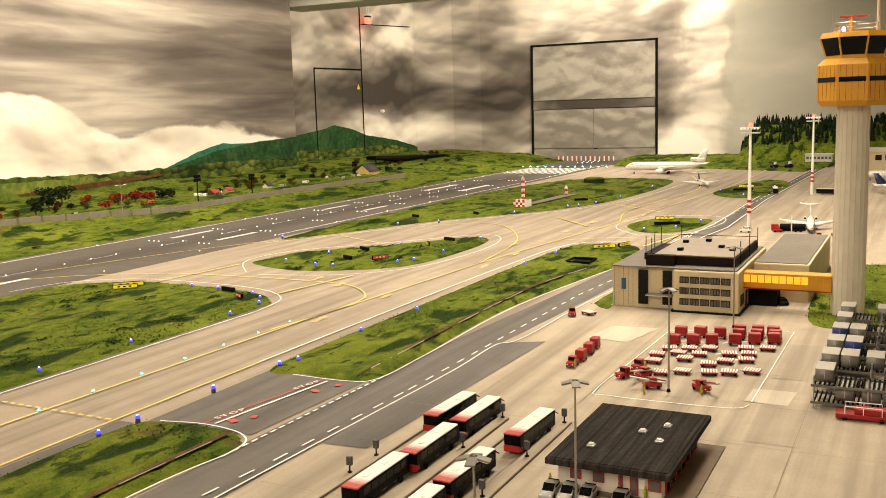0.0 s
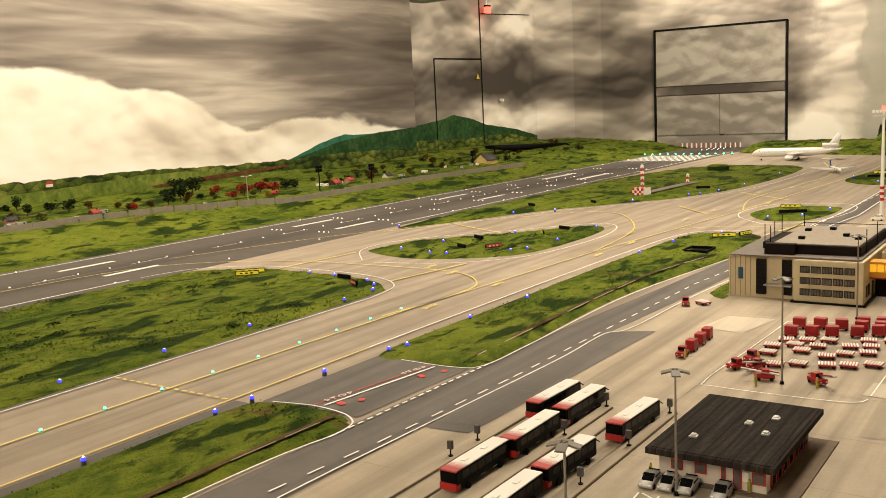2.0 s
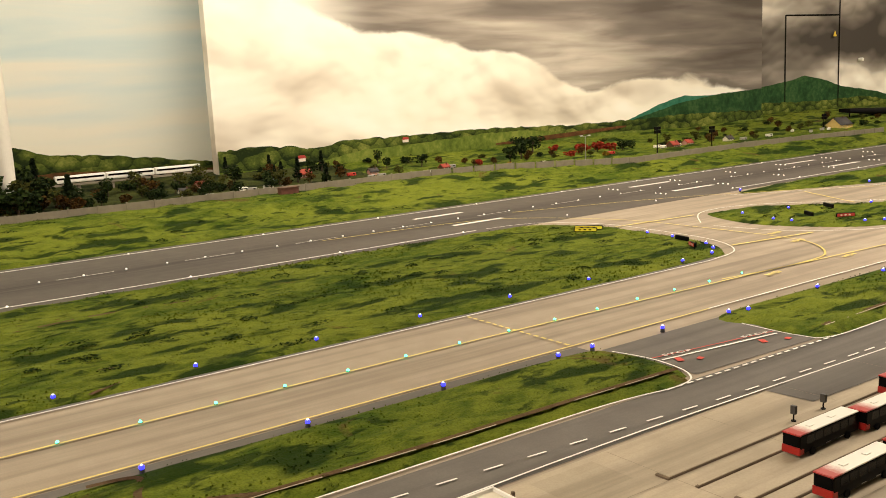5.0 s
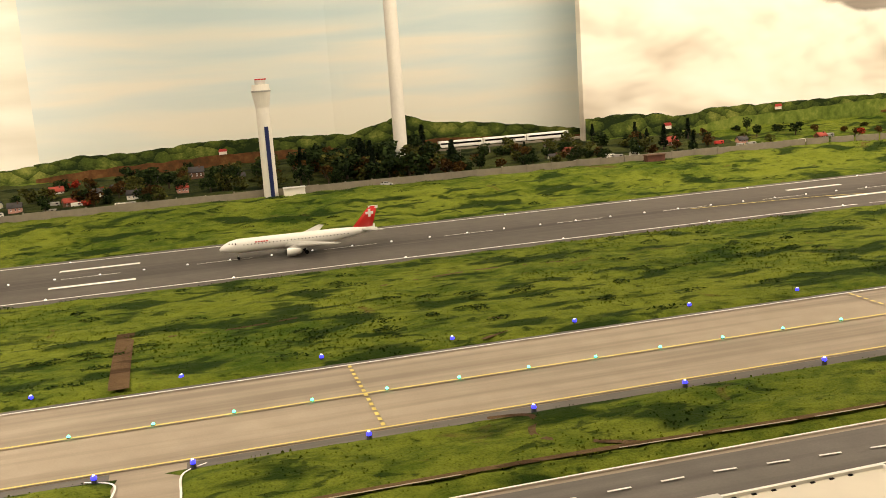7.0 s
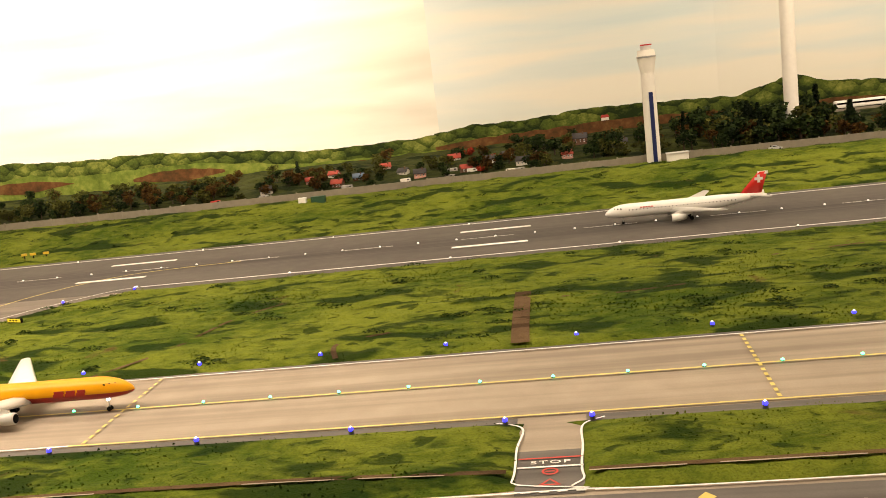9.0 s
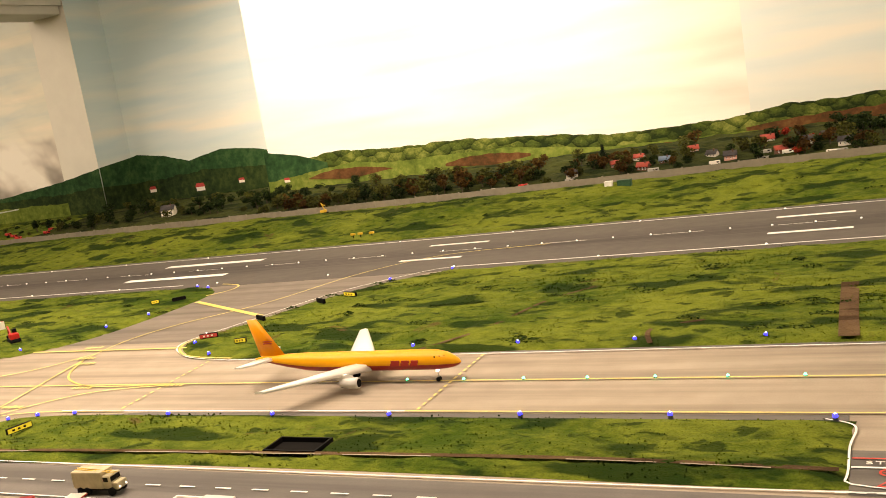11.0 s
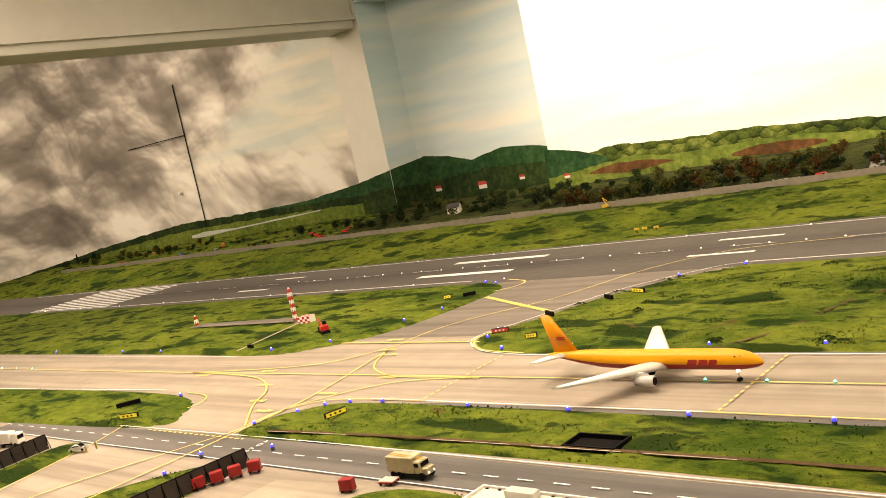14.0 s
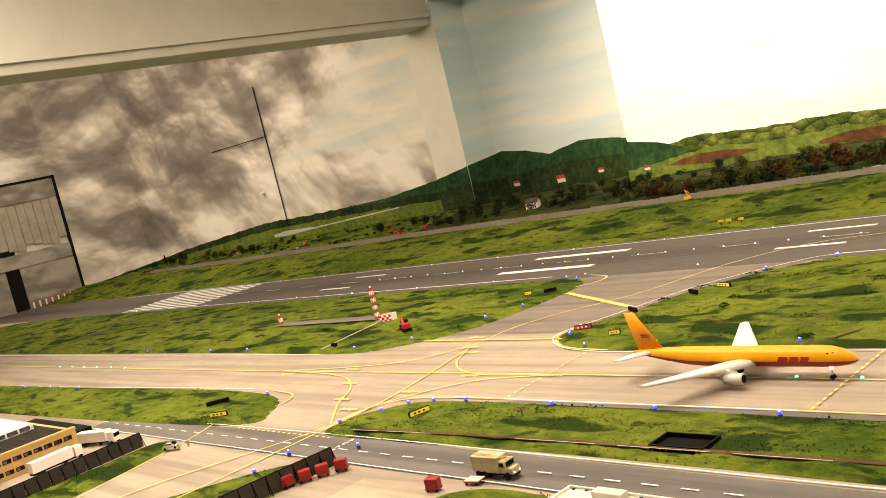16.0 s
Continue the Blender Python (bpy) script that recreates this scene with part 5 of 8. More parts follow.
KERB = plain("weathered_kerb", (0.14, 0.10, 0.065), 0.85, vary=0.25, bump=0.2)
for x0, x1, y0, y1 in ((1.81, 2.45, 1.362, 1.386), (1.82, 2.48, 1.318, 1.324), (1.83, 2.46, 1.246, 1.268), (1.84, 2.48, 1.132, 1.154), (1.85, 2.44, 1.212, 1.217)):
    kerb = tagged(new("platform_kerb", mesh_of("platform_kerb", boxed(x0, x1, y0, y1, 0.0, 0.0045, 0.0012), KERB)), "low bus platform with dark worn edges", kind="structure")
    part("paving", boxed(x0 + 0.004, x1 - 0.004, y0 + 0.0015, y1 - 0.0015, 0.0045, 0.0054), APRON, kerb)


def bus_stop(m):
    ob = thing("bus_stop_post", "dark grey bus stop post with a timetable box", "bus stop", "bus stop posts", m)
    part("post", rod((0, 0, 0), (0, 0, 0.014), 0.0012, n=8), BLACK, ob)
    part("timetable_box", boxed(-0.003, 0.003, -0.0045, 0.0045, 0.012, 0.026, 0.0008), plain("grey_box", (0.06, 0.055, 0.05), 0.5), ob)
    part("base", rod((0, 0, 0), (0, 0, 0.0016), 0.004, n=10), BLACK, ob)
    return ob


s0 = bus_stop(pose(2.119, 1.374, 0.0054))
for x, y in ((2.455, 1.257), (2.469, 1.143), (2.289, 1.143), (2.114, 1.143), (2.287, 1.257), (2.20, 1.374)):
    copy_thing(s0, pose(x, y, 0.0054))


def street_lamp(m, h):
    ob = thing("apron_lamp", "tall grey lamp post with four flat lamp heads", "street lamp", "apron lamp posts", m)
    part("pole", rod((0, 0, 0), (0, 0, h), 0.0022, 0.0014, 8), plain("grey_pole", (0.22, 0.19, 0.15), 0.6), ob)
    part("foot", rod((0, 0, 0), (0, 0, 0.006), 0.0045, 0.003, 10), BLACK, ob)
    for k in range(4):
        a = k * math.pi / 2 + 0.5
        hd = part("lamp_head", boxed(0.004, 0.020, -0.006, 0.006, -0.0012, 0.0012, 0.0005), plain("lamp_head_grey", (0.16, 0.14, 0.11), 0.5), ob, m=Matrix.Translation((0, 0, h)) @ Matrix.Rotation(a, 4, "Z") @ Matrix.Rotation(0.25, 4, "Y"))
        part("lens", boxed(0.006, 0.018, -0.0045, 0.0045, -0.0022, -0.0013), BUS_WHITE, hd)
    return ob


for x, y, h in ((2.150, 1.012, 0.183), (2.733, 1.02, 0.209), (3.33, 1.0, 0.207), (1.83, 1.02, 0.183)):
    street_lamp(pose(x, y, Z1, 0, 0, x * 40), h)

# ---- flat-roofed station building ----
PLASTER = plain("pale_pink_plaster", (0.60, 0.53, 0.44), 0.75, vary=0.1)
shed = thing("station_building", "low plastered building with flat black tar roof", "building")
part("wall", boxed(2.203, 2.445, 0.902, 1.058, 0.0, 0.043), PLASTER, shed, "pale plaster wall")
part("roof", boxed(2.178, 2.462, 0.884, 1.070, 0.0432, 0.053, 0.0015), TAR_ROOF, shed, "flat black tar roof with deep edge")
part("roof_felt", boxed(2.183, 2.457, 0.889, 1.065, 0.0532, 0.0542), TAR_ROOF, shed)
part("base_slab", boxed(2.19, 2.458, 0.86, 1.064, 0.0, 0.004), KERB, shed)
SKY = plain("skylight_dome", (0.7, 0.68, 0.62), 0.2)
for x, y in ((2.245, 1.02), (2.30, 0.93), (2.335, 0.965), (2.375, 0.935)):
    d = part("skylight", boxed(x - 0.006, x + 0.006, y - 0.006, y + 0.006, 0.0542, 0.058, 0.001), STEEL, shed)
    part("dome", boxed(x - 0.004, x + 0.004, y - 0.004, y + 0.004, 0.0581, 0.0605, 0.0012), SKY, d)
for y, w, h0, h1 in ((1.03, 0.017, 0.018, 0.034), (0.995, 0.017, 0.018, 0.034), (0.962, 0.006, 0.015, 0.034), (0.942, 0.012, 0.006, 0.036), (0.912, 0.019, 0.016, 0.034)):
    wd = part("window", boxed(2.2005, 2.2032, y - w / 2, y + w / 2, h0, h1), BUS_RED, shed, "red framed window")
    part("pane", boxed(2.1998, 2.2006, y - w / 2 + 0.002, y + w / 2 - 0.002, h0 + 0.002, h1 - 0.002), plain("reflecting_pane", (0.12, 0.10, 0.09), 0.15, vary=0.4), wd)
part("notice_board", boxed(2.2005, 2.203, 0.926, 0.935, 0.018, 0.032), BUS_WHITE, shed, "pale notice board")
for k in range(7):
    x = 2.222 + k * 0.031
    wd = part("window", boxed(x, x + 0.02, 0.8995, 0.9022, 0.006, 0.036), BUS_RED, shed, "tall red framed window")
    part("pane", boxed(x + 0.003, x + 0.017, 0.8988, 0.8996, 0.009, 0.033), DARK_GLASS, wd)

# ---- small vehicles ----
CAR_SILVER = plain("silver_car_paint", (0.55, 0.54, 0.52), 0.25, 0.3)


def car(m, paint, label, name="car", group="", l=0.050, w=0.0105, h=0.017):
    ob = thing(name, label, "car", group, m)
    prof = [(-0.5, 0.18), (-0.5, 0.52), (-0.46, 0.62), (-0.38, 0.66), (-0.28, 1.0), (0.12, 1.0), (0.26, 0.66), (0.46, 0.54), (0.5, 0.42), (0.5, 0.18)]
    rings = [[(u * l, s * w * (0.86 if v > 0.7 else 1.0), v * h) for u, v in prof] for s in (-1, 1)]
    part("body", loft(bmesh.new(), rings), paint, ob)
    for u in (-0.33, 0.31):
        for s in (-1, 1):
            part("wheel", rod((u * l, s * w * 0.8, 0.0037), (u * l, s * w * 1.06, 0.0037), 0.0037, n=12), TYRE, ob)
    for s in (-1, 1):
        part("side_glass", boxed(-0.26 * l, 0.13 * l, s * w * 0.9 - 0.0006, s * w * 0.9 + 0.0006, h * 0.70, h * 0.93), DARK_GLASS, ob)
        part("headlight", boxed(0.485 * l, 0.505 * l, s * w * 0.7 - 0.0015, s * w * 0.7 + 0.0015, h * 0.40, h * 0.5), BUS_WHITE, ob)
    part("windscreen", boxed(-0.007, 0.007, -w * 0.8, w * 0.8, -0.0006, 0.0006), DARK_GLASS, ob, m=Matrix.Translation((0.2 * l, 0, h * 0.84)) @ Matrix.Rotation(math.radians(40), 4, "Y"))
    part("rear_glass", boxed(-0.004, 0.004, -w * 0.8, w * 0.8, -0.0006, 0.0006), DARK_GLASS, ob, m=Matrix.Translation((-0.335 * l, 0, h * 0.84)) @ Matrix.Rotation(math.radians(-66), 4, "Y"))
    return ob


for x, y in ((2.17, 1.058), (2.172, 1.031), (2.174, 1.003), (2.176, 0.955)):
    car(pose(x, y, Z1, 0, 0, 182), CAR_SILVER, "silver car parked before the low building", group="cars at the low building")
car(pose(3.66, 0.925, Z1, 0, 0, 20), BLACK, "black car beside the office", l=0.06)
car(pose(1.561, 4.60, 0.082, 0, 0, 5), CAR_SILVER, "blue and silver car on the embankment track", l=0.055)
car(pose(4.40, 4.50, 0.075, 0, 0, 183), BUS_WHITE, "white van on the embankment track", "van", l=0.06, h=0.022)
car(pose(-1.875, 1.447, 0.006, 0, 0, 35), CAR_SILVER, "silver patrol car with blue lamps at the crossing", "patrol_car")

CART_RED = plain("cart_red", (0.29, 0.008, 0.007), 0.45, vary=0.2, scale=120)


def baggage_cart(m):
    ob = thing("baggage_cart", "red covered baggage cart with canvas sides", "baggage cart", "red baggage carts", m)
    part("chassis", boxed(-0.015, 0.015, -0.0095, 0.0095, 0.004, 0.0065), CART_RED, ob)
    part("cover", boxed(-0.014, 0.014, -0.010, 0.010, 0.0066, 0.0265, 0.0022), CART_RED, ob)
    part("open_side", boxed(-0.0142, -0.0136, -0.007, 0.007, 0.009, 0.023), DEEP_RED, ob)
    part("tow_bar", rod((0.015, 0, 0.005), (0.026, 0, 0.003), 0.0008, n=5), STEEL, ob)
    for x in (-0.010, 0.010):
        for y in (-0.0085, 0.0085):
            part("wheel", rod((x, y - 0.001, 0.0028), (x, y + 0.001, 0.0028), 0.0028, n=10), TYRE, ob)
    return ob


def dolly(m):
    ob = thing("container_dolly", "low red dolly with white roller bars", "dolly", "container dollies", m)
    part("frame", boxed(-0.017, 0.017, -0.014, 0.014, 0.005, 0.0075), DEEP_RED, ob)
    for k in range(6):
        x = -0.0145 + k * 0.0058
        part("roller", boxed(x - 0.0018, x + 0.0018, -0.0125, 0.0125, 0.0076, 0.0092), BUS_WHITE, ob)
    part("tow_bar", rod((0.017, 0, 0.005), (0.028, 0, 0.003), 0.0008, n=5), STEEL, ob)
    for x in (-0.012, 0.012):
        for y in (-0.012, 0.012):
            part("wheel", rod((x, y - 0.001, 0.0028), (x, y + 0.001, 0.0028), 0.0028, n=10), TYRE, ob)
    return ob


cart_spots = [(3.185, 1.098), (3.20, 1.054), (3.205, 1.009), (3.245, 0.969), (3.255, 0.929), (3.258, 0.894), (3.10, 1.095), (3.115, 1.053), (3.13, 1.014), (3.150, 0.965), (3.175, 0.925), (3.19, 0.883), (3.205, 0.965), (3.215, 0.925), (3.22, 0.885)]
c0 = baggage_cart(pose(*cart_spots[0], Z2, 0, 0, 92))
for i, (x, y) in enumerate(cart_spots[1:]):
    copy_thing(c0, pose(x, y, Z2, 0, 0, 85 + (i * 37) % 20))
for x, y, a in ((2.892, 1.254, 0), (2.954, 1.256, 2), (3.008, 1.259, 4), (-1.10, 1.47, 40), (-1.125, 1.435, 60), (-1.145, 1.40, 60), (-0.764, 1.444, 20), (-1.165, 1.365, 70)):
    copy_thing(c0, pose(x, y, Z2, 0, 0, a + 180))
dolly_spots = [(2.989, 1.107), (3.015, 1.065), (3.021, 1.020), (2.972, 1.041), (3.044, 0.959), (3.059, 0.919), (2.980, 0.956), (3.005, 0.916), (2.844, 1.062), (2.868, 1.023), (2.879, 0.970), (2.894, 0.932), (2.919, 0.890), (3.048, 1.093), (3.063, 1.051), (3.079, 1.009), (3.107, 0.933), (3.124, 0.888), (2.93, 1.10), (2.945, 0.985)]
d0 = dolly(pose(*dolly_spots[0], Z2, 0, 0, 95))
for i, (x, y) in enumerate(dolly_spots[1:]):
    copy_thing(d0, pose(x, y, Z2, 0, 0, 85 + (i * 53) % 20))
copy_thing(d0, pose(-0.70, 1.495, Z2, 0, 0, 10))


def tug(m, label="red baggage tractor with driver's cab", arm=False):
    ob = thing("belt_loader" if arm else "baggage_tractor", label, "belt loader" if arm else "tractor", m=m)
    part("body", boxed(-0.018, 0.020, -0.0095, 0.0095, 0.004, 0.0125, 0.0015), CART_RED, ob)
    part("cab", boxed(-0.008, 0.006, -0.0085, 0.0085, 0.0126, 0.0225, 0.0015), CART_RED, ob)
    part("windscreen", boxed(0.0061, 0.0067, -0.007, 0.007, 0.0145, 0.021), DARK_GLASS, ob)
    for y in (-0.006, 0.006):
        part("headlight", boxed(0.0198, 0.0206, y - 0.0015, y + 0.0015, 0.007, 0.009), WHITE_CAN, ob)
    for x in (-0.011, 0.012):
        for y in (-0.009, 0.009):
            part("wheel", rod((x, y - 0.0012, 0.0035), (x, y + 0.0012, 0.0035), 0.0035, n=10), TYRE, ob)
    if arm:
        part("belt", boxed(-0.036, 0.036, -0.005, 0.005, 0, 0.0022), STEEL, ob, m=Matrix.Translation((0.01, 0.004, 0.017)) @ Matrix.Rotation(math.radians(-10), 4, "Y"))
        part("rail", boxed(-0.036, 0.036, -0.0055, -0.0045, 0.0023, 0.0045), CART_RED, ob, m=Matrix.Translation((0.01, 0.004, 0.017)) @ Matrix.Rotation(math.radians(-10), 4, "Y"))
    return ob


tug(pose(2.842, 1.257, Z2, 0, 0, 183))
tug(pose(3.325, 1.425, Z2, 0, 0, 200))
copy_thing(d0, pose(3.354, 1.387, Z2, 0, 0, 60))
tug(pose(2.796, 1.127, Z2, 0, 0, 150))
tug(pose(2.869, 1.117, Z2, 0, 0, 170))
tug(pose(2.81, 1.09, Z2, 0, 0, 160), "red belt loader with raised conveyor", True)
tug(pose(2.744, 1.055, Z2, 0, 0, 110), "red belt loader with raised conveyor", True)
tug(pose(2.76, 0.962, Z2, 0, 0, 230), "red belt loader with raised conveyor", True)

# ---- container racks ----
ULD = plain("aluminium_container", (0.20, 0.185, 0.16), 0.45, 0.5, vary=0.25)
ULD_LID = plain("grey_container_lid", (0.36, 0.33, 0.28), 0.5, vary=0.15)
ULD_BLUE = plain("blue_container", (0.02, 0.035, 0.16), 0.5)
for r in range(6):
    x = 2.765 + r * 0.118
    rack = thing("container_rack", "steel roller rack stacked with cargo containers", "cargo rack", "container racks by the tower", pose(x, 0, Z1))
    for y in (0.752, 0.66, 0.57, 0.48):
        for dx in (-0.034, 0.034):
            part("upright", rod((dx, y, 0), (dx, y, 0.062), 0.0016, n=6), STEEL, rack)
    for z in (0.008, 0.040):
        for dx in (-0.034, 0.034):
            part("rail", boxed(dx - 0.0018, dx + 0.0018, 0.475, 0.757, z, z + 0.0045), plain("rack_grey", (0.16, 0.15, 0.13), 0.5, 0.5), rack)
        bm = bmesh.new()
        for k in range(34):
            cyl(bm, (-0.033, 0.48 + k * 0.0082, z + 0.005), (0.033, 0.48 + k * 0.0082, z + 0.005), 0.0018, n=6)
        tagged(part("roller_bed", bm, BLACK, rack, "bed of dark rollers"), kind="stuff")
    for k, (y, z, blue_one) in enumerate(((0.735, 0.0465, r == 3), (0.70, 0.0465, r in (2, 4)), (0.735, 0.0148, False), (0.70, 0.0148, False), (0.655, 0.0465 if r % 2 else 0.0148, r == 3), (0.62, 0.0148, r == 1), (0.585, 0.0465, False), (0.54, 0.0148, False))):
        if (k * 3 + r * 2) % 5 in (1, 3) and k > 0:
            continue
        u = thing("cargo_container", "dented aluminium air cargo container on a rack" if not blue_one else "blue-sided air cargo container on a rack", "container", "air cargo containers", pose(x, y, z + Z1))
        sec = [(-0.028, 0.006), (-0.020, 0.0), (0.028, 0.0), (0.028, 0.025), (-0.028, 0.025)]
        part("shell", loft(bmesh.new(), [[(a, s * 0.0155, b) for a, b in sec] for s in (-1, 1)]), ULD_BLUE if blue_one else ULD, u)
        part("lid", boxed(-0.0285, 0.0285, -0.016, 0.016, 0.0252, 0.0265), ULD_LID, u)
        part("door_bar", boxed(-0.0292, -0.0282, -0.0005, 0.0005, 0.007, 0.024), STEEL, u)
loader = thing("pallet_loader", "red low pallet loader with white rails", "loader", m=pose(2.69, 0.665, Z1, 0, 0, 92))
part("bed", boxed(-0.045, 0.045, -0.016, 0.016, 0.004, 0.012, 0.001), CART_RED, loader)
part("engine_cover", boxed(-0.04, 0.015, -0.012, 0.012, 0.0122, 0.022, 0.001), CART_RED, loader)
for y in (-0.015, 0.015):
    part("handrail", rod((-0.03, y, 0.026), (0.03, y, 0.026), 0.0009, n=6), BUS_WHITE, loader)
    for x in (-0.03, 0.0, 0.03):
        part("rail_post", rod((x, y, 0.012), (x, y, 0.026), 0.0009, n=6), BUS_WHITE, loader)
for x in (-0.03, 0.03):
    for y in (-0.014, 0.014):
        part("wheel", rod((x, y - 0.002, 0.0045), (x, y + 0.002, 0.0045), 0.0045, n=10), TYRE, loader)

# ---- murals at the foot of the painted sky ----


def mural_material(name, dark, mid, light, up=1.0):
    m = Nodes(name, 0.85, 0, 0.15)
    v = m.place((1, 1, up))
    a, b = m.noise(v, 26, 5, 0.65), m.noise(v, 4.0, 3)
    m.colour(m.ramp(m.math("ADD", m.math("MULTIPLY", a, 0.6), m.math("MULTIPLY", b, 0.4)), [(0.36, dark), (0.5, mid), (0.63, light)]))
    return m.mat


MOUNTAIN = mural_material("painted_mountain", (0.010, 0.032, 0.010), (0.020, 0.060, 0.018), (0.045, 0.095, 0.028))
FAR_MOUNTAIN = mural_material("painted_far_mountain", (0.02, 0.10, 0.06), (0.03, 0.14, 0.085), (0.05, 0.17, 0.10))
def woods_material(name, dark, mid, light):
    """Painted tree crowns, each lit on top and shaded below by the painter."""
    m = Nodes(name, 0.85, 0, 0.15)
    v = m.place((1, 1, 1.25))
    cells = m.add("ShaderNodeTexVoronoi", Scale=13.0)
    cells.inputs["Randomness"].default_value = 0.85
    m.link(v, cells.inputs["Vector"])
    off = m.add("ShaderNodeVectorMath")
    off.operation = "SUBTRACT"
    m.link(v, off.inputs[0])
    m.link(cells.outputs["Position"], off.inputs[1])
    top = m.axes(off.outputs[0])[2]
    a, b = m.noise(v, 70, 4, 0.65), m.noise(v, 3.0, 3)
    f = m.math("ADD", m.math("ADD", m.math("MULTIPLY", a, 0.35), m.math("MULTIPLY", b, 0.65)), m.math("MULTIPLY", top, 2.4))
    f = m.math("SUBTRACT", f, m.math("MULTIPLY", m.math("SUBTRACT", cells.outputs["Distance"], 0.3), 0.25))
    m.colour(m.ramp(f, [(0.32, dark), (0.5, mid), (0.70, light)]))
    return m.mat


WOODS = woods_material("painted_woods", (0.012, 0.022, 0.004), (0.066, 0.092, 0.013), (0.24, 0.25, 0.05))
FIELDS = mural_material("painted_fields", (0.06, 0.09, 0.012), (0.115, 0.155, 0.022), (0.20, 0.23, 0.04))
SOIL = mural_material("painted_ploughland", (0.05, 0.028, 0.010), (0.10, 0.042, 0.014), (0.15, 0.075, 0.024))
DARK_WOODS = mural_material("painted_dark_woods", (0.006, 0.013, 0.004), (0.018, 0.034, 0.008), (0.04, 0.06, 0.014))


def crowns(x, layer):
    """The rounded tops of a row of tree crowns."""
    best = 0.0
    for width, tall in ((0.085, 1.0), (0.034, 0.75)):
        k0 = math.floor(x / width)
        for k in range(k0 - 1, k0 + 3):
            c = (k + 0.6 * noise.noise((k * 1.7, layer, width * 90))) * width
            h = tall * (0.75 + 0.6 * noise.noise((k * 2.3, layer, 4)))
            d = (x - c) / (width * 0.8)
            if abs(d) < 1:
                best = max(best, h * math.sqrt(1 - d * d))
    return best * 1.15


def mural(name, wall_line, profile, material, label, layer=1, bump=0.012, freq=26.0, low=None, z0=0.02):
    """A thin painted layer on a wall: profile gives its top by x; low, if given, its bottom."""
    p = np.array(wall_line, float)
    xs = np.arange(profile[0][0], profile[-1][0] + 1e-6, 0.012)
    ys = np.interp(xs, p[:, 0], p[:, 1])
    px, pz = zip(*profile)
    top = np.interp(xs, px, pz)
    bot = np.interp(xs, *zip(*low)) if low else np.full(len(xs), z0)
    bm = bmesh.new()
    prev = None
    for x, y, t, b in zip(xs, ys, top, bot):
        if material in (WOODS, DARK_WOODS):
            n = crowns(x, layer)
        else:
            n = abs(noise.noise((x * freq, layer * 3.1, 0))) + 0.6 * abs(noise.noise((x * freq * 2.3, layer, 5)))
        t = max(b + 0.002, t + bump * (n * 2 - 0.5))
        if low:
            b += bump * 0.6 * noise.noise((x * freq * 0.5, 9, layer))
        now = [bm.verts.new((x, y - 0.004 * layer, b)), bm.verts.new((x, y - 0.004 * layer, t))]
        if prev:
            bm.faces.new((prev[0], now[0], now[1], prev[1]))
        prev = now
    return structure(name, bm, material, label)


W_BRIGHT, W_PALE, W_CUM = [(-3.03, 5.5), (-0.02, 5.7)], [(-0.02, 5.7), (1.53, 5.83), (1.6, 5.82), (2.95, 5.6)], [(2.817, 5.3), (7.5, 5.3)]
W_STORM_E, W_REC, W_COL = [(7.505, 5.9), (10.2, 5.6)], [(-4.575, 5.565), (-4.555, 5.9), (-2.95, 5.9)], [(-4.95, 5.56), (-4.58, 5.56)]
W_STORM_W = [(-9.9, 4.5), (-9.3, 5.1), (-7.5, 5.45), (-4.95, 5.62)]
mural("mural_hills_bright", W_BRIGHT, [(-3.06, 0.36), (-2.79, 0.31), (-2.5, 0.335), (-2.1, 0.30), (-1.7, 0.295), (-1.07, 0.245), (-0.76, 0.205), (-0.43, 0.205), (0.02, 0.215)], WOODS, "painted wooded hills")
mural("mural_far_bright", W_BRIGHT, [(-3.06, 0.40), (-2.8, 0.35), (-2.6, 0.28)], MOUNTAIN, "painted green mountain", 2, 0.003)
mural("mural_fields_bright", W_BRIGHT, [(-3.06, 0.20), (-2.4, 0.265), (-2.2, 0.23), (-1.4, 0.225), (-0.8, 0.15), (0.02, 0.14)], FIELDS, "painted meadows", 3, 0.006, 9)
for lo, hi, a, b in ((-2.75, -2.15, 0.195, 0.235), (-1.80, -1.25, 0.165, 0.205), (-0.62, -0.15, 0.105, 0.125)):
    mid = (lo + hi) / 2
    mural("mural_soil_bright", W_BRIGHT, [(lo, a), (mid - 0.1, b), (mid + 0.12, b - 0.01), (hi, a)], SOIL, "painted red ploughland", 4, 0.008, 5, low=[(lo, a - 0.005), (mid, a - 0.035), (hi, a - 0.006)])
mural("mural_hills_pale", W_PALE, [(-0.05, 0.22), (0.17, 0.24), (0.48, 0.24), (0.8, 0.262), (1.06, 0.257), (1.28, 0.25), (1.53, 0.24), (1.62, 0.235), (1.77, 0.285), (1.93, 0.315), (2.08, 0.27), (2.39, 0.245), (2.69, 0.20), (2.94, 0.17)], WOODS, "painted wooded hills")
mural("mural_soil_pale", W_PALE, [(-0.05, 0.16), (0.3, 0.175), (0.9, 0.20), (1.3, 0.19), (1.6, 0.16), (2.1, 0.19), (2.94, 0.15)], SOIL, "painted ploughland", 2, 0.010, 3)
mural("mural_far_cumulus", W_CUM, [(5.85, 0.20), (6.3, 0.325), (6.55, 0.372), (6.7, 0.36), (7.5, 0.36)], FAR_MOUNTAIN, "painted teal mountain", 1, 0.003, 6)
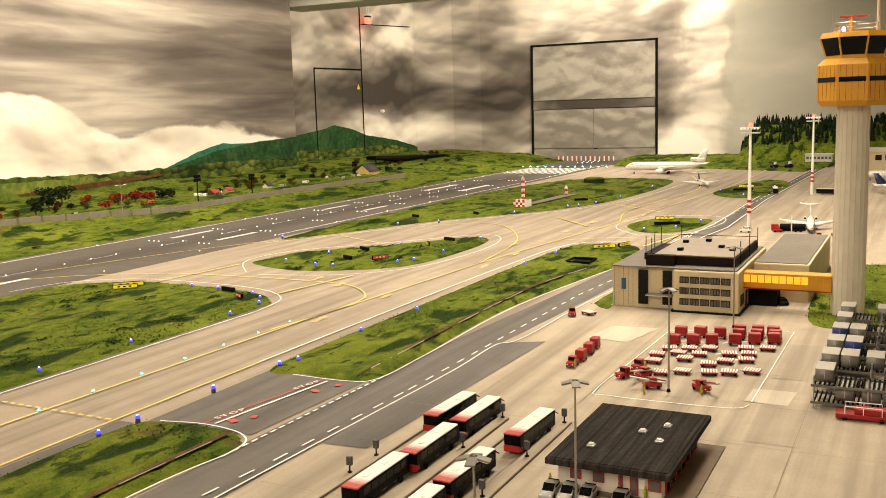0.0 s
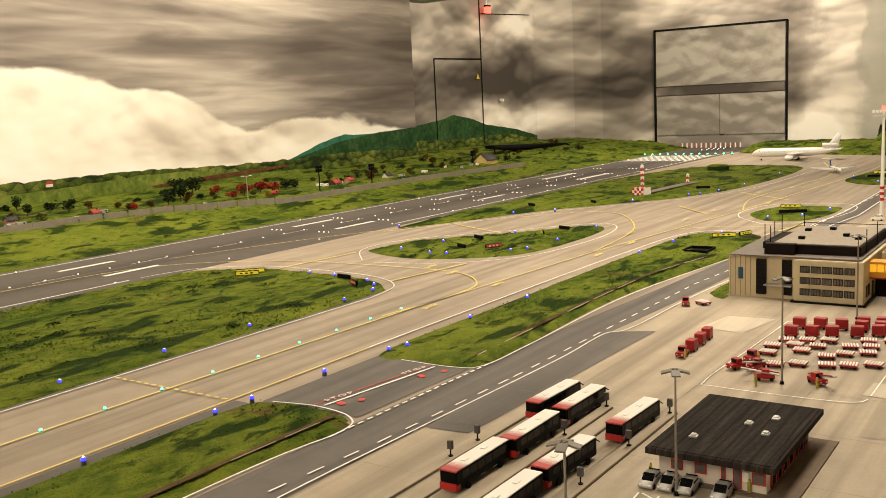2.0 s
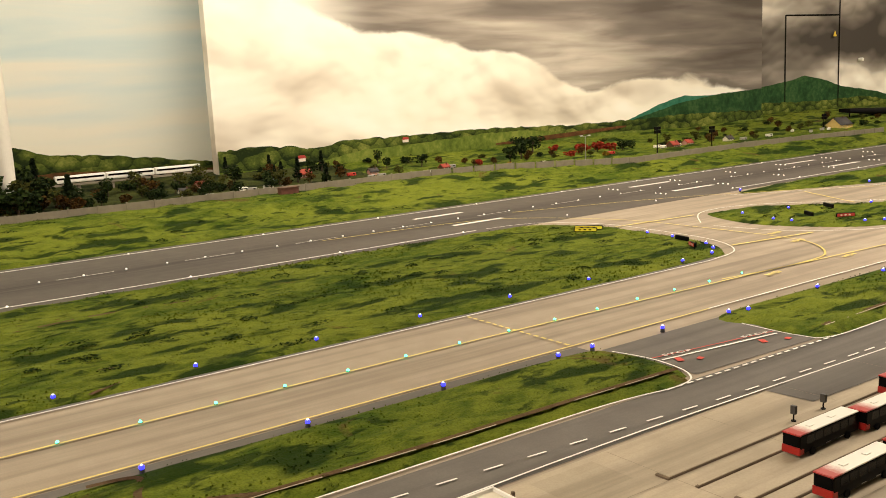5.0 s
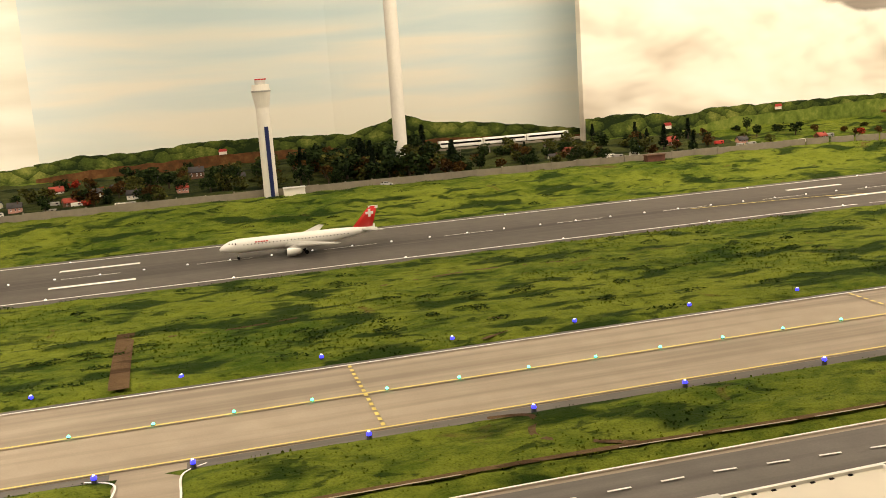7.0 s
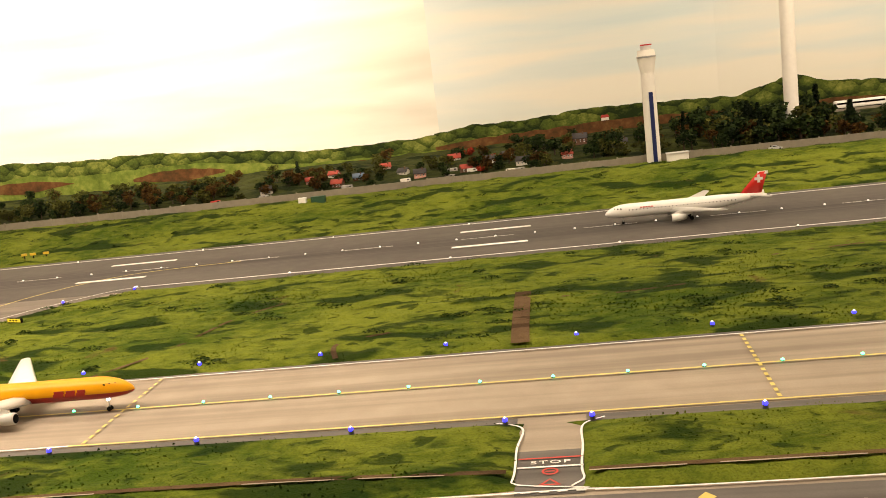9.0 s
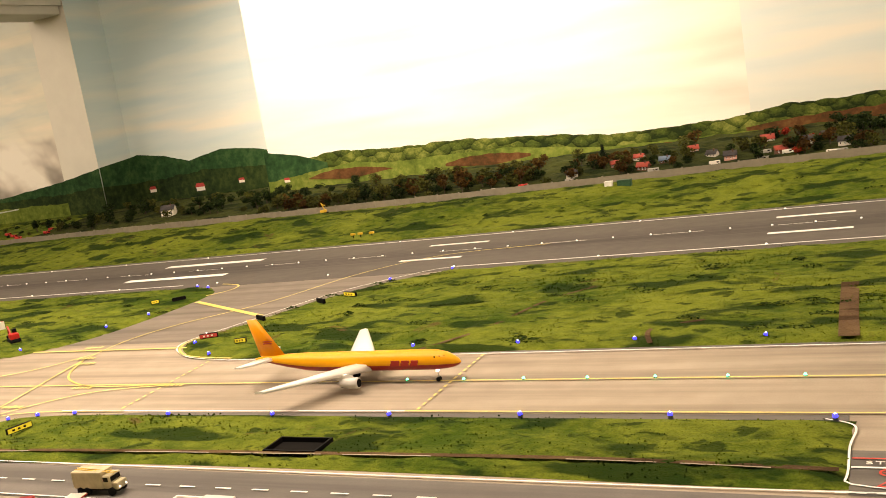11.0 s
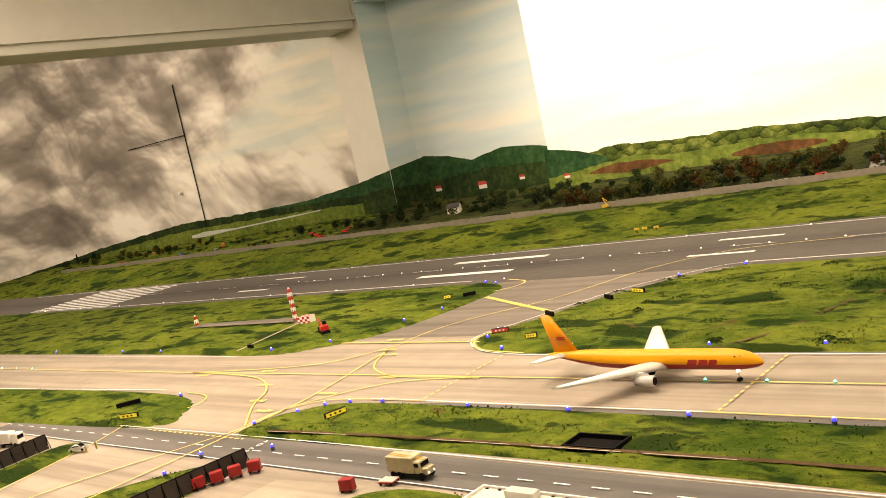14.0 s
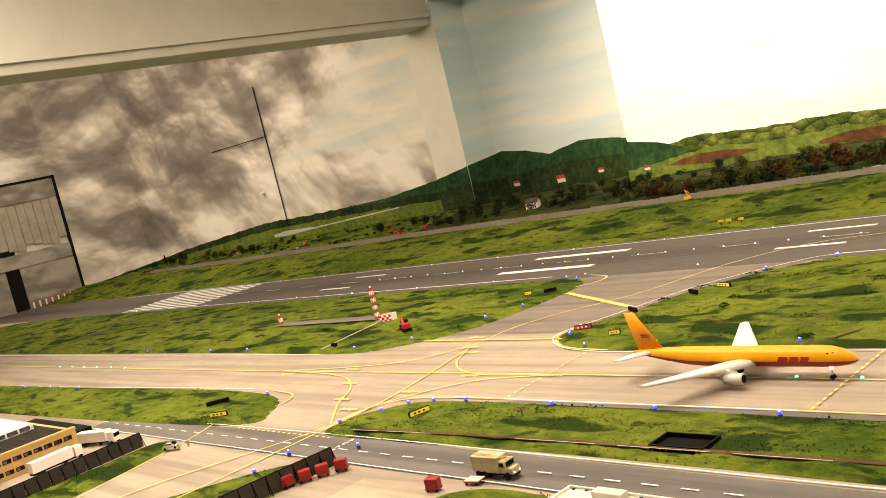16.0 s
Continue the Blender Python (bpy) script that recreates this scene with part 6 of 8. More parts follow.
mural("mural_mountain_cumulus", W_CUM, [(5.8, 0.19), (6.1, 0.245), (6.5, 0.32), (6.97, 0.365), (7.5, 0.385)], MOUNTAIN, "painted dark green mountain", 2, 0.004, 6)
mural("mural_hills_cumulus", W_CUM, [(2.82, 0.24), (3.09, 0.25), (3.4, 0.215), (3.63, 0.242), (4.03, 0.242), (4.45, 0.245), (4.91, 0.235), (5.4, 0.212), (5.97, 0.215), (6.5, 0.22), (7.5, 0.20)], WOODS, "painted wooded hills", 3, 0.010)
mural("mural_fields_cumulus", W_CUM, [(2.82, 0.14), (3.3, 0.13), (3.7, 0.19), (4.1, 0.20), (4.6, 0.22), (5.0, 0.215), (5.3, 0.18), (5.8, 0.15), (6.6, 0.13), (7.5, 0.15)], FIELDS, "painted bright meadows", 4, 0.006, 6)
mural("mural_soil_cumulus", W_CUM, [(4.7, 0.155), (5.0, 0.17), (5.5, 0.185), (5.9, 0.19)], SOIL, "painted rust-red field", 5, 0.002, 6, low=[(4.7, 0.145), (5.0, 0.14), (5.5, 0.155), (5.9, 0.18)])
mural("mural_mountain_east", W_STORM_E, [(7.63, 0.365), (8.14, 0.365), (8.6, 0.42), (8.78, 0.456), (9.0, 0.42), (9.29, 0.338), (9.8, 0.27), (10.19, 0.18)], MOUNTAIN, "painted dark green mountain", 1, 0.004, 6)
mural("mural_hills_east", W_STORM_E, [(7.63, 0.24), (8.3, 0.22), (9.0, 0.20), (9.6, 0.22), (10.19, 0.13)], WOODS, "painted wooded foothills", 2, 0.012, 14)
mural("mural_mountain_recess", W_REC, [(-4.575, 0.455), (-4.555, 0.49), (-4.508, 0.503), (-4.262, 0.468), (-4.026, 0.404), (-3.716, 0.456), (-3.491, 0.436), (-3.256, 0.394), (-2.988, 0.361)], MOUNTAIN, "painted dark green mountain", 1, 0.004, 6)
mural("mural_hills_recess", W_REC, [(-4.575, 0.3), (-4.555, 0.276), (-4.326, 0.276), (-3.898, 0.308), (-2.988, 0.265)], DARK_WOODS, "painted dark woods", 2, 0.014)
mural("mural_mountain_column", W_COL, [(-4.95, 0.395), (-4.7, 0.435), (-4.57, 0.455)], MOUNTAIN, "painted mountain at the column's foot", 1, 0.004, 6)
mural("mural_hills_column", W_COL, [(-4.95, 0.29), (-4.57, 0.30)], DARK_WOODS, "painted dark woods", 2, 0.014)
mural("mural_mountain_west", W_STORM_W, [(-6.3, 0.32), (-5.65, 0.33), (-4.98, 0.395)], MOUNTAIN, "painted mountain slope", 1, 0.004, 6)
mural("mural_hills_west", W_STORM_W, [(-9.8, 0.06), (-9.4, 0.13), (-8.7, 0.215), (-7.41, 0.315), (-6.28, 0.305), (-5.65, 0.29), (-4.98, 0.285)], DARK_WOODS, "painted dark woods", 2, 0.010)
mural("mural_fields_west", W_STORM_W, [(-9.3, 0.09), (-8.7, 0.17), (-7.4, 0.25), (-6.3, 0.25), (-5.0, 0.23)], FIELDS, "painted meadows", 3, 0.008, 7)
mural("mural_river_west", W_STORM_W, [(-7.3, 0.195), (-7.1, 0.215), (-6.6, 0.20), (-5.9, 0.225), (-5.5, 0.235)], plain("painted_river", (0.45, 0.46, 0.38), 0.7), "painted pale river", 4, 0.002, 6, low=[(-7.3, 0.17), (-7.1, 0.165), (-6.6, 0.19), (-5.9, 0.212), (-5.5, 0.228)])

for x, y, z, s in ((-4.410, 5.886, 0.207, 1.0), (-3.959, 5.886, 0.174, 1.3), (-3.577, 5.886, 0.196, 0.8), (-2.9, 5.475, 0.19, 0.7), (4.0, 5.27, 0.215, 0.7), (3.3, 5.27, 0.16, 0.8), (0.9, 5.74, 0.20, 0.7)):
    ob = thing("painted_house", "white house with red roof painted on the backdrop", "mural", m=pose(x, y, z))
    part("painted_wall", boxed(-0.03 * s, 0.03 * s, -0.002, 0.0, 0, 0.022 * s), plain("mural_white", (0.66, 0.6, 0.5), 0.85), ob)
    bm = bmesh.new()
    bm.faces.new([bm.verts.new((a * s, -0.003, b * s)) for a, b in ((-0.036, 0.022), (0.036, 0.022), (0.026, 0.044), (-0.026, 0.044))])
    part("painted_roof", bm, plain("mural_red", (0.36, 0.04, 0.03), 0.85), ob)

# painted cloud doors and hatches
FRAME = plain("dark_gap", (0.010, 0.009, 0.008), 0.9, spec=0.05)
PANEL = cloud_material("storm_panel_paint", (0.20, 0.18, 0.15), (0.28, 0.255, 0.215), (0.38, 0.35, 0.295), 11.3, scale=1.9)
hatch = thing("runway_hatch_east", "cloud-painted hatch boards at the runway's end", "hatch")
part("upper_board", boxed(10.575, 10.597, 3.05, 4.37, 0.64, 1.205, 0.003), PANEL, hatch)
part("cross_board", boxed(10.570, 10.597, 3.05, 4.37, 0.545, 0.632, 0.003), STORM, hatch, "pale cloud-painted cross board")
for y0, y1 in ((3.05, 3.695), (3.70, 4.37)):
    part("lower_board", boxed(10.578, 10.597, y0, y1, 0.13, 0.54, 0.003), PANEL, hatch)
part("foot_board", boxed(10.582, 10.597, 3.05, 4.37, 0.0, 0.12, 0.003), PANEL, hatch)
part("dark_slot", boxed(10.584, 10.598, 3.66, 3.70, 0.0, 0.13), FRAME, hatch)
for y in (3.035, 4.385):
    part("frame_edge", boxed(10.574, 10.598, y - 0.009, y + 0.009, 0.0, 1.225), FRAME, hatch)
part("frame_top", boxed(10.574, 10.598, 3.03, 4.39, 1.21, 1.228), FRAME, hatch)
RED_WHITE = plain("red_barrier", (0.28, 0.09, 0.06), 0.6)
for i in range(26):
    y = 3.45 + i * 0.025
    tagged(new("barrier_slat", mesh_of("barrier_slat", boxed(10.48, 10.484, y, y + 0.012, 0.0, 0.05), RED_WHITE if i % 2 else BUS_WHITE)), "red and white barrier slat at the runway end", "barrier", "runway end barrier")
hatch = thing("runway_hatch_west", "cloud-painted hatch with a strip curtain", "hatch")
part("upper_board", boxed(-9.897, -9.875, 3.2, 4.50, 1.13, 1.33, 0.003), PANEL, hatch)
for k in range(14):
    part("curtain_strip", boxed(-9.897, -9.878 + 0.004 * (k % 2), 3.205 + k * 0.0925, 3.293 + k * 0.0925, 0.62 + 0.02 * ((k * 3) % 4), 1.12), plain("grey_curtain", (0.36, 0.32, 0.26), 0.7, vary=0.25, scale=12), hatch)
part("cross_board", boxed(-9.897, -9.872, 3.2, 4.50, 0.45, 0.60, 0.003), PANEL, hatch)
part("lower_board", boxed(-9.897, -9.876, 3.9, 4.50, 0.0, 0.44, 0.003), PANEL, hatch)
part("lower_board", boxed(-9.897, -9.876, 3.2, 3.75, 0.0, 0.44, 0.003), PANEL, hatch)
part("dark_slot", boxed(-9.898, -9.88, 3.75, 3.9, 0.0, 0.70), FRAME, hatch, "dark slot for the aircraft carrier")
part("frame_edge", boxed(-9.898, -9.868, 4.50, 4.53, 0.0, 1.36), FRAME, hatch)
part("frame_top", boxed(-9.898, -9.868, 3.2, 4.53, 1.335, 1.36), FRAME, hatch)
for i in range(18):
    y = 3.9 + i * 0.034
    tagged(new("barrier_slat", mesh_of("barrier_slat", boxed(-9.78, -9.776, y, y + 0.016, 0.0, 0.07), RED_WHITE if i % 2 else BUS_WHITE)), "red and white barrier slat at the runway end", "barrier", "runway end barrier")


def wall_gap(name, pts, label):
    ob = thing(name, label, "door")
    for k, (a, b, r) in enumerate(pts):
        part("door_gap", rod(a, b, r, n=4), FRAME, ob, "dark joint")
    return ob


d = wall_gap("service_door_east", [((8.52, 5.785, 0.12), (8.52, 5.785, 1.0), 0.008), ((8.52, 5.785, 1.0), (9.24, 5.70, 1.0), 0.007), ((9.24, 5.70, 0.15), (9.24, 5.70, 1.62), 0.006), ((9.26, 5.70, 1.45), (10.1, 5.60, 1.47), 0.004)], "painted service door in the stormy sky")
part("warning_sign", prism(0, 0.035, 0.002, 0.035, 3), plain("warning_yellow", (0.6, 0.42, 0.03)), d, "yellow warning triangle", m=pose(9.15, 5.69, 0.82, 90, 30, 0))
part("door_knob", rod((9.52, 5.66, 0.58), (9.52, 5.62, 0.58), 0.016, n=10), BUS_WHITE, d)
d = wall_gap("service_door_west", [((-7.05, 5.47, 0.25), (-7.05, 5.47, 1.62), 0.006), ((-7.9, 5.365, 1.14), (-7.05, 5.47, 1.14), 0.004)], "painted service door in the stormy sky")
part("door_knob", rod((-7.3, 5.46, 0.62), (-7.3, 5.42, 0.62), 0.016, n=10), BUS_WHITE, d)
lamp = thing("warning_lamp", "red warning lamp hung from two rods", "lamp", m=pose(9.27, 5.62, 1.45))
part("lamp_body", boxed(-0.03, 0.03, -0.02, 0.02, 0, 0.06, 0.004), RED_GLOW, lamp, "glowing red lamp")
part("cap", boxed(-0.032, 0.032, -0.022, 0.022, 0.0605, 0.078), BLACK, lamp)
for x in (-0.015, 0.015):
    part("hanger", rod((x, 0, 0.078), (x, 0, 1.05), 0.004, n=6), STEEL, lamp)

# ---- fence on the embankment ----
FENCE = plain("weathered_concrete_fence", (0.22, 0.19, 0.14), 0.85, vary=0.2, scale=40, bump=0.3)
fence = tagged(new("fence"), "grey concrete panel fence along the embankment", "fence", kind="structure")
pan = mesh_of("fence_panel", boxed(-0.058, 0.058, -0.002, 0.002, -0.012, 0.027, 0.0006), FENCE)
pst = mesh_of("fence_post", boxed(-0.003, 0.003, -0.0035, 0.0035, -0.012, 0.031), FENCE)
for i in range(134):
    x = -8.6 + i * 0.121
    y = FENCE_Y(x)
    a = math.degrees(math.atan2(FENCE_Y(x + 0.06) - FENCE_Y(x - 0.06), 0.12))
    z = bank_rise(x, y) + 0.009
    for nm, me, dx in (("fence_panel", pan, 0), ("fence_post", pst, -0.0605)):
        ob = new(nm, me)
        ob.parent = fence
        ob.matrix_basis = pose(x + dx, y, z + 0.004 * noise.noise((i * 0.7, 0, 0)), 0, noise.noise((i * 1.3, 2, 0)) * 1.5, a)

# ---- trees, hedges and houses behind the fence ----


def leaf_material(name, dark, light):
    m = Nodes(name, 0.9, 0, 0.1)
    g = m.add("ShaderNodeNewGeometry")
    o = m.add("ShaderNodeObjectInfo")
    base = m.ramp(g.outputs["Random Per Island"], [(0.0, dark), (1.0, light)])
    base = m.mix(m.math("MULTIPLY", o.outputs["Random"], 0.45), base, [c * 0.4 for c in dark])
    m.colour(base)
    return m.mat


LEAF_DARK = leaf_material("dark_green_foliage", (0.006, 0.013, 0.004), (0.032, 0.05, 0.011))
LEAF_OLIVE = leaf_material("olive_foliage", (0.025, 0.03, 0.006), (0.10, 0.10, 0.02))
LEAF_AUTUMN = leaf_material("autumn_foliage", (0.030, 0.014, 0.004), (0.11, 0.060, 0.012))
LEAF_RED = leaf_material("red_foliage", (0.16, 0.015, 0.008), (0.42, 0.05, 0.025))
LEAF_GOLD = leaf_material("golden_foliage", (0.16, 0.09, 0.008), (0.36, 0.22, 0.03))
LEAF_CONIFER = leaf_material("conifer_foliage", (0.004, 0.009, 0.004), (0.018, 0.03, 0.010))
BARK = plain("bark", (0.06, 0.04, 0.025), 0.9)


def tree(rng, leaf, h, spread, conifer=False, name="tree", label="model tree with dark green foliage"):
    ob = thing(name, label, "tree" if name != "bush" else "bush")
    bm = rod((0, 0, -0.01), (0.002, 0.001, h * 0.55), 0.0035 * h / 0.09, 0.0012, 6)
    for k in range(4):
        a, z = rng.uniform(0, 6.28), h * rng.uniform(0.25, 0.45)
        cyl(bm, (0, 0, z), (math.cos(a) * spread * 0.6, math.sin(a) * spread * 0.6, z + h * 0.22), 0.0014, 0.0005, 5)
    part("trunk", bm, BARK, ob)
    bm = bmesh.new()
    blobs = [(rng.uniform(-0.5, 0.5) * spread, rng.uniform(-0.5, 0.5) * spread, h * rng.uniform(0.35, 0.82), spread * rng.uniform(0.38, 0.62)) for _ in range(7)]
    for _ in range(230):
        if conifer:
            t = rng.random() ** 0.7
            a, rad = rng.uniform(0, 6.28), spread * (1 - t) * (0.35 + 0.65 * rng.random()) * (0.75 + 0.25 * math.sin(t * 30))
            c = Vector((math.cos(a) * rad, math.sin(a) * rad, h * (0.08 + 0.92 * t)))
        else:
            x, y, z, r = blobs[rng.randrange(7)]
            v = Vector((rng.gauss(0, 1), rng.gauss(0, 1), rng.gauss(0, 0.85))).normalized() * r * rng.uniform(0.6, 1.05)
            c = Vector((x, y, z)) + v
        s = rng.uniform(0.0035, 0.0075) * (0.7 + h * 4)
        u = Vector((rng.gauss(0, 1), rng.gauss(0, 1), rng.gauss(0, 1))).normalized()
        w = u.orthogonal().normalized()
        q = u.cross(w)
        bm.faces.new([bm.verts.new(c + w * s), bm.verts.new(c + q * s * 0.8), bm.verts.new(c - w * s * 0.9), bm.verts.new(c - q * s * 0.7 + u * s * 0.4)])
    part("crown", bm, leaf, ob)
    return ob


rng = random.Random(11)
kinds = {}
for key, leaf, h, sp_, con, nm, label in (
    ("dark", LEAF_DARK, 0.105, 0.038, False, "tree", "dark green broadleaved model tree"), ("dark_b", LEAF_DARK, 0.075, 0.034, False, "tree", "dark green broadleaved model tree"),
    ("olive", LEAF_OLIVE, 0.085, 0.034, False, "tree", "olive green broadleaved model tree"), ("autumn", LEAF_AUTUMN, 0.085, 0.032, False, "tree", "rust-brown autumn model tree"),
    ("conifer", LEAF_CONIFER, 0.12, 0.026, True, "conifer", "dark slender model conifer"), ("red", LEAF_RED, 0.05, 0.03, False, "bush", "bright red flowering bush"),
    ("gold", LEAF_GOLD, 0.035, 0.022, False, "bush", "low golden yellow bush"), ("shrub", LEAF_OLIVE, 0.04, 0.028, False, "bush", "low olive green shrub"), ("hedge", LEAF_DARK, 0.035, 0.03, False, "bush", "low dark green shrub")):
    kinds[key] = [tree(rng, leaf, h, sp_, con, nm, label) for _ in range(2)]
used = set()


far_trees = []


def plant(key, x, y, scale=1.0):
    ob = kinds[key][rng.randrange(2)]
    m = pose(x, y, bank_rise(x, y) + 0.004, 0, 0, rng.uniform(0, 360)) @ Matrix.Diagonal((scale * rng.uniform(1.1, 1.5), scale * rng.uniform(1.1, 1.5), scale, 1))
    if y > 5.03 and key in ("dark", "dark_b", "olive", "autumn"):
        far_trees.append((ob, m))
        return
    if ob.name not in used:
        used.add(ob.name)
        ob.matrix_basis = m
        return
    new_one = copy_thing(ob, pose(0, 0, 0))
    new_one.matrix_basis = m


def grove(n, x0, x1, y0, y1, keys, s0=0.8, s1=1.2):
    for _ in range(n):
        x = rng.uniform(x0, x1)
        lo = max(y0, FENCE_Y(x) + 0.05)
        plant(rng.choice(keys), x, rng.uniform(lo, max(lo + 0.02, y1)), rng.uniform(s0, s1))


grove(80, 1.2, 1.95, 4.68, 5.3, ("dark", "dark", "dark", "dark_b", "conifer", "autumn", "olive"), 0.9, 1.6)
grove(45, 1.9, 2.75, 4.68, 5.1, ("dark_b", "dark_b", "autumn", "olive", "hedge", "dark"), 0.55, 0.9)
grove(10, 1.4, 2.0, 4.66, 4.8, ("gold", "autumn", "hedge"), 0.8, 1.2)
grove(42, 0.25, 1.2, 4.8, 5.4, ("dark_b", "olive", "autumn", "shrub", "dark"), 0.6, 1.1)
grove(10, -0.2, 0.4, 4.8, 5.3, ("shrub", "hedge", "red", "autumn"), 0.6, 0.9)
grove(80, -2.9, -0.2, 4.72, 5.35, ("shrub", "hedge", "olive", "autumn", "hedge", "dark_b"), 0.6, 1.0)
grove(70, -1.2, 1.1, 4.72, 5.3, ("dark", "dark_b", "olive", "autumn", "hedge"), 0.6, 1.0)
grove(5, -0.9, -0.55, 4.9, 5.1, ("conifer", "autumn"), 0.7, 0.95)
grove(85, -2.6, -1.0, 4.72, 5.1, ("dark_b", "olive", "shrub", "autumn"), 0.7, 1.15)
grove(80, -4.4, -2.6, 4.9, 5.4, ("dark", "dark_b", "olive", "hedge"), 0.6, 1.0)
grove(48, 2.3, 3.9, 4.72, 5.2, ("dark_b", "hedge", "autumn", "shrub", "conifer", "olive", "dark"), 0.6, 1.1)
grove(16, 3.9, 5.0, 4.55, 5.0, ("hedge", "gold", "shrub", "autumn"), 0.5, 0.8)
for x, y, k, s in ((4.35, 4.72, "dark", 1.15), (4.5, 4.8, "dark", 1.1), (4.62, 4.95, "dark", 1.3), (4.72, 4.95, "dark", 1.25), (4.85, 4.9, "red", 1.0), (4.95, 4.75, "red", 1.3), (5.05, 4.72, "red", 1.4), (5.15, 4.72, "red", 1.2), (5.25, 4.7, "dark_b", 1.0), (4.1, 4.7, "red", 0.9), (4.75, 4.65, "red", 0.9), (5.35, 4.72, "dark_b", 0.9), (4.9, 4.5, "gold", 0.9), (4.2, 4.55, "gold", 0.8)):
    plant(k, x, y, s)
grove(70, 5.3, 9.6, 4.5, 5.1, ("shrub", "hedge", "autumn", "olive", "hedge"), 0.5, 0.9)
grove(30, -8.6, -6.6, 4.9, 5.25, ("dark_b", "olive", "hedge", "autumn", "shrub"), 0.6, 1.05)
grove(8, -8.9, -8.2, 4.85, 5.1, ("dark", "conifer"), 0.7, 1.0)
grove(30, -6.6, -4.4, 4.85, 5.3, ("shrub", "hedge", "hedge", "olive"), 0.4, 0.7)


def far_wood():
    """The uncounted trees at the back, joined into one wood."""
    bm, paints = bmesh.new(), []
    for ob, m in far_trees:
        for piece in ob.children:
            data = piece.data.copy()
            data.transform(m @ piece.matrix_basis)
            paint = data.materials[0]
            if paint not in paints:
                paints.append(paint)
            data.polygons.foreach_set("material_index", [paints.index(paint)] * len(data.polygons))
            bm.from_mesh(data)
            bpy.data.meshes.remove(data)
    data = bpy.data.meshes.new("far_wood")
    bm.to_mesh(data)
    bm.free()
    for paint in paints:
        data.materials.append(paint)
    return tagged(new("far_wood", data), "dense dark model wood below the painted hills", "wood", kind="stuff")


far_wood()
for x, y in ((-5.05, 4.95), (-5.1, 4.98), (-4.55, 4.98), (-4.45, 5.0), (-4.7, 5.0)):
    plant("dark", x, y, 0.85)

PLASTER_W = plain("white_house_plaster", (0.68, 0.62, 0.52), 0.8)
PLASTER_P = plain("pink_house_plaster", (0.5, 0.26, 0.2), 0.8)
TIMBER = plain("brown_timber", (0.11, 0.055, 0.03), 0.8, vary=0.3)
ROOF_RED = plain("red_tile_roof", (0.30, 0.05, 0.03), 0.8, vary=0.25, scale=200)
ROOF_DARK = plain("dark_slate_roof", (0.04, 0.035, 0.035), 0.7, vary=0.25, scale=200)
ROOF_BLUE = plain("blue_sheet_roof", (0.10, 0.14, 0.2), 0.6)


def house(x, y, wall_mat, roof_mat, w=0.05, d=0.035, h=0.022, turn=0, label=""):
    ob = thing("house", label or "small model house with gabled roof", "house", m=pose(x, y, bank_rise(x, y) + 0.004, 0, 0, turn))
    part("wall", boxed(-w / 2, w / 2, -d / 2, d / 2, -0.012, h), wall_mat, ob)
    e, top = 0.004, h + d * 0.42
    sec = [(-d / 2 - e, h - 0.003), (0, top), (d / 2 + e, h - 0.003), (d / 2 + e, h - 0.0055), (0, top - 0.003), (-d / 2 - e, h - 0.0055)]
    part("roof", loft(bmesh.new(), [[(s * (w / 2 + e), a, b) for a, b in sec] for s in (-1, 1)]), roof_mat, ob)
    sec = [(-d / 2, h), (0, top - 0.004), (d / 2, h)]
    part("gable", loft(bmesh.new(), [[(s * w / 2 * 0.995, a, b) for a, b in sec] for s in (-1, 1)]), wall_mat, ob)
    part("chimney", boxed(w * 0.2, w * 0.2 + 0.005, -0.008, -0.003, h, top + 0.006), TIMBER, ob)
    for k in (-0.3, 0.05, 0.32):
        win = part("window", boxed(k * w - 0.003, k * w + 0.003, -d / 2 - 0.0012, -d / 2 + 0.0005, h * 0.35, h * 0.75), BUS_WHITE, ob)
        part("pane", boxed(k * w - 0.002, k * w + 0.002, -d / 2 - 0.0018, -d / 2 - 0.0013, h * 0.42, h * 0.68), DARK_GLASS, win)
    return ob


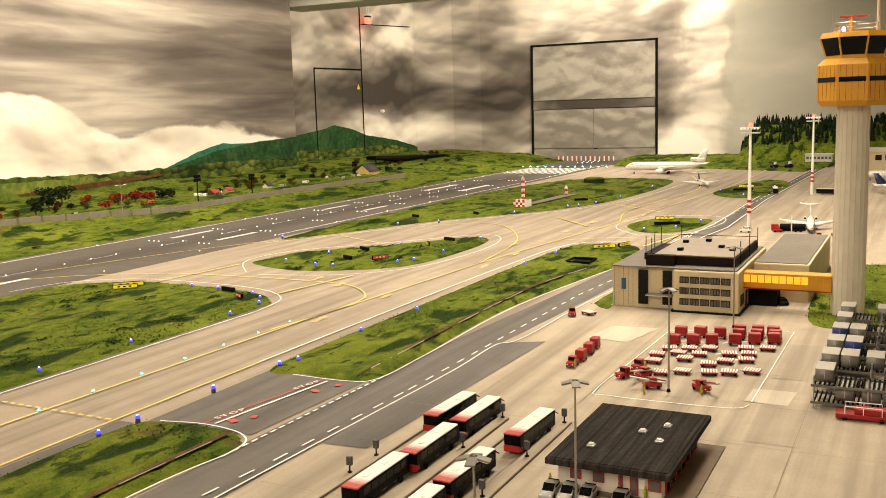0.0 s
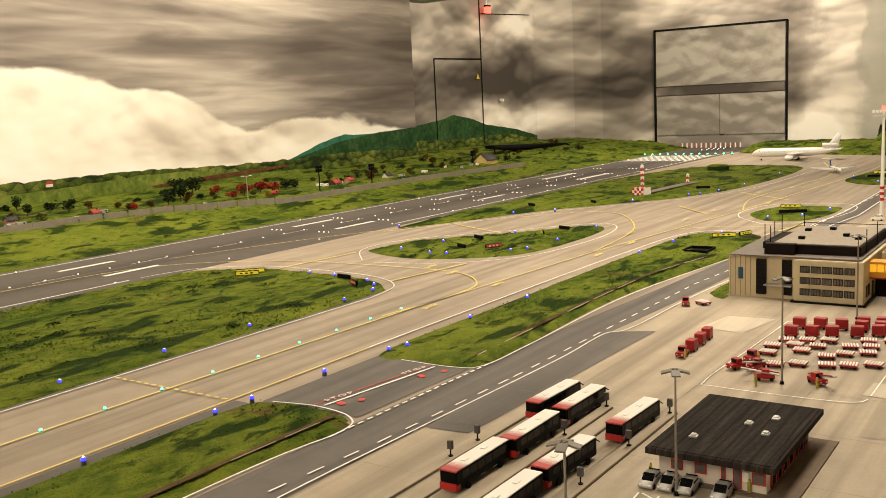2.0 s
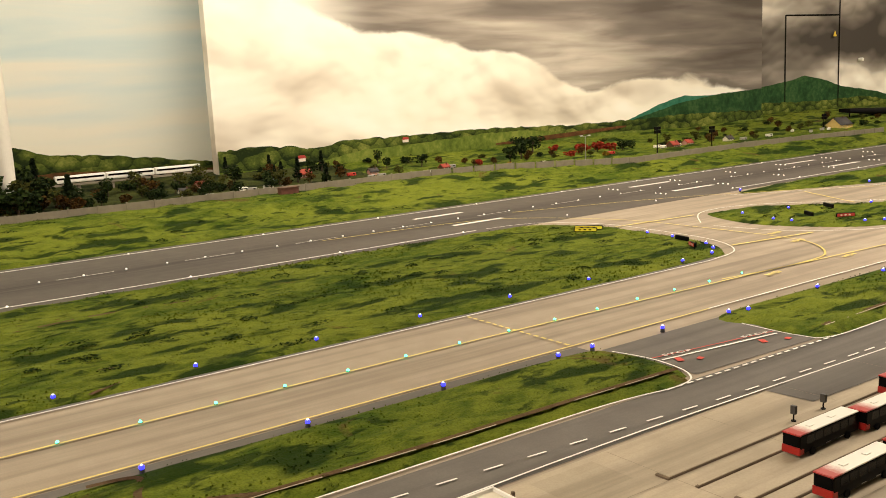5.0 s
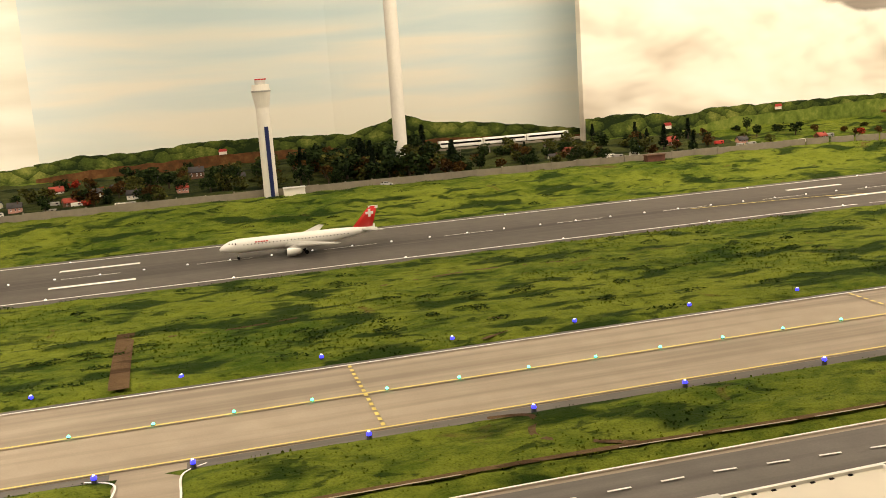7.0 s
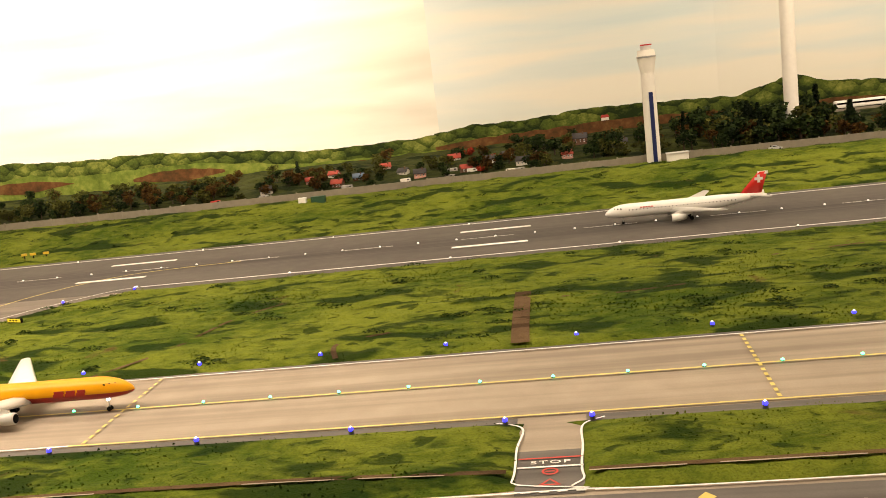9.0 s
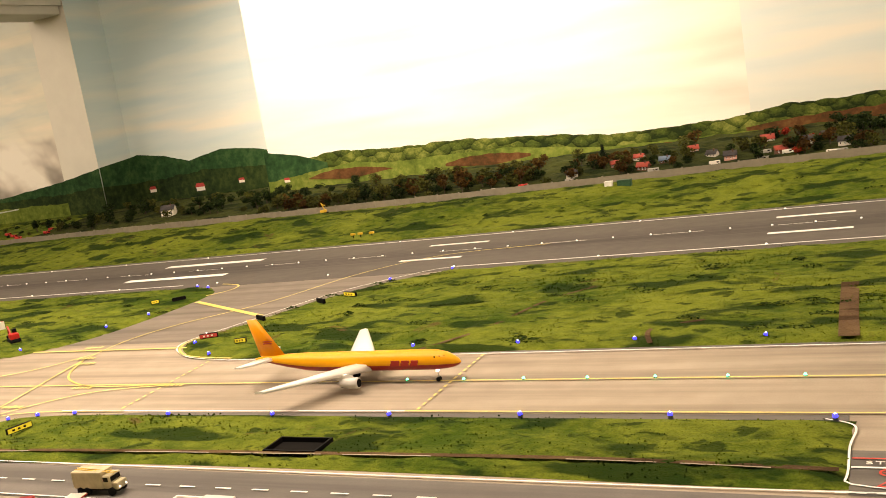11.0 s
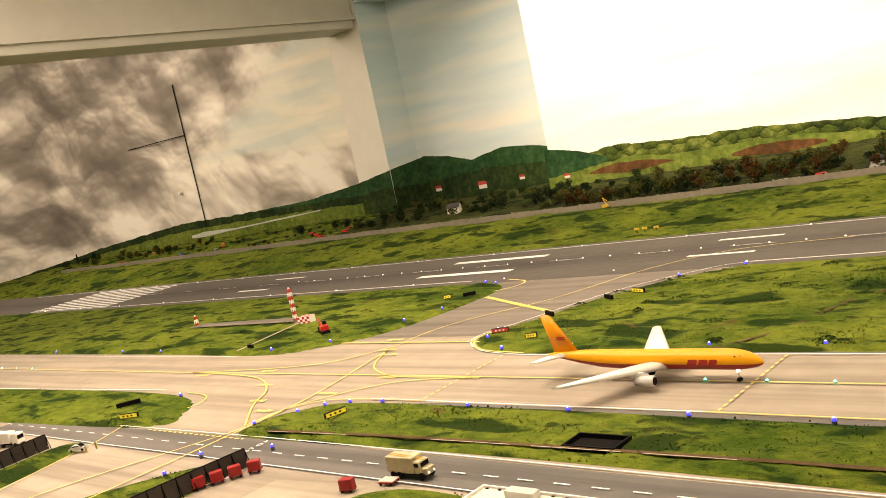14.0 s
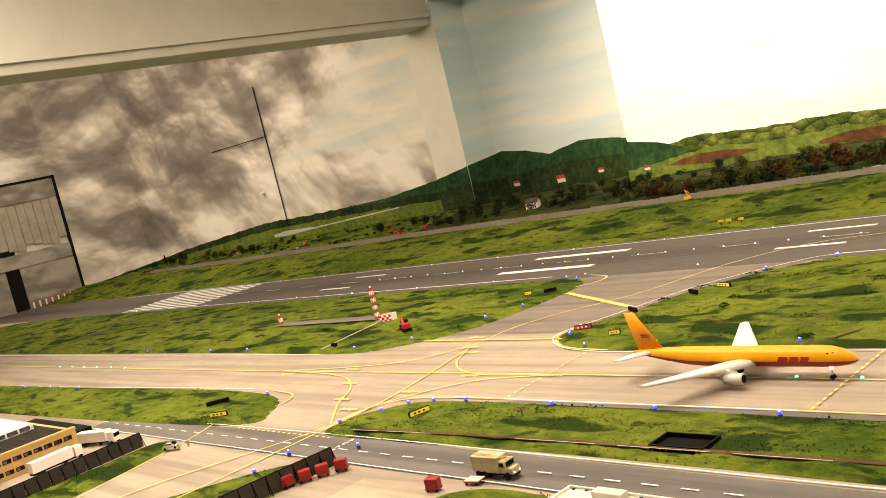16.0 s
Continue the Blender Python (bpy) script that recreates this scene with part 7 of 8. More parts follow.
for x, y, wm, rm, w, h, a in ((0.11, 5.2, PLASTER_W, ROOF_RED, 0.06, 0.02, 10), (0.31, 5.05, PLASTER_W, ROOF_DARK, 0.05, 0.024, -15), (0.38, 5.12, TIMBER, ROOF_DARK, 0.05, 0.024, 40), (0.53, 5.2, TIMBER, ROOF_DARK, 0.07, 0.03, 0), (0.75, 5.3, TIMBER, ROOF_DARK, 0.07, 0.035, -5), (-0.6, 5.0, PLASTER_P, ROOF_RED, 0.045, 0.02, 20), (-0.78, 4.84, PLASTER_W, ROOF_DARK, 0.055, 0.026, 12), (-0.42, 4.83, TIMBER, ROOF_RED, 0.055, 0.026, -8), (-0.02, 4.86, PLASTER_P, ROOF_DARK, 0.055, 0.028, 5), (0.2, 4.87, TIMBER, ROOF_RED, 0.05, 0.026, 22), (0.47, 4.9, PLASTER_W, ROOF_DARK, 0.055, 0.028, -12), (0.68, 4.95, PLASTER_P, ROOF_RED, 0.05, 0.028, 8), (-0.5, 5.1, PLASTER_W, ROOF_RED, 0.05, 0.02, -10), (-0.34, 4.95, TIMBER, ROOF_BLUE, 0.05, 0.022, 5), (-0.24, 5.15, PLASTER_P, ROOF_RED, 0.05, 0.022, 15), (-0.12, 4.98, PLASTER_W, ROOF_DARK, 0.05, 0.02, -20), (-1.15, 4.95, PLASTER_P, ROOF_DARK, 0.05, 0.02, 10), (-1.4, 4.95, TIMBER, ROOF_RED, 0.05, 0.02, 0), (0.95, 5.15, TIMBER, ROOF_DARK, 0.05, 0.02, 0), (2.46, 4.86, PLASTER_W, ROOF_DARK, 0.05, 0.02, 0), (2.58, 4.95, PLASTER_P, ROOF_RED, 0.05, 0.028, 10), (3.14, 4.95, TIMBER, ROOF_RED, 0.07, 0.028, -5), (3.5, 4.85, PLASTER_P, ROOF_DARK, 0.05, 0.02, 0), (3.9, 4.75, TIMBER, ROOF_RED, 0.05, 0.02, 8), (5.55, 4.55, TIMBER, ROOF_RED, 0.07, 0.022, 5), (5.75, 4.6, PLASTER_P, ROOF_RED, 0.06, 0.02, 0), (6.1, 4.55, PLASTER_W, ROOF_DARK, 0.06, 0.02, 0), (-3.55, 5.05, PLASTER_W, ROOF_DARK, 0.085, 0.045, 20), (7.4, 4.55, plain("ochre_plaster", (0.5, 0.36, 0.12), 0.8), ROOF_DARK, 0.16, 0.03, 0)):
    house(x, y, wm, rm, w, w * 0.75, h, a, {id(ROOF_RED): "small model house with red gabled roof", id(ROOF_DARK): "small model house with dark slate roof"}.get(id(rm), "small model house with blue sheet roof"))
HUT = plain("rust_brown_planks", (0.13, 0.05, 0.03), 0.8, vary=0.3)
hut = thing("garden_hut", "rust-brown plank hut on the embankment", "hut", m=pose(2.837, 4.53, bank_rise(2.8, 4.53) + 0.003))
part("wall", boxed(-0.045, 0.045, -0.02, 0.02, -0.01, 0.03), HUT, hut)
part("roof", boxed(-0.049, 0.049, -0.024, 0.024, 0.0302, 0.034), TIMBER, hut)
junk = random.Random(5)
TRAILER = [plain("clutter_" + n, c, 0.6) for n, c in (("white", (0.7, 0.66, 0.58)), ("red", (0.45, 0.03, 0.02)), ("orange", (0.55, 0.18, 0.02)), ("blue", (0.08, 0.14, 0.3)), ("grey", (0.3, 0.28, 0.25)))]
for x in [junk.uniform(-1.2, 0.6) for _ in range(14)] + [junk.uniform(2.5, 4.1) for _ in range(12)] + [junk.uniform(5.0, 7.2) for _ in range(10)] + [-4.96, -4.66, -4.55, -4.8, -4.5] + [junk.uniform(-8, -6) for _ in range(6)]:
    y = FENCE_Y(x) + junk.uniform(0.08, 0.35)
    c = junk.choice((0, 0, 4, 4, 3, 2, 1)) if not -5 < x < -4.3 else 1
    ob = thing("parked_van", "small %s model van behind the fence" % ("white", "red", "orange", "blue", "grey")[c], "van", m=pose(x, y, bank_rise(x, y) + 0.006, 0, 0, junk.uniform(-30, 30)))
    part("body", boxed(-0.024, 0.024, -0.010, 0.010, 0.003, 0.020, 0.003), TRAILER[c], ob)
    part("windscreen", boxed(0.0205, 0.0245, -0.008, 0.008, 0.011, 0.0165), DARK_GLASS, ob)
    part("side_window", boxed(0.006, 0.016, -0.0105, 0.0105, 0.011, 0.017), DARK_GLASS, ob)
    for dx in (-0.015, 0.015):
        part("wheel", rod((dx, -0.0105, 0.0035), (dx, 0.0105, 0.0035), 0.0038, n=10), TYRE, ob)

# white round tower, pole and train
wt = thing("radio_tower", "slim white round tower with a dark blue stripe", "tower", m=pose(1.053, 4.60, bank_rise(1.0, 4.6)))
W_SHELL = plain("white_tower_shell", (0.74, 0.70, 0.62), 0.6, vary=0.06)
part("shaft", rod((0, 0, -0.01), (0, 0, 0.39), 0.031, 0.029, 24), W_SHELL, wt, smooth=False)
part("flare", rod((0, 0, 0.3902), (0, 0, 0.455), 0.029, 0.040, 24), W_SHELL, wt)
part("collar", rod((0, 0, 0.4552), (0, 0, 0.462), 0.042, 0.042, 24), STEEL, wt)
part("gallery", rod((0, 0, 0.4622), (0, 0, 0.487), 0.039, 0.036, 24), W_SHELL, wt)
part("lantern", rod((0, 0, 0.4872), (0, 0, 0.505), 0.022, 0.024, 16), PLANE_GREY, wt)
part("antenna_bar", boxed(-0.022, 0.026, -0.004, 0.004, 0.5055, 0.511, 0.001), RED_ENAMEL, wt, "red antenna bar")
part("stripe", boxed(-0.004, 0.013, -0.0345, -0.026, 0.0, 0.31), NAVY, wt, "dark blue stripe")
shop = thing("equipment_shelter", "white equipment shelter beside the round tower", "shelter", m=pose(1.15, 4.57, bank_rise(1.1, 4.57) + 0.004))
part("box", boxed(-0.045, 0.045, -0.02, 0.02, -0.006, 0.036, 0.001), W_SHELL, shop)
part("roof", boxed(-0.048, 0.048, -0.023, 0.023, 0.0362, 0.039), PLANE_GREY, shop)
post = thing("support_pole", "smooth white round pole reaching the ceiling", "pole", m=pose(1.735, 5.05, 0.05))
part("tube", rod((0, 0, 0), (0, 0, 2.45), 0.033, 0.031, 28), W_SHELL, post)
via = thing("viaduct", "low grey railway viaduct before the painted hills", "bridge", m=pose(2.33, 5.22, 0.0))
part("deck", boxed(-0.45, 0.42, -0.02, 0.02, 0.158, 0.168), FENCE, via)
for k in range(6):
    part("pier", boxed(-0.42 + k * 0.16, -0.405 + k * 0.16, -0.012, 0.012, 0.05, 0.158), FENCE, via)
train = thing("train", "white express train with dark window band on a viaduct", "train", m=pose(2.33, 5.22, 0.1682))
for k in range(3):
    c = part("carriage", boxed(-0.36 + k * 0.24, -0.124 + k * 0.24, -0.016, 0.016, 0.004, 0.038, 0.006), PLANE_WHITE, train)
    part("window_band", boxed(-0.352 + k * 0.24, -0.132 + k * 0.24, -0.0166, 0.0166, 0.020, 0.029), DARK_GLASS, c)
    for x in (-0.33, -0.16):
        part("bogie", boxed(x + k * 0.24 - 0.015, x + k * 0.24 + 0.015, -0.012, 0.012, 0.0, 0.005), BLACK, c)
dig = thing("yellow_excavator", "yellow model excavator on the embankment", "excavator", m=pose(-2.06, 4.55, bank_rise(-2, 4.55) + 0.004, 0, 0, 20))
YEL = plain("machine_yellow", (0.6, 0.38, 0.02), 0.5)
part("tracks", boxed(-0.022, 0.022, -0.012, 0.012, 0, 0.008, 0.002), TYRE, dig)
part("house_body", boxed(-0.02, 0.014, -0.011, 0.011, 0.0082, 0.022, 0.002), YEL, dig)
part("boom", rod((0.006, 0, 0.02), (-0.012, 0, 0.06), 0.003, 0.002, 6), YEL, dig)
part("stick", rod((-0.012, 0, 0.06), (0.01, 0, 0.04), 0.002, n=6), YEL, dig)
for x in (-1.62, -1.58, -1.52):
    ob = thing("runway_lamp_unit", "small yellow light unit beside the runway", "airfield light", "yellow light units", pose(x, 4.08, 0.006))
    part("legs", rod((0, 0, 0), (0, 0, 0.02), 0.002, n=6), BLACK, ob)
    part("head", boxed(-0.012, 0.012, -0.005, 0.005, 0.02, 0.03, 0.002), YEL, ob)

def yard_light(x, y, z, h):
    """A black post with a crown of small floodlights."""
    ob = thing("yard_floodlight", "black floodlight post behind the embankment fence", "floodlight", "black yard floodlights", pose(x, y, z))
    part("post", rod((0, 0, -0.02), (0, 0, h), 0.004, 0.003, 8), BLACK, ob)
    part("crossbar", boxed(-0.022, 0.022, -0.003, 0.003, h - 0.02, h - 0.014), BLACK, ob)
    for dx in (-0.018, 0.0, 0.018):
        for dz in (-0.034, -0.012):
            part("lamp_head", boxed(dx - 0.007, dx + 0.007, -0.008, 0.004, h + dz, h + dz + 0.018, 0.002), BLACK, ob)


for x, y, h in ((5.255, 4.42, 0.155), (5.765, 4.42, 0.125), (7.2, 4.55, 0.11)):
    yard_light(x, y, bank_rise(x, y) + 0.004, h)
lp = thing("street_lamp", "thin grey street lamp with two short arms", "street lamp", m=pose(4.655, 4.42, bank_rise(4.65, 4.42)))
part("pole", rod((0, 0, -0.01), (0, 0, 0.15), 0.0026, 0.0018, 8), STEEL, lp)
for s_ in (-1, 1):
    part("arm", rod((0, 0, 0.15), (s_ * 0.03, 0, 0.154), 0.0015, n=6), STEEL, lp)
    part("lamp_head", boxed(s_ * 0.03 - 0.008, s_ * 0.03 + 0.008, -0.004, 0.004, 0.152, 0.157, 0.001), WHITE_CAN, lp)
can = thing("tunnel_canopy", "long black canopy over a road cutting at the painted mountain", "canopy", m=pose(8.85, 4.98, bank_rise(8.8, 4.98)))
part("slab", loft(bmesh.new(), [[(x, y, z) for y, z in ((-0.05, h0), (0.05, h0), (0.05, h1), (-0.05, h1))] for x, h0, h1 in ((-0.68, 0.055, 0.085), (-0.3, 0.02, 0.072), (0.75, 0.012, 0.028))]), BLACK, can, "sloping black slab")
for x in (-0.6, -0.25, 0.2):
    part("post", rod((x, 0, -0.02), (x, 0, 0.06 if x < -0.5 else 0.03), 0.006, n=8), BLACK, can)
OLIVE_BOX = plain("green_container_paint", (0.02, 0.07, 0.03), 0.6, vary=0.2)
for nm, x, paint, w, label in (("green_container", -0.418, OLIVE_BOX, 0.062, "dark green container on the embankment"), ("white_crate", -0.49, PLANE_WHITE, 0.034, "pale crate beside the green container")):
    ob = thing(nm, label, "container", m=pose(x, 4.45, bank_rise(x, 4.45) + 0.009))
    part("shell", boxed(-w / 2, w / 2, -0.013, 0.013, -0.008, 0.022, 0.001), paint, ob)
    part("lid", boxed(-w / 2 - 0.001, w / 2 + 0.001, -0.014, 0.014, 0.0222, 0.0245), paint, ob)
    for k in range(4):
        part("rib", boxed(-w / 2 + (k + 0.5) * w / 4 - 0.001, -w / 2 + (k + 0.5) * w / 4 + 0.001, -0.0142, -0.0131, -0.004, 0.021), paint, ob)
structure("road_diamond", sheet(bmesh.new(), [(0.841, 1.588), (0.853, 1.603), (0.841, 1.618), (0.829, 1.603)], Z3 + 0.0004), YELLOW_PAINT, "pale yellow diamond painted on the road")

# ---- signs, pits, drains and masts on the grass ----
SIGN_Y = glowing("yellow_sign_face", (0.75, 0.6, 0.04), 0.35)
SIGN_R = plain("red_sign_face", (0.5, 0.05, 0.04), 0.5)


def guide_sign(x, y, turn, face, label, w=0.05):
    ob = thing("taxiway_sign", label, "airfield sign", "taxiway guidance signs", pose(x, y, 0.008, 0, 0, turn))
    part("case", boxed(-w / 2, w / 2, -0.004, 0.004, 0.003, 0.017, 0.001), BLACK, ob)
    if face:
        for s in (-1, 1):
            fc = part("face", boxed(-w / 2 + 0.002, w / 2 - 0.002, s * 0.0042 - 0.0004, s * 0.0042 + 0.0004, 0.005, 0.0155), face, ob)
            for k in range(3):
                part("mark", boxed(-w * 0.3 + k * w * 0.22, -w * 0.3 + k * w * 0.22 + w * 0.1, s * 0.0048 - 0.0002, s * 0.0048 + 0.0002, 0.008, 0.0125), BLACK if face is SIGN_Y else BUS_WHITE, fc, "plain bar")
    for dx in (-w * 0.35, w * 0.35):
        part("leg", rod((dx, 0, -0.006), (dx, 0, 0.004), 0.0012, n=6), BLACK, ob)


for x, y, a, f, w in ((3.96, 2.551, 60, None, 0.06), (4.182, 2.611, 60, None, 0.07), (4.0, 2.43, -30, SIGN_R, 0.07), (4.528, 2.396, 70, None, 0.06), (4.38, 2.421, 40, SIGN_Y, 0.04), (3.27, 2.564, 80, None, 0.06), (3.2, 2.463, 60, SIGN_R, 0.05), (3.24, 2.965, -50, SIGN_Y, 0.10), (3.20, 2.94, -50, SIGN_Y, 0.08), (4.50, 1.70, -60, SIGN_Y, 0.09), (4.57, 1.64, -20, SIGN_Y, 0.07), (5.48, 1.70, -70, SIGN_Y, 0.09), (5.28, 1.64, -65, None, 0.12), (5.3, 2.98, 60, None, 0.06), (5.5, 2.72, 50, None, 0.05), (6.3, 2.4, -60, None, 0.08), (7.1, 1.6, -70, None, 0.12), (7.35, 1.62, -70, SIGN_Y, 0.1)):
    guide_sign(x, y, a, f, {None: "black-backed taxiway sign seen from behind"}.get(f, "yellow lit taxiway sign with black marks" if f is SIGN_Y else "red taxiway sign with white marks"), w)
for x, y, a, f, w in ((-1.20, 2.50, 25, SIGN_R, 0.055), (-1.036, 2.438, 20, SIGN_Y, 0.035), (-1.14, 2.68, -30, None, 0.055), (-1.03, 2.86, -30, None, 0.05), (-0.96, 2.93, -20, SIGN_Y, 0.06), (-1.179, 1.786, 75, SIGN_Y, 0.06), (-2.15, 1.76, 55, None, 0.075), (-1.99, 1.67, 25, SIGN_Y, 0.065), (-1.76, 3.02, 40, None, 0.05), (-1.85, 2.99, 40, SIGN_Y, 0.03), (-2.30, 2.36, 0, None, 0.03)):
    guide_sign(x, y, a, f, {None: "black-backed taxiway sign seen from behind"}.get(f, "yellow lit taxiway sign with black marks" if f is SIGN_Y else "red taxiway sign with white marks"), w)

EARTH = grass_material("bare_earth", (0.05, 0.028, 0.014), (0.085, 0.05, 0.025), (0.14, 0.09, 0.045), (0.10, 0.06, 0.03))
for x, y, w, d in ((-0.378, 1.742, 0.118, 0.066), (4.19, 1.69, 0.10, 0.09)):
    pit = thing("culvert_pit", "black-edged square drainage pit sunk in the grass", "drainage pit", m=pose(x, y, 0.002))
    for x0, x1, y0, y1 in ((-w / 2, w / 2, -d / 2, -d / 2 + 0.004), (-w / 2, w / 2, d / 2 - 0.004, d / 2), (-w / 2, -w / 2 + 0.004, -d / 2 + 0.004, d / 2 - 0.004), (w / 2 - 0.004, w / 2, -d / 2 + 0.004, d / 2 - 0.004)):
        part("edge_board", boxed(x0, x1, y0, y1, 0.0, 0.0115), BLACK, pit)
    # The pit is shallow, so the shade of a deep recess is in the floor's colour.
    part("pit_floor", boxed(-w / 2 + 0.004, w / 2 - 0.004, -d / 2 + 0.004, d / 2 - 0.004, 0.0, 0.002), FRAME, pit, "pit floor coloured near-black for the shade of its depth")


def channel(name, pts):
    line = spline(pts, False, 24)
    bm = ribbon(bmesh.new(), line, 0.013, 0.0115)
    structure(name + "_earth", bm, EARTH, "earthy drainage channel in the grass")
    bm = bmesh.new()
    seg = [line[i:i + 9] + np.array([0, -0.007]) for i in range(0, len(line) - 9, 10)]
    for i, s in enumerate(seg):
        if i % 4 != 2:
            ribbon(bm, s, 0.003, 0.0125)
    structure(name + "_edge", bm, APRON, "pale concrete edge of the channel")


channel("drain_west", [(-1.3, 1.665), (-0.9, 1.69), (-0.3, 1.708), (0.2, 1.715), (0.57, 1.70)])
channel("drain_middle", [(0.69, 1.695), (1.2, 1.695), (1.6, 1.68), (1.95, 1.675), (2.19, 1.668)])
channel("drain_east", [(2.64, 1.655), (3.0, 1.665), (3.4, 1.672), (3.76, 1.66), (4.1, 1.60)])
structure("earth_path", ribbon(bmesh.new(), spline([(0.562, 2.33), (0.556, 2.5), (0.550, 2.77)], False), 0.040, 0.0118), EARTH, "bare earth path across the grass")
for pts in ([(0.56, 2.72), (0.75, 2.69), (0.95, 2.72)], [(-0.42, 2.32), (-0.30, 2.5), (-0.22, 2.75), (-0.1, 2.9)], [(0.16, 2.33), (0.14, 2.44), (0.25, 2.5)], [(1.3, 2.33), (1.42, 2.42), (1.36, 2.5)], [(1.35, 1.70), (1.22, 1.78), (1.24, 1.87), (1.17, 1.93 - 0.04)], [(1.2, 2.95), (1.5, 3.0), (1.8, 2.97)]):
    structure("earth_track", ribbon(bmesh.new(), spline(pts, False), 0.012, 0.0088), EARTH, "worn earth track in the grass")


def lattice_mast(x, y, h, label):
    ob = thing("windsock_mast", label, "mast", m=pose(x, y, 0.006))
    n, r = max(3, round(h / 0.016)), 0.009
    part("base_plate", boxed(-0.016, 0.016, -0.016, 0.016, -0.004, 0.002), BUS_WHITE, ob)
    for k in range(n):
        z0, z1 = k * h / n, (k + 1) * h / n
        bm = bmesh.new()
        for i in range(4):
            a, b = math.pi * (i / 2 + 0.25), math.pi * (i / 2 + 0.75)
            p, q = (r * math.cos(a), r * math.sin(a)), (r * math.cos(b), r * math.sin(b))
            cyl(bm, (*p, z0), (*p, z1), 0.0016, n=5)
            cyl(bm, (*p, z0), (*q, z1), 0.0010, n=4)
            cyl(bm, (*p, z1), (*q, z1), 0.0012, n=4)
        part("mast_section", bm, RED_ENAMEL if k % 2 == 0 else BUS_WHITE, ob)
    part("tip_lamp", rod((0, 0, h), (0, 0, h + 0.008), 0.005, 0.003, 8), BUS_WHITE, ob)


def checkered_hut(x, y, w, turn):
    ob = thing("checkered_hut", "low red and white chequered equipment hut", "hut", m=pose(x, y, 0.006, 0, 0, turn))
    part("core", boxed(-w / 2, w / 2, -w * 0.35, w * 0.35, 0, w * 0.5), BUS_WHITE, ob)
    for s in (-1, 1):
        for i in range(5):
            for j in range(3):
                if (i + j) % 2 == 0:
                    part("check", boxed(-w / 2 + i * w / 5, -w / 2 + (i + 1) * w / 5, s * w * 0.35 - 0.0004, s * w * 0.35 + 0.0004, j * w / 6, (j + 1) * w / 6), RED_ENAMEL, ob)
    for i in range(5):
        for j in range(4):
            if (i + j) % 2:
                part("check", boxed(-w / 2 + i * w / 5, -w / 2 + (i + 1) * w / 5, -w * 0.35 + j * w * 0.175, -w * 0.35 + (j + 1) * w * 0.175, w * 0.5 - 0.0002, w * 0.5 + 0.0004), RED_ENAMEL, ob)


lattice_mast(6.028, 2.66, 0.16, "red and white striped windsock mast")
lattice_mast(6.6, 2.60, 0.06, "short red and white striped mast")
checkered_hut(5.94, 2.63, 0.085, 70)
lattice_mast(-2.485, 2.735, 0.142, "red and white striped windsock mast")
lattice_mast(-3.2, 2.72, 0.05, "short red and white striped mast")
checkered_hut(-2.395, 2.72, 0.06, 15)
structure("mast_path_west", ribbon(bmesh.new(), [(-3.2, 2.71), (-2.47, 2.75)], 0.07, 0.0145), EXIT, "grey asphalt path to the mast")
structure("mast_path_east", ribbon(bmesh.new(), [(6.0, 2.63), (6.68, 2.585)], 0.07, 0.0145), EXIT, "grey asphalt path to the mast")
structure("mast_path_branch", ribbon(bmesh.new(), [(-2.42, 2.73), (-2.33, 2.32)], 0.012, 0.0145), APRON, "thin pale path in the grass")
exc = thing("red_excavator", "rust-red excavator working on the grass", "excavator", m=pose(-2.09, 2.55, 0.010, 0, 0, 150))
part("tracks", boxed(-0.03, 0.03, -0.018, 0.018, 0, 0.012, 0.003), TYRE, exc)
part("engine_house", boxed(-0.028, 0.012, -0.015, 0.015, 0.0122, 0.03, 0.002), RED_ENAMEL, exc)
part("cab", boxed(0.0, 0.018, -0.014, 0.0, 0.0302, 0.043, 0.002), BLACK, exc)
part("boom", rod((0.012, 0.005, 0.025), (0.045, 0.005, 0.05), 0.003, n=6), RED_ENAMEL, exc)
part("stick", rod((0.045, 0.005, 0.05), (0.06, 0.005, 0.015), 0.0025, n=6), RED_ENAMEL, exc)
part("bucket", boxed(0.053, 0.067, -0.003, 0.013, 0.006, 0.016, 0.002), BLACK, exc)

# ---- west side: truck, fences, buildings ----
CAMO = plain("pale_olive_truck_paint", (0.42, 0.36, 0.22), 0.6, vary=0.35, scale=45)
tr = thing("ladder_truck", "pale olive box truck with ladder on the service road", "truck", m=pose(-0.672, 1.535, Z2, 0, 0, 3))
part("box_body", boxed(-0.052, 0.018, -0.016, 0.016, 0.012, 0.044, 0.002), CAMO, tr)
part("cab", boxed(0.0185, 0.036, -0.015, 0.015, 0.012, 0.037, 0.003), CAMO, tr)
part("bonnet", boxed(0.0362, 0.050, -0.013, 0.013, 0.010, 0.024, 0.003), CAMO, tr)
part("windscreen", boxed(0.0358, 0.0368, -0.012, 0.012, 0.0255, 0.0345), DARK_GLASS, tr)
part("side_window", boxed(0.021, 0.032, -0.0156, 0.0156, 0.026, 0.034), DARK_GLASS, tr)
part("chassis", boxed(-0.05, 0.048, -0.010, 0.010, 0.007, 0.0118), BLACK, tr)
for x in (-0.036, -0.02, 0.036):
    for s in (-1, 1):
        part("wheel", rod((x, s * 0.012, 0.0075), (x, s * 0.0168, 0.0075), 0.0075, n=14), TYRE, tr)
for y in (-0.009, -0.003):
    part("ladder_rail", rod((-0.045, y, 0.047), (0.045, y, 0.041), 0.0009, n=6), YEL, tr)
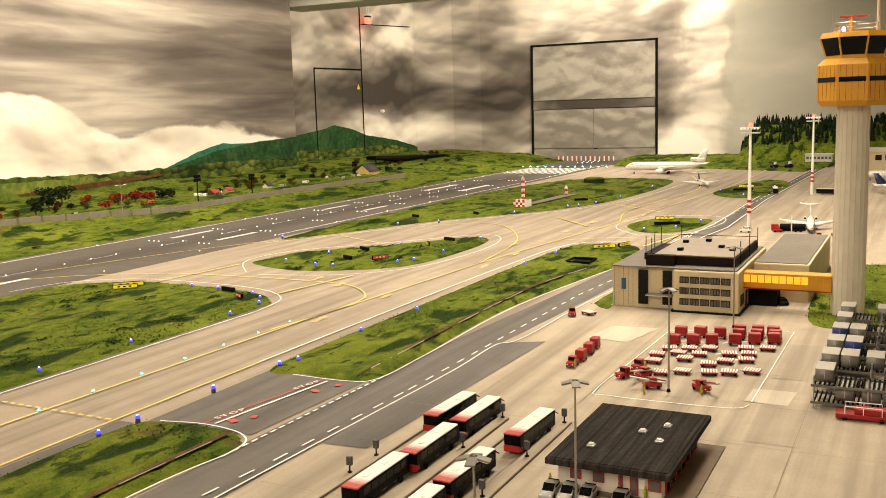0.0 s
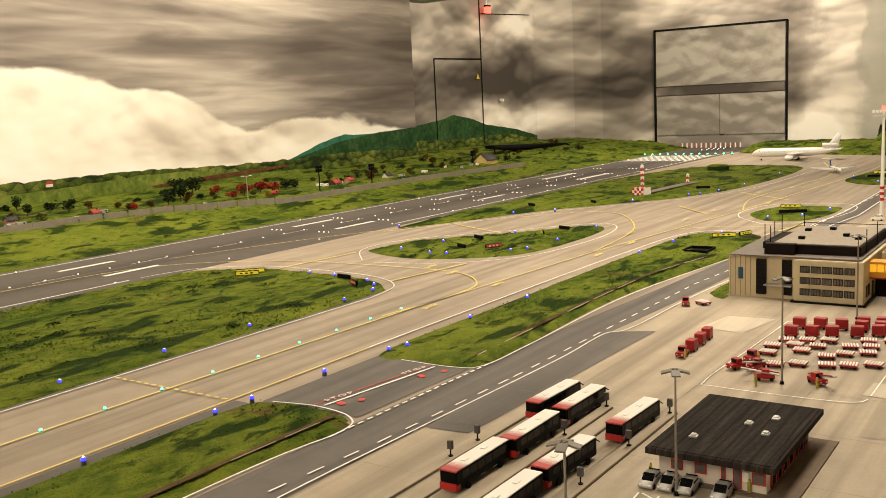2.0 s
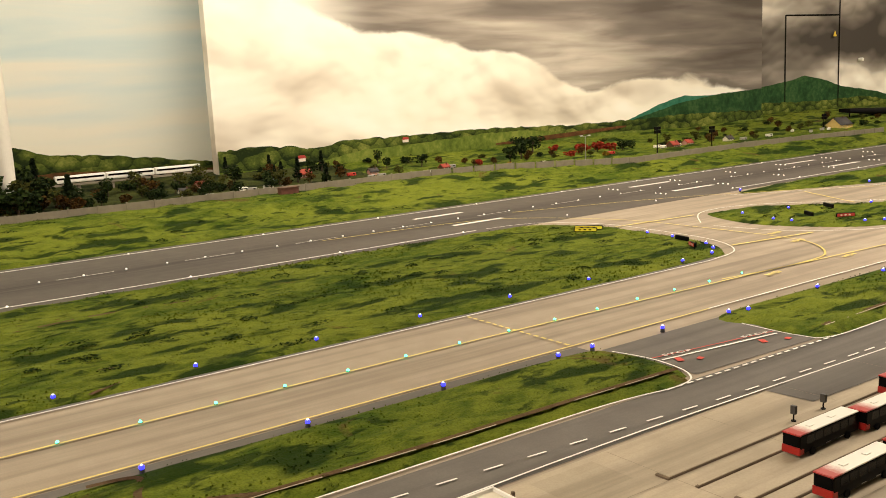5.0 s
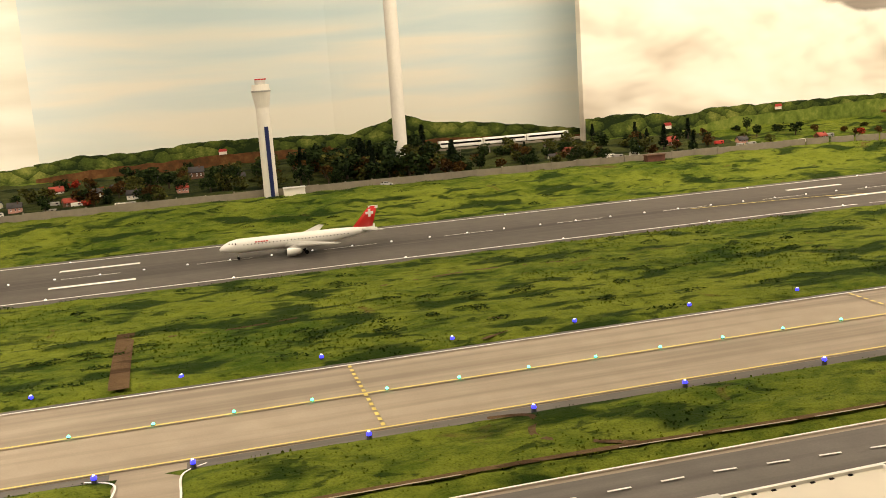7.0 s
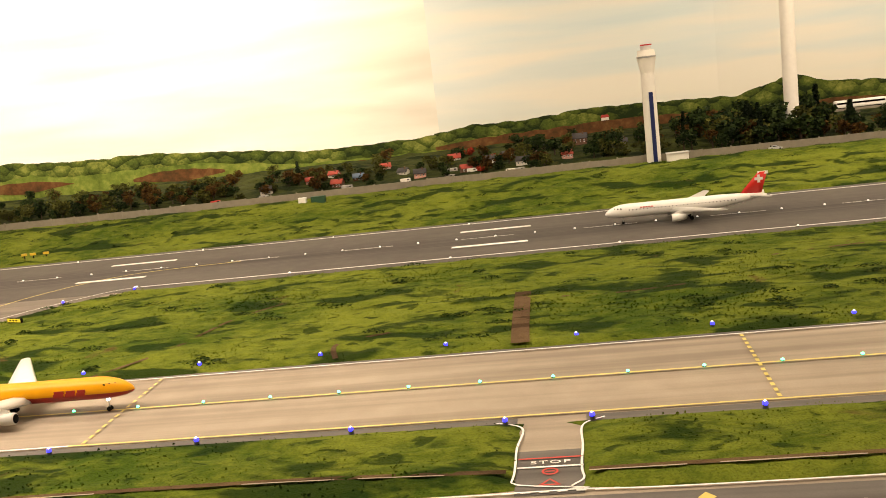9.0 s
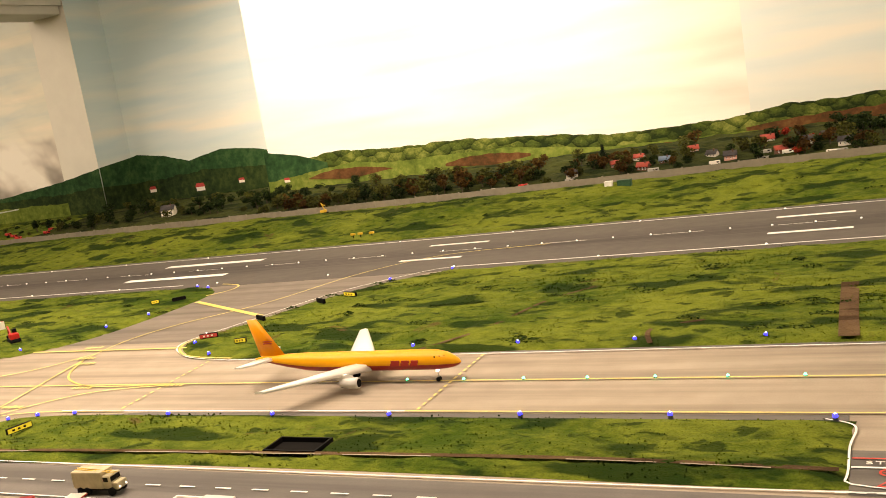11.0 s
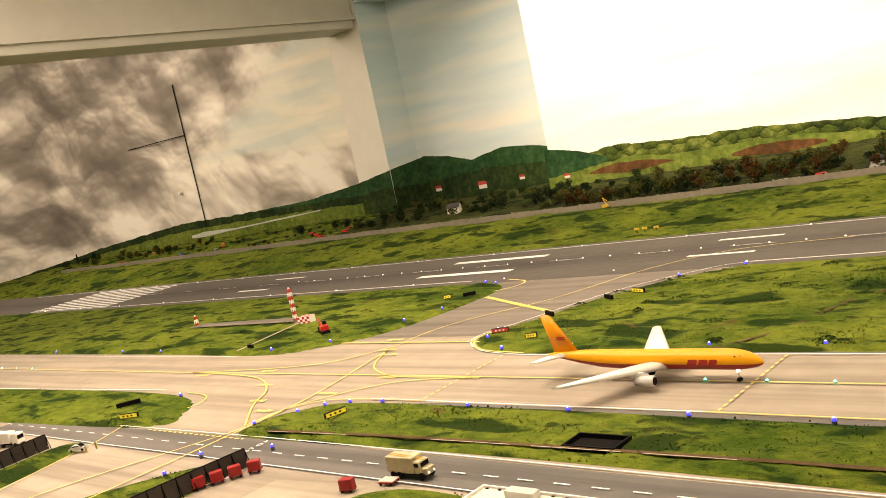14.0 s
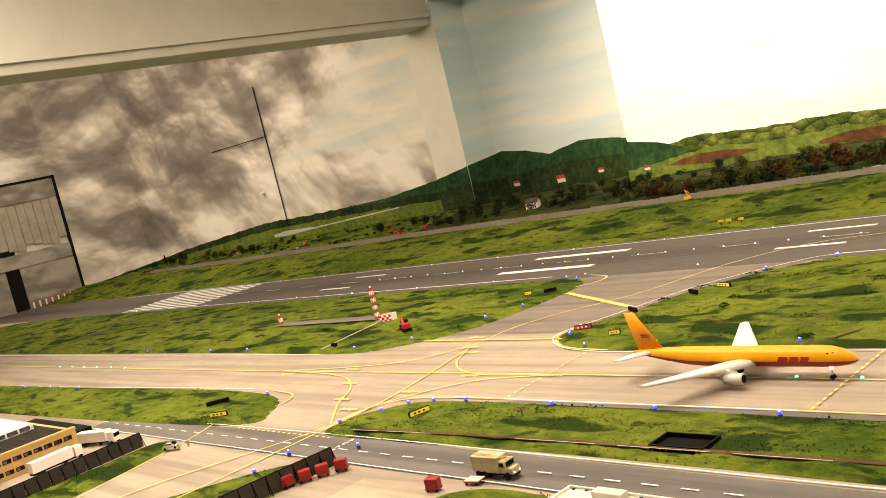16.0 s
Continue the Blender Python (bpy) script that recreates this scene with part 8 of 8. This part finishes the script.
for k in range(10):
    part("rung", rod((-0.04 + k * 0.008, -0.009, 0.0465 - k * 0.0005), (-0.04 + k * 0.008, -0.003, 0.0465 - k * 0.0005), 0.0006, n=5), YEL, tr)
for s in (-1, 1):
    part("headlight", rod((0.050, s * 0.008, 0.015), (0.0515, s * 0.008, 0.015), 0.002, n=8), WHITE_GLOW, tr)

SLATE = plain("charcoal_screen", (0.05, 0.041, 0.034), 0.85, spec=0.1, vary=0.3, scale=30)


def screen(a, b, label, h=0.042):
    a, b = Vector((*a, 0)), Vector((*b, 0))
    d = b - a
    n = max(2, round(d.length / 0.035))
    turn = math.degrees(math.atan2(d.y, d.x))
    ob = thing("blast_screen", label, "fence", m=pose(a.x, a.y, Z1, 0, 0, turn))
    s = d.length / n
    for k in range(n):
        part("panel", boxed(k * s + 0.0012, (k + 1) * s - 0.0012, -0.0015, 0.0015, 0.0, h, 0.0004), SLATE, ob)
        part("brace", rod((k * s, 0.003, 0.0), (k * s, -0.0, h), 0.0014, n=5), BLACK, ob)
        part("strut", rod((k * s, 0.0015, h * 0.9), (k * s, 0.018, 0.0), 0.0012, n=5), BLACK, ob)
        part("cross_brace", rod((k * s, -0.003, 0.002), ((k + 1) * s, -0.003, h - 0.002), 0.001, n=5), BLACK, ob)
    part("top_rail", boxed(0, d.length, -0.002, 0.002, h + 0.0002, h + 0.002), BLACK, ob)


screen((-2.05, 1.44), (-2.02, 0.95), "charcoal slatted blast screen with braces")
screen((-1.155, 1.49), (-1.19, 1.15), "charcoal slatted blast screen with braces")
turf("grass_screen_west", spline([(-2.03, 1.0), (-2.035, 1.3), (-2.03, 1.47), (-1.93, 1.49), (-1.87, 1.35), (-1.83, 1.1), (-1.84, 0.98)]), "grass strip beside the blast screen", 0.02, 0.003, 0.003)
turf("grass_screen_east", spline([(-1.52, 1.1), (-1.40, 1.35), (-1.27, 1.49), (-1.18, 1.50), (-1.165, 1.4), (-1.20, 1.1)]), "grass strip beside the blast screen", 0.02, 0.003, 0.003)
turf("grass_round", spline([(-0.74, 1.30), (-0.74, 1.43), (-0.66, 1.485), (-0.55, 1.495), (-0.47, 1.47), (-0.46, 1.3), (-0.6, 1.24)]), "rounded lawn beside the service road", 0.02, 0.004, 0.003)
OCHRE = plain("ochre_plaster_wall", (0.55, 0.36, 0.13), 0.8, vary=0.1)
yb = thing("depot_building", "ochre depot with long window band and dark flat roof", "building", m=pose(0, 0, Z1))
part("wall", boxed(-3.3, -2.32, 0.7, 1.36, 0, 0.07), OCHRE, yb)
part("roof", boxed(-3.29, -2.335, 0.71, 1.345, 0.0702, 0.0715), TAR_ROOF, yb)
part("parapet", boxed(-2.335, -2.318, 0.7, 1.362, 0.0702, 0.078), OCHRE, yb)
for k in range(20):
    y = 0.73 + k * 0.031
    for z in (0.045, 0.012):
        w = part("window", boxed(-2.3205, -2.318, y, y + 0.025, z, z + 0.013), WIN, yb)
        part("pane", boxed(-2.3182, -2.3172, y + 0.002, y + 0.012, z + 0.002, z + 0.011), PANE, w)
sk = part("roof_light", boxed(-2.9, -2.56, 1.10, 1.32, 0.0716, 0.092, 0.002), PLANE_WHITE, yb, "white framed roof light")
for k in range(5):
    part("pane", boxed(-2.5615, -2.5585, 1.115 + k * 0.04, 1.148 + k * 0.04, 0.076, 0.089), PANE, sk)
part("annex", boxed(-2.9, -2.4, 1.365, 1.44, 0, 0.045), BLACK, yb, "dark low annexe")
lorry = thing("white_lorry", "white articulated lorry beside the ochre depot", "lorry", m=pose(-2.23, 1.27, Z1, 0, 0, 97))
part("trailer", boxed(-0.10, 0.03, -0.015, 0.015, 0.012, 0.044, 0.001), PLANE_WHITE, lorry)
part("cab", boxed(0.036, 0.062, -0.0145, 0.0145, 0.008, 0.040, 0.003), PLANE_WHITE, lorry)
part("windscreen", boxed(0.0615, 0.0625, -0.012, 0.012, 0.022, 0.034), DARK_GLASS, lorry)
part("chassis", boxed(-0.10, 0.05, -0.008, 0.008, 0.006, 0.0118), BLACK, lorry)
for x in (-0.085, -0.07, 0.0, 0.05):
    for s in (-1, 1):
        part("wheel", rod((x, s * 0.011, 0.006), (x, s * 0.0155, 0.006), 0.006, n=12), TYRE, lorry)
cl = copy_thing(lorry, pose(-2.28, 1.42, Z1, 0, 0, 20))
cl["label"] = "white lorry cab and trailer behind the screen"
ROOF_WHITE = plain("white_membrane_roof", (0.66, 0.60, 0.49), 0.7, vary=0.06, scale=15)
for name, x0, x1, y0, y1 in (("terminal_annex", 1.2, 1.575, 0.9, 1.455), ("terminal_annex", -0.44, 0.35, 0.75, 1.478)):
    ob = thing(name, "flat white-roofed terminal annexe with low parapet", "building", m=pose(0, 0, Z1))
    part("wall", boxed(x0, x1, y0, y1, 0, 0.026), PLASTER, ob)
    part("roof", boxed(x0 + 0.004, x1 - 0.004, y0 + 0.004, y1 - 0.004, 0.0262, 0.0275), ROOF_WHITE, ob)
    for a, b, c, e in ((x0, x1, y1 - 0.0038, y1), (x0, x1, y0, y0 + 0.0038), (x0, x0 + 0.0038, y0 + 0.004, y1 - 0.004), (x1 - 0.0038, x1, y0 + 0.004, y1 - 0.004)):
        part("parapet", boxed(a, b, c, e, 0.0262, 0.032), PLANE_WHITE, ob)
    part("roof_unit", boxed(x0 + 0.07, x0 + 0.13, y1 - 0.03, y1 - 0.008, 0.0276, 0.04, 0.001), PLANE_GREY, ob)
    for k in range(12):
        part("parapet_bolt", boxed(x0 + 0.01 + k * 0.028, x0 + 0.016 + k * 0.028, y1 - 0.008, y1 - 0.005, 0.0276, 0.029), BLACK, ob)
post = thing("bollard", "thin grey post beside the white roof", "bollard", m=pose(1.60, 1.445, Z1))
part("stem", boxed(-0.002, 0.002, -0.002, 0.002, 0, 0.02), KERB, post)

# ---- far east side ----
structure("road_far", sheet(bmesh.new(), [(4.6, 1.40), (5.3, 1.36), (6.6, 1.38), (9.6, 1.30), (9.6, 1.40), (6.7, 1.47), (5.4, 1.46), (4.6, 1.52)], Z1 - 0.0003), ROAD, "grey asphalt road between the lawns")
lines("road_far_lines", WHITE_PAINT, "white lines of the far road", [([(4.7, 1.44), (5.3, 1.37), (6.6, 1.39), (9.5, 1.31)], 0.006), ([(4.7, 1.50), (5.4, 1.45), (6.7, 1.46), (9.5, 1.39)], 0.006)], [((4.8, 1.47), (9.4, 1.36), 0.006, 0.06, 0.07)])
turf("grass_far_end", np.array([(8.9, 1.45), (9.2, 2.1), (9.3, 2.4), (9.6, 3.2), (10.55, 3.2), (10.55, 0.3), (10.0, 0.3), (9.7, 1.25), (9.0, 1.42)]), "lawn at the far end of the airfield", 0.035, 0.012, 0.01, rise=lambda x, y: max(0, min(1, (x - 9.5) / 0.5)) * (0.05 + 0.28 * max(0, min(1, (2.15 - y) / 0.12)) ** 1.0 * max(0, min(1, (x - 9.85) / 0.45))))
wood = bmesh.new()
wr = random.Random(3)
for _ in range(420):
    x, y = wr.uniform(10.02, 10.5), wr.uniform(0.3, 2.13)
    f = max(0, min(1, (x - 9.5) / 0.5)) * (0.05 + 0.28 * min(1, (2.15 - y) / 0.12) * max(0, min(1, (x - 9.85) / 0.45)))
    hgt, rad = wr.uniform(0.06, 0.11), wr.uniform(0.018, 0.028)
    for k in range(4):
        z0 = f + hgt * (0.05 + 0.22 * k)
        cyl(wood, (x, y, z0), (x + wr.uniform(-0.003, 0.003), y + wr.uniform(-0.003, 0.003), z0 + hgt * 0.38), rad * (1 - 0.22 * k), 0.001, 6, caps=False)
tagged(new("conifer_wood", mesh_of("conifer_wood", wood, LEAF_CONIFER)), "dark dense conifer wood on the far hill", "wood", kind="stuff")
for x, y, h in ((5.241, 1.268, 0.455), (6.977, 1.181, 0.465), (8.3, 1.02, 0.47), (4.817, 1.04, 0.12)):
    mast = thing("floodlight_mast", "tall white floodlight mast with red striped foot", "floodlight mast", "apron floodlight masts", pose(x, y, Z1))
    part("pole", rod((0, 0, 0), (0, 0, h), 0.009 if h > 0.2 else 0.003, 0.005 if h > 0.2 else 0.002, 10), PLANE_WHITE, mast)
    if h > 0.2:
        for k in range(3):
            part("red_band", rod((0, 0, 0.075 + k * 0.024), (0, 0, 0.087 + k * 0.024), 0.0096, n=10), RED_ENAMEL, mast)
        for z in (-0.03, -0.008):
            part("lamp_ring", boxed(-0.012, 0.012, -0.04, 0.04, h + z, h + z + 0.006, 0.001), PLANE_GREY, mast)
        for k in range(6):
            part("floodlight", boxed(-0.016, -0.0122, -0.038 + k * 0.014, -0.028 + k * 0.014, h - 0.012, h - 0.001), WHITE_CAN, mast)
        part("beacon", rod((0, 0, h), (0, 0, h + 0.014), 0.009, 0.006, 10), RED_GLOW, mast)
fb = thing("far_office", "low grey flat-roofed office at the far lawn", "building", m=pose(9.75, 1.40, 0.035))
part("wall", boxed(-0.05, 0.05, -0.11, 0.11, -0.03, 0.06), PLANE_GREY, fb)
part("roof", boxed(-0.055, 0.055, -0.115, 0.115, 0.0602, 0.066), PLASTER, fb)
for k in range(7):
    part("window", boxed(-0.0515, -0.0495, -0.10 + k * 0.03, -0.08 + k * 0.03, 0.02, 0.042), PANE, fb)
term = thing("terminal", "cream terminal building at the far end", "building", m=pose(9.2, 0.70, Z1))
part("wall", boxed(-0.2, 0.2, -0.4, 0.28, 0, 0.15), OFFICE, term)
part("roof", boxed(-0.21, 0.21, -0.41, 0.29, 0.1502, 0.165), PLASTER, term)
for k in range(9):
    part("window", boxed(-0.2025, -0.1995, -0.38 + k * 0.07, -0.335 + k * 0.07, 0.085, 0.125), WIN, term)
md = thing("round_mound", "round grass-topped shelter with dark wall", "shelter", m=pose(7.64, 2.75, 0.006))
part("wall", rod((0, 0, 0), (0, 0, 0.03), 0.075, n=24), LEAF_DARK, md)
part("turf_top", rod((0, 0, 0.0302), (0, 0, 0.040), 0.075, 0.06, 24), GRASS, md)
far_bus = copy_thing(first, pose(7.05, 1.40, Z1, 0, 0, 190))
far_bus["label"] = "small bus driving on the far road"
rb = copy_thing(first, pose(6.99, 1.08, Z1, 0, 0, 80))
rb["label"] = "bus parked at the far stand"
for x, y, a in ((9.2, 1.70, 90), (9.25, 1.59, 80)):
    t = thing("mower_tractor", "dark tractor mowing the far lawn", "tractor", m=pose(x, y, 0.012, 0, 0, a))
    part("body", boxed(-0.03, 0.03, -0.012, 0.012, 0.012, 0.03, 0.003), NAVY, t)
    part("cab", boxed(-0.02, 0.0, -0.013, 0.013, 0.0302, 0.05, 0.002), BUS_WHITE, t)
    for dx, r in ((-0.018, 0.016), (0.02, 0.010)):
        for s in (-1, 1):
            part("wheel", rod((dx, s * 0.014, r), (dx, s * 0.021, r), r, n=14), TYRE, t)
tug(pose(5.2, 1.14, Z1, 0, 0, 100))
tug(pose(5.05, 0.96, Z1, 0, 0, 200))
tug(pose(5.12, 0.90, Z1, 0, 0, 40))
car(pose(5.15, 0.84, Z1, 0, 0, 60), BUS_WHITE, "white service van beside the regional jet", "van", h=0.022)
car(pose(5.16, 1.27, Z1, 0, 0, 90), BUS_WHITE, "white service van below the floodlight mast", "van", h=0.024)
tk = thing("fuel_truck", "red fuel truck with black tank beside the jet", "truck", m=pose(5.22, 1.10, Z1, 0, 0, -80))
part("cab", boxed(-0.07, -0.04, -0.014, 0.014, 0.006, 0.034, 0.003), CART_RED, tk)
part("tank", rod((-0.035, 0, 0.022), (0.07, 0, 0.022), 0.014, n=16), BLACK, tk)
part("chassis", boxed(-0.06, 0.07, -0.008, 0.008, 0.005, 0.010), BLACK, tk)
for x in (-0.055, 0.03, 0.05):
    for s in (-1, 1):
        part("wheel", rod((x, s * 0.009, 0.006), (x, s * 0.014, 0.006), 0.006, n=10), TYRE, tk)
VIS = plain("hi_vis_clothing", (0.34, 0.30, 0.03), 0.8, vary=0.6, scale=300)
for x, y in ((2.195, 1.068), (2.20, 0.925), (2.73, 0.955), (2.825, 1.245), (2.86, 1.10), (3.35, 1.44), (-1.84, 1.45), (-1.83, 1.475), (2.70, 1.06)):
    fig = new("figurine", mesh_of("figurine", cyl(cyl(rod((0, 0, 0), (0, 0, 0.010), 0.0022, 0.0028, 8), (0, 0, 0.010), (0, 0, 0.0165), 0.003, 0.0024, 8), (0, 0, 0.017), (0, 0, 0.021), 0.0018, 0.0015, 8), VIS))
    fig.matrix_basis = pose(x, y, Z2)
    tagged(fig, "tiny plain yellow model figurine on the apron", "figurine", "apron figurines")

# ---- grass tufts ----
tr_ = np.random.RandomState(4)


def tufts(name, spots, count, size, label):
    pick = spots[tr_.choice(len(spots), count)]
    jit = tr_.uniform(-0.012, 0.012, (count, 2))
    n = np.array([noise.noise((x * 2.4, y * 4.5, 1.0)) + 0.7 * noise.noise((x * 9, y * 14, 4.0)) for x, y in pick[:, :2]])
    h = size * (0.6 + 0.9 * np.clip(n + 0.2, 0, 1)) * tr_.uniform(0.6, 1.3, count)
    a = tr_.uniform(0, 6.283, count)
    verts, faces = np.zeros((count, 4, 3)), np.arange(count * 4).reshape(count, 4)
    cx, cy = pick[:, 0] + jit[:, 0], pick[:, 1] + jit[:, 1]
    wv = h * 0.7
    for k, (s, hz) in enumerate(((-1, -0.1), (1, -0.1), (0.55, 1.0), (-0.55, 0.8))):
        verts[:, k, 0] = cx + np.cos(a) * wv * s
        verts[:, k, 1] = cy + np.sin(a) * wv * s
        verts[:, k, 2] = pick[:, 2] + h * hz
    me = bpy.data.meshes.new(name)
    me.from_pydata(verts.reshape(-1, 3).tolist(), [], faces.tolist())
    me.materials.append(GRASS)
    tagged(new(name, me), label, "grass", kind="stuff")


allspots = np.concatenate(TUFT_SPOTS)
near = allspots[(np.abs(allspots[:, 0] - 0.9) < 4.2) & (allspots[:, 1] < 4.62)]
tufts("grass_tufts", near, 70000, 0.0027, "short uneven tufts of static grass")


def clumps(name, spots, count, leaves, label):
    """Low dark cushions of longer grass."""
    r = np.random.RandomState(8)
    pick = spots[r.choice(len(spots), count)]
    ex, ey, top = r.uniform(0.018, 0.055, count), r.uniform(0.010, 0.024, count), r.uniform(0.005, 0.011, count)
    n = count * leaves
    k = np.repeat(np.arange(count), leaves)
    a, q = r.uniform(0, 6.283, n), np.sqrt(r.uniform(0, 1, n))
    cx, cy = pick[k, 0] + np.cos(a) * q * ex[k], pick[k, 1] + np.sin(a) * q * ey[k]
    cz = pick[k, 2] + top[k] * (1 - q * q) * r.uniform(0.4, 1.0, n)
    s = r.uniform(0.0022, 0.0042, n)
    u = r.normal(size=(n, 3)) * (1, 1, 0.45)
    u /= np.linalg.norm(u, axis=1)[:, None]
    w = np.cross(u, r.normal(size=(n, 3)))
    u[:, 2] *= 0.3
    w[:, 2] *= 0.25
    w /= np.linalg.norm(w, axis=1)[:, None]
    c = np.stack([cx, cy, cz], 1)
    verts = np.stack([c + u * s[:, None], c + w * s[:, None], c - u * s[:, None], c - w * s[:, None]], 1)
    me = bpy.data.meshes.new(name)
    me.from_pydata(verts.reshape(-1, 3).tolist(), [], np.arange(n * 4).reshape(n, 4).tolist())
    me.materials.append(leaf_material("long_grass", (0.012, 0.032, 0.003), (0.038, 0.066, 0.006)))
    tagged(new(name, me), label, "grass", kind="stuff")


open_grass = near[(near[:, 1] > 2.36) & (near[:, 1] < 3.24) | (near[:, 1] > 4.05) & (near[:, 1] < 4.5)]
clumps("grass_clumps", open_grass, 220, 70, "dark cushions of longer static grass")
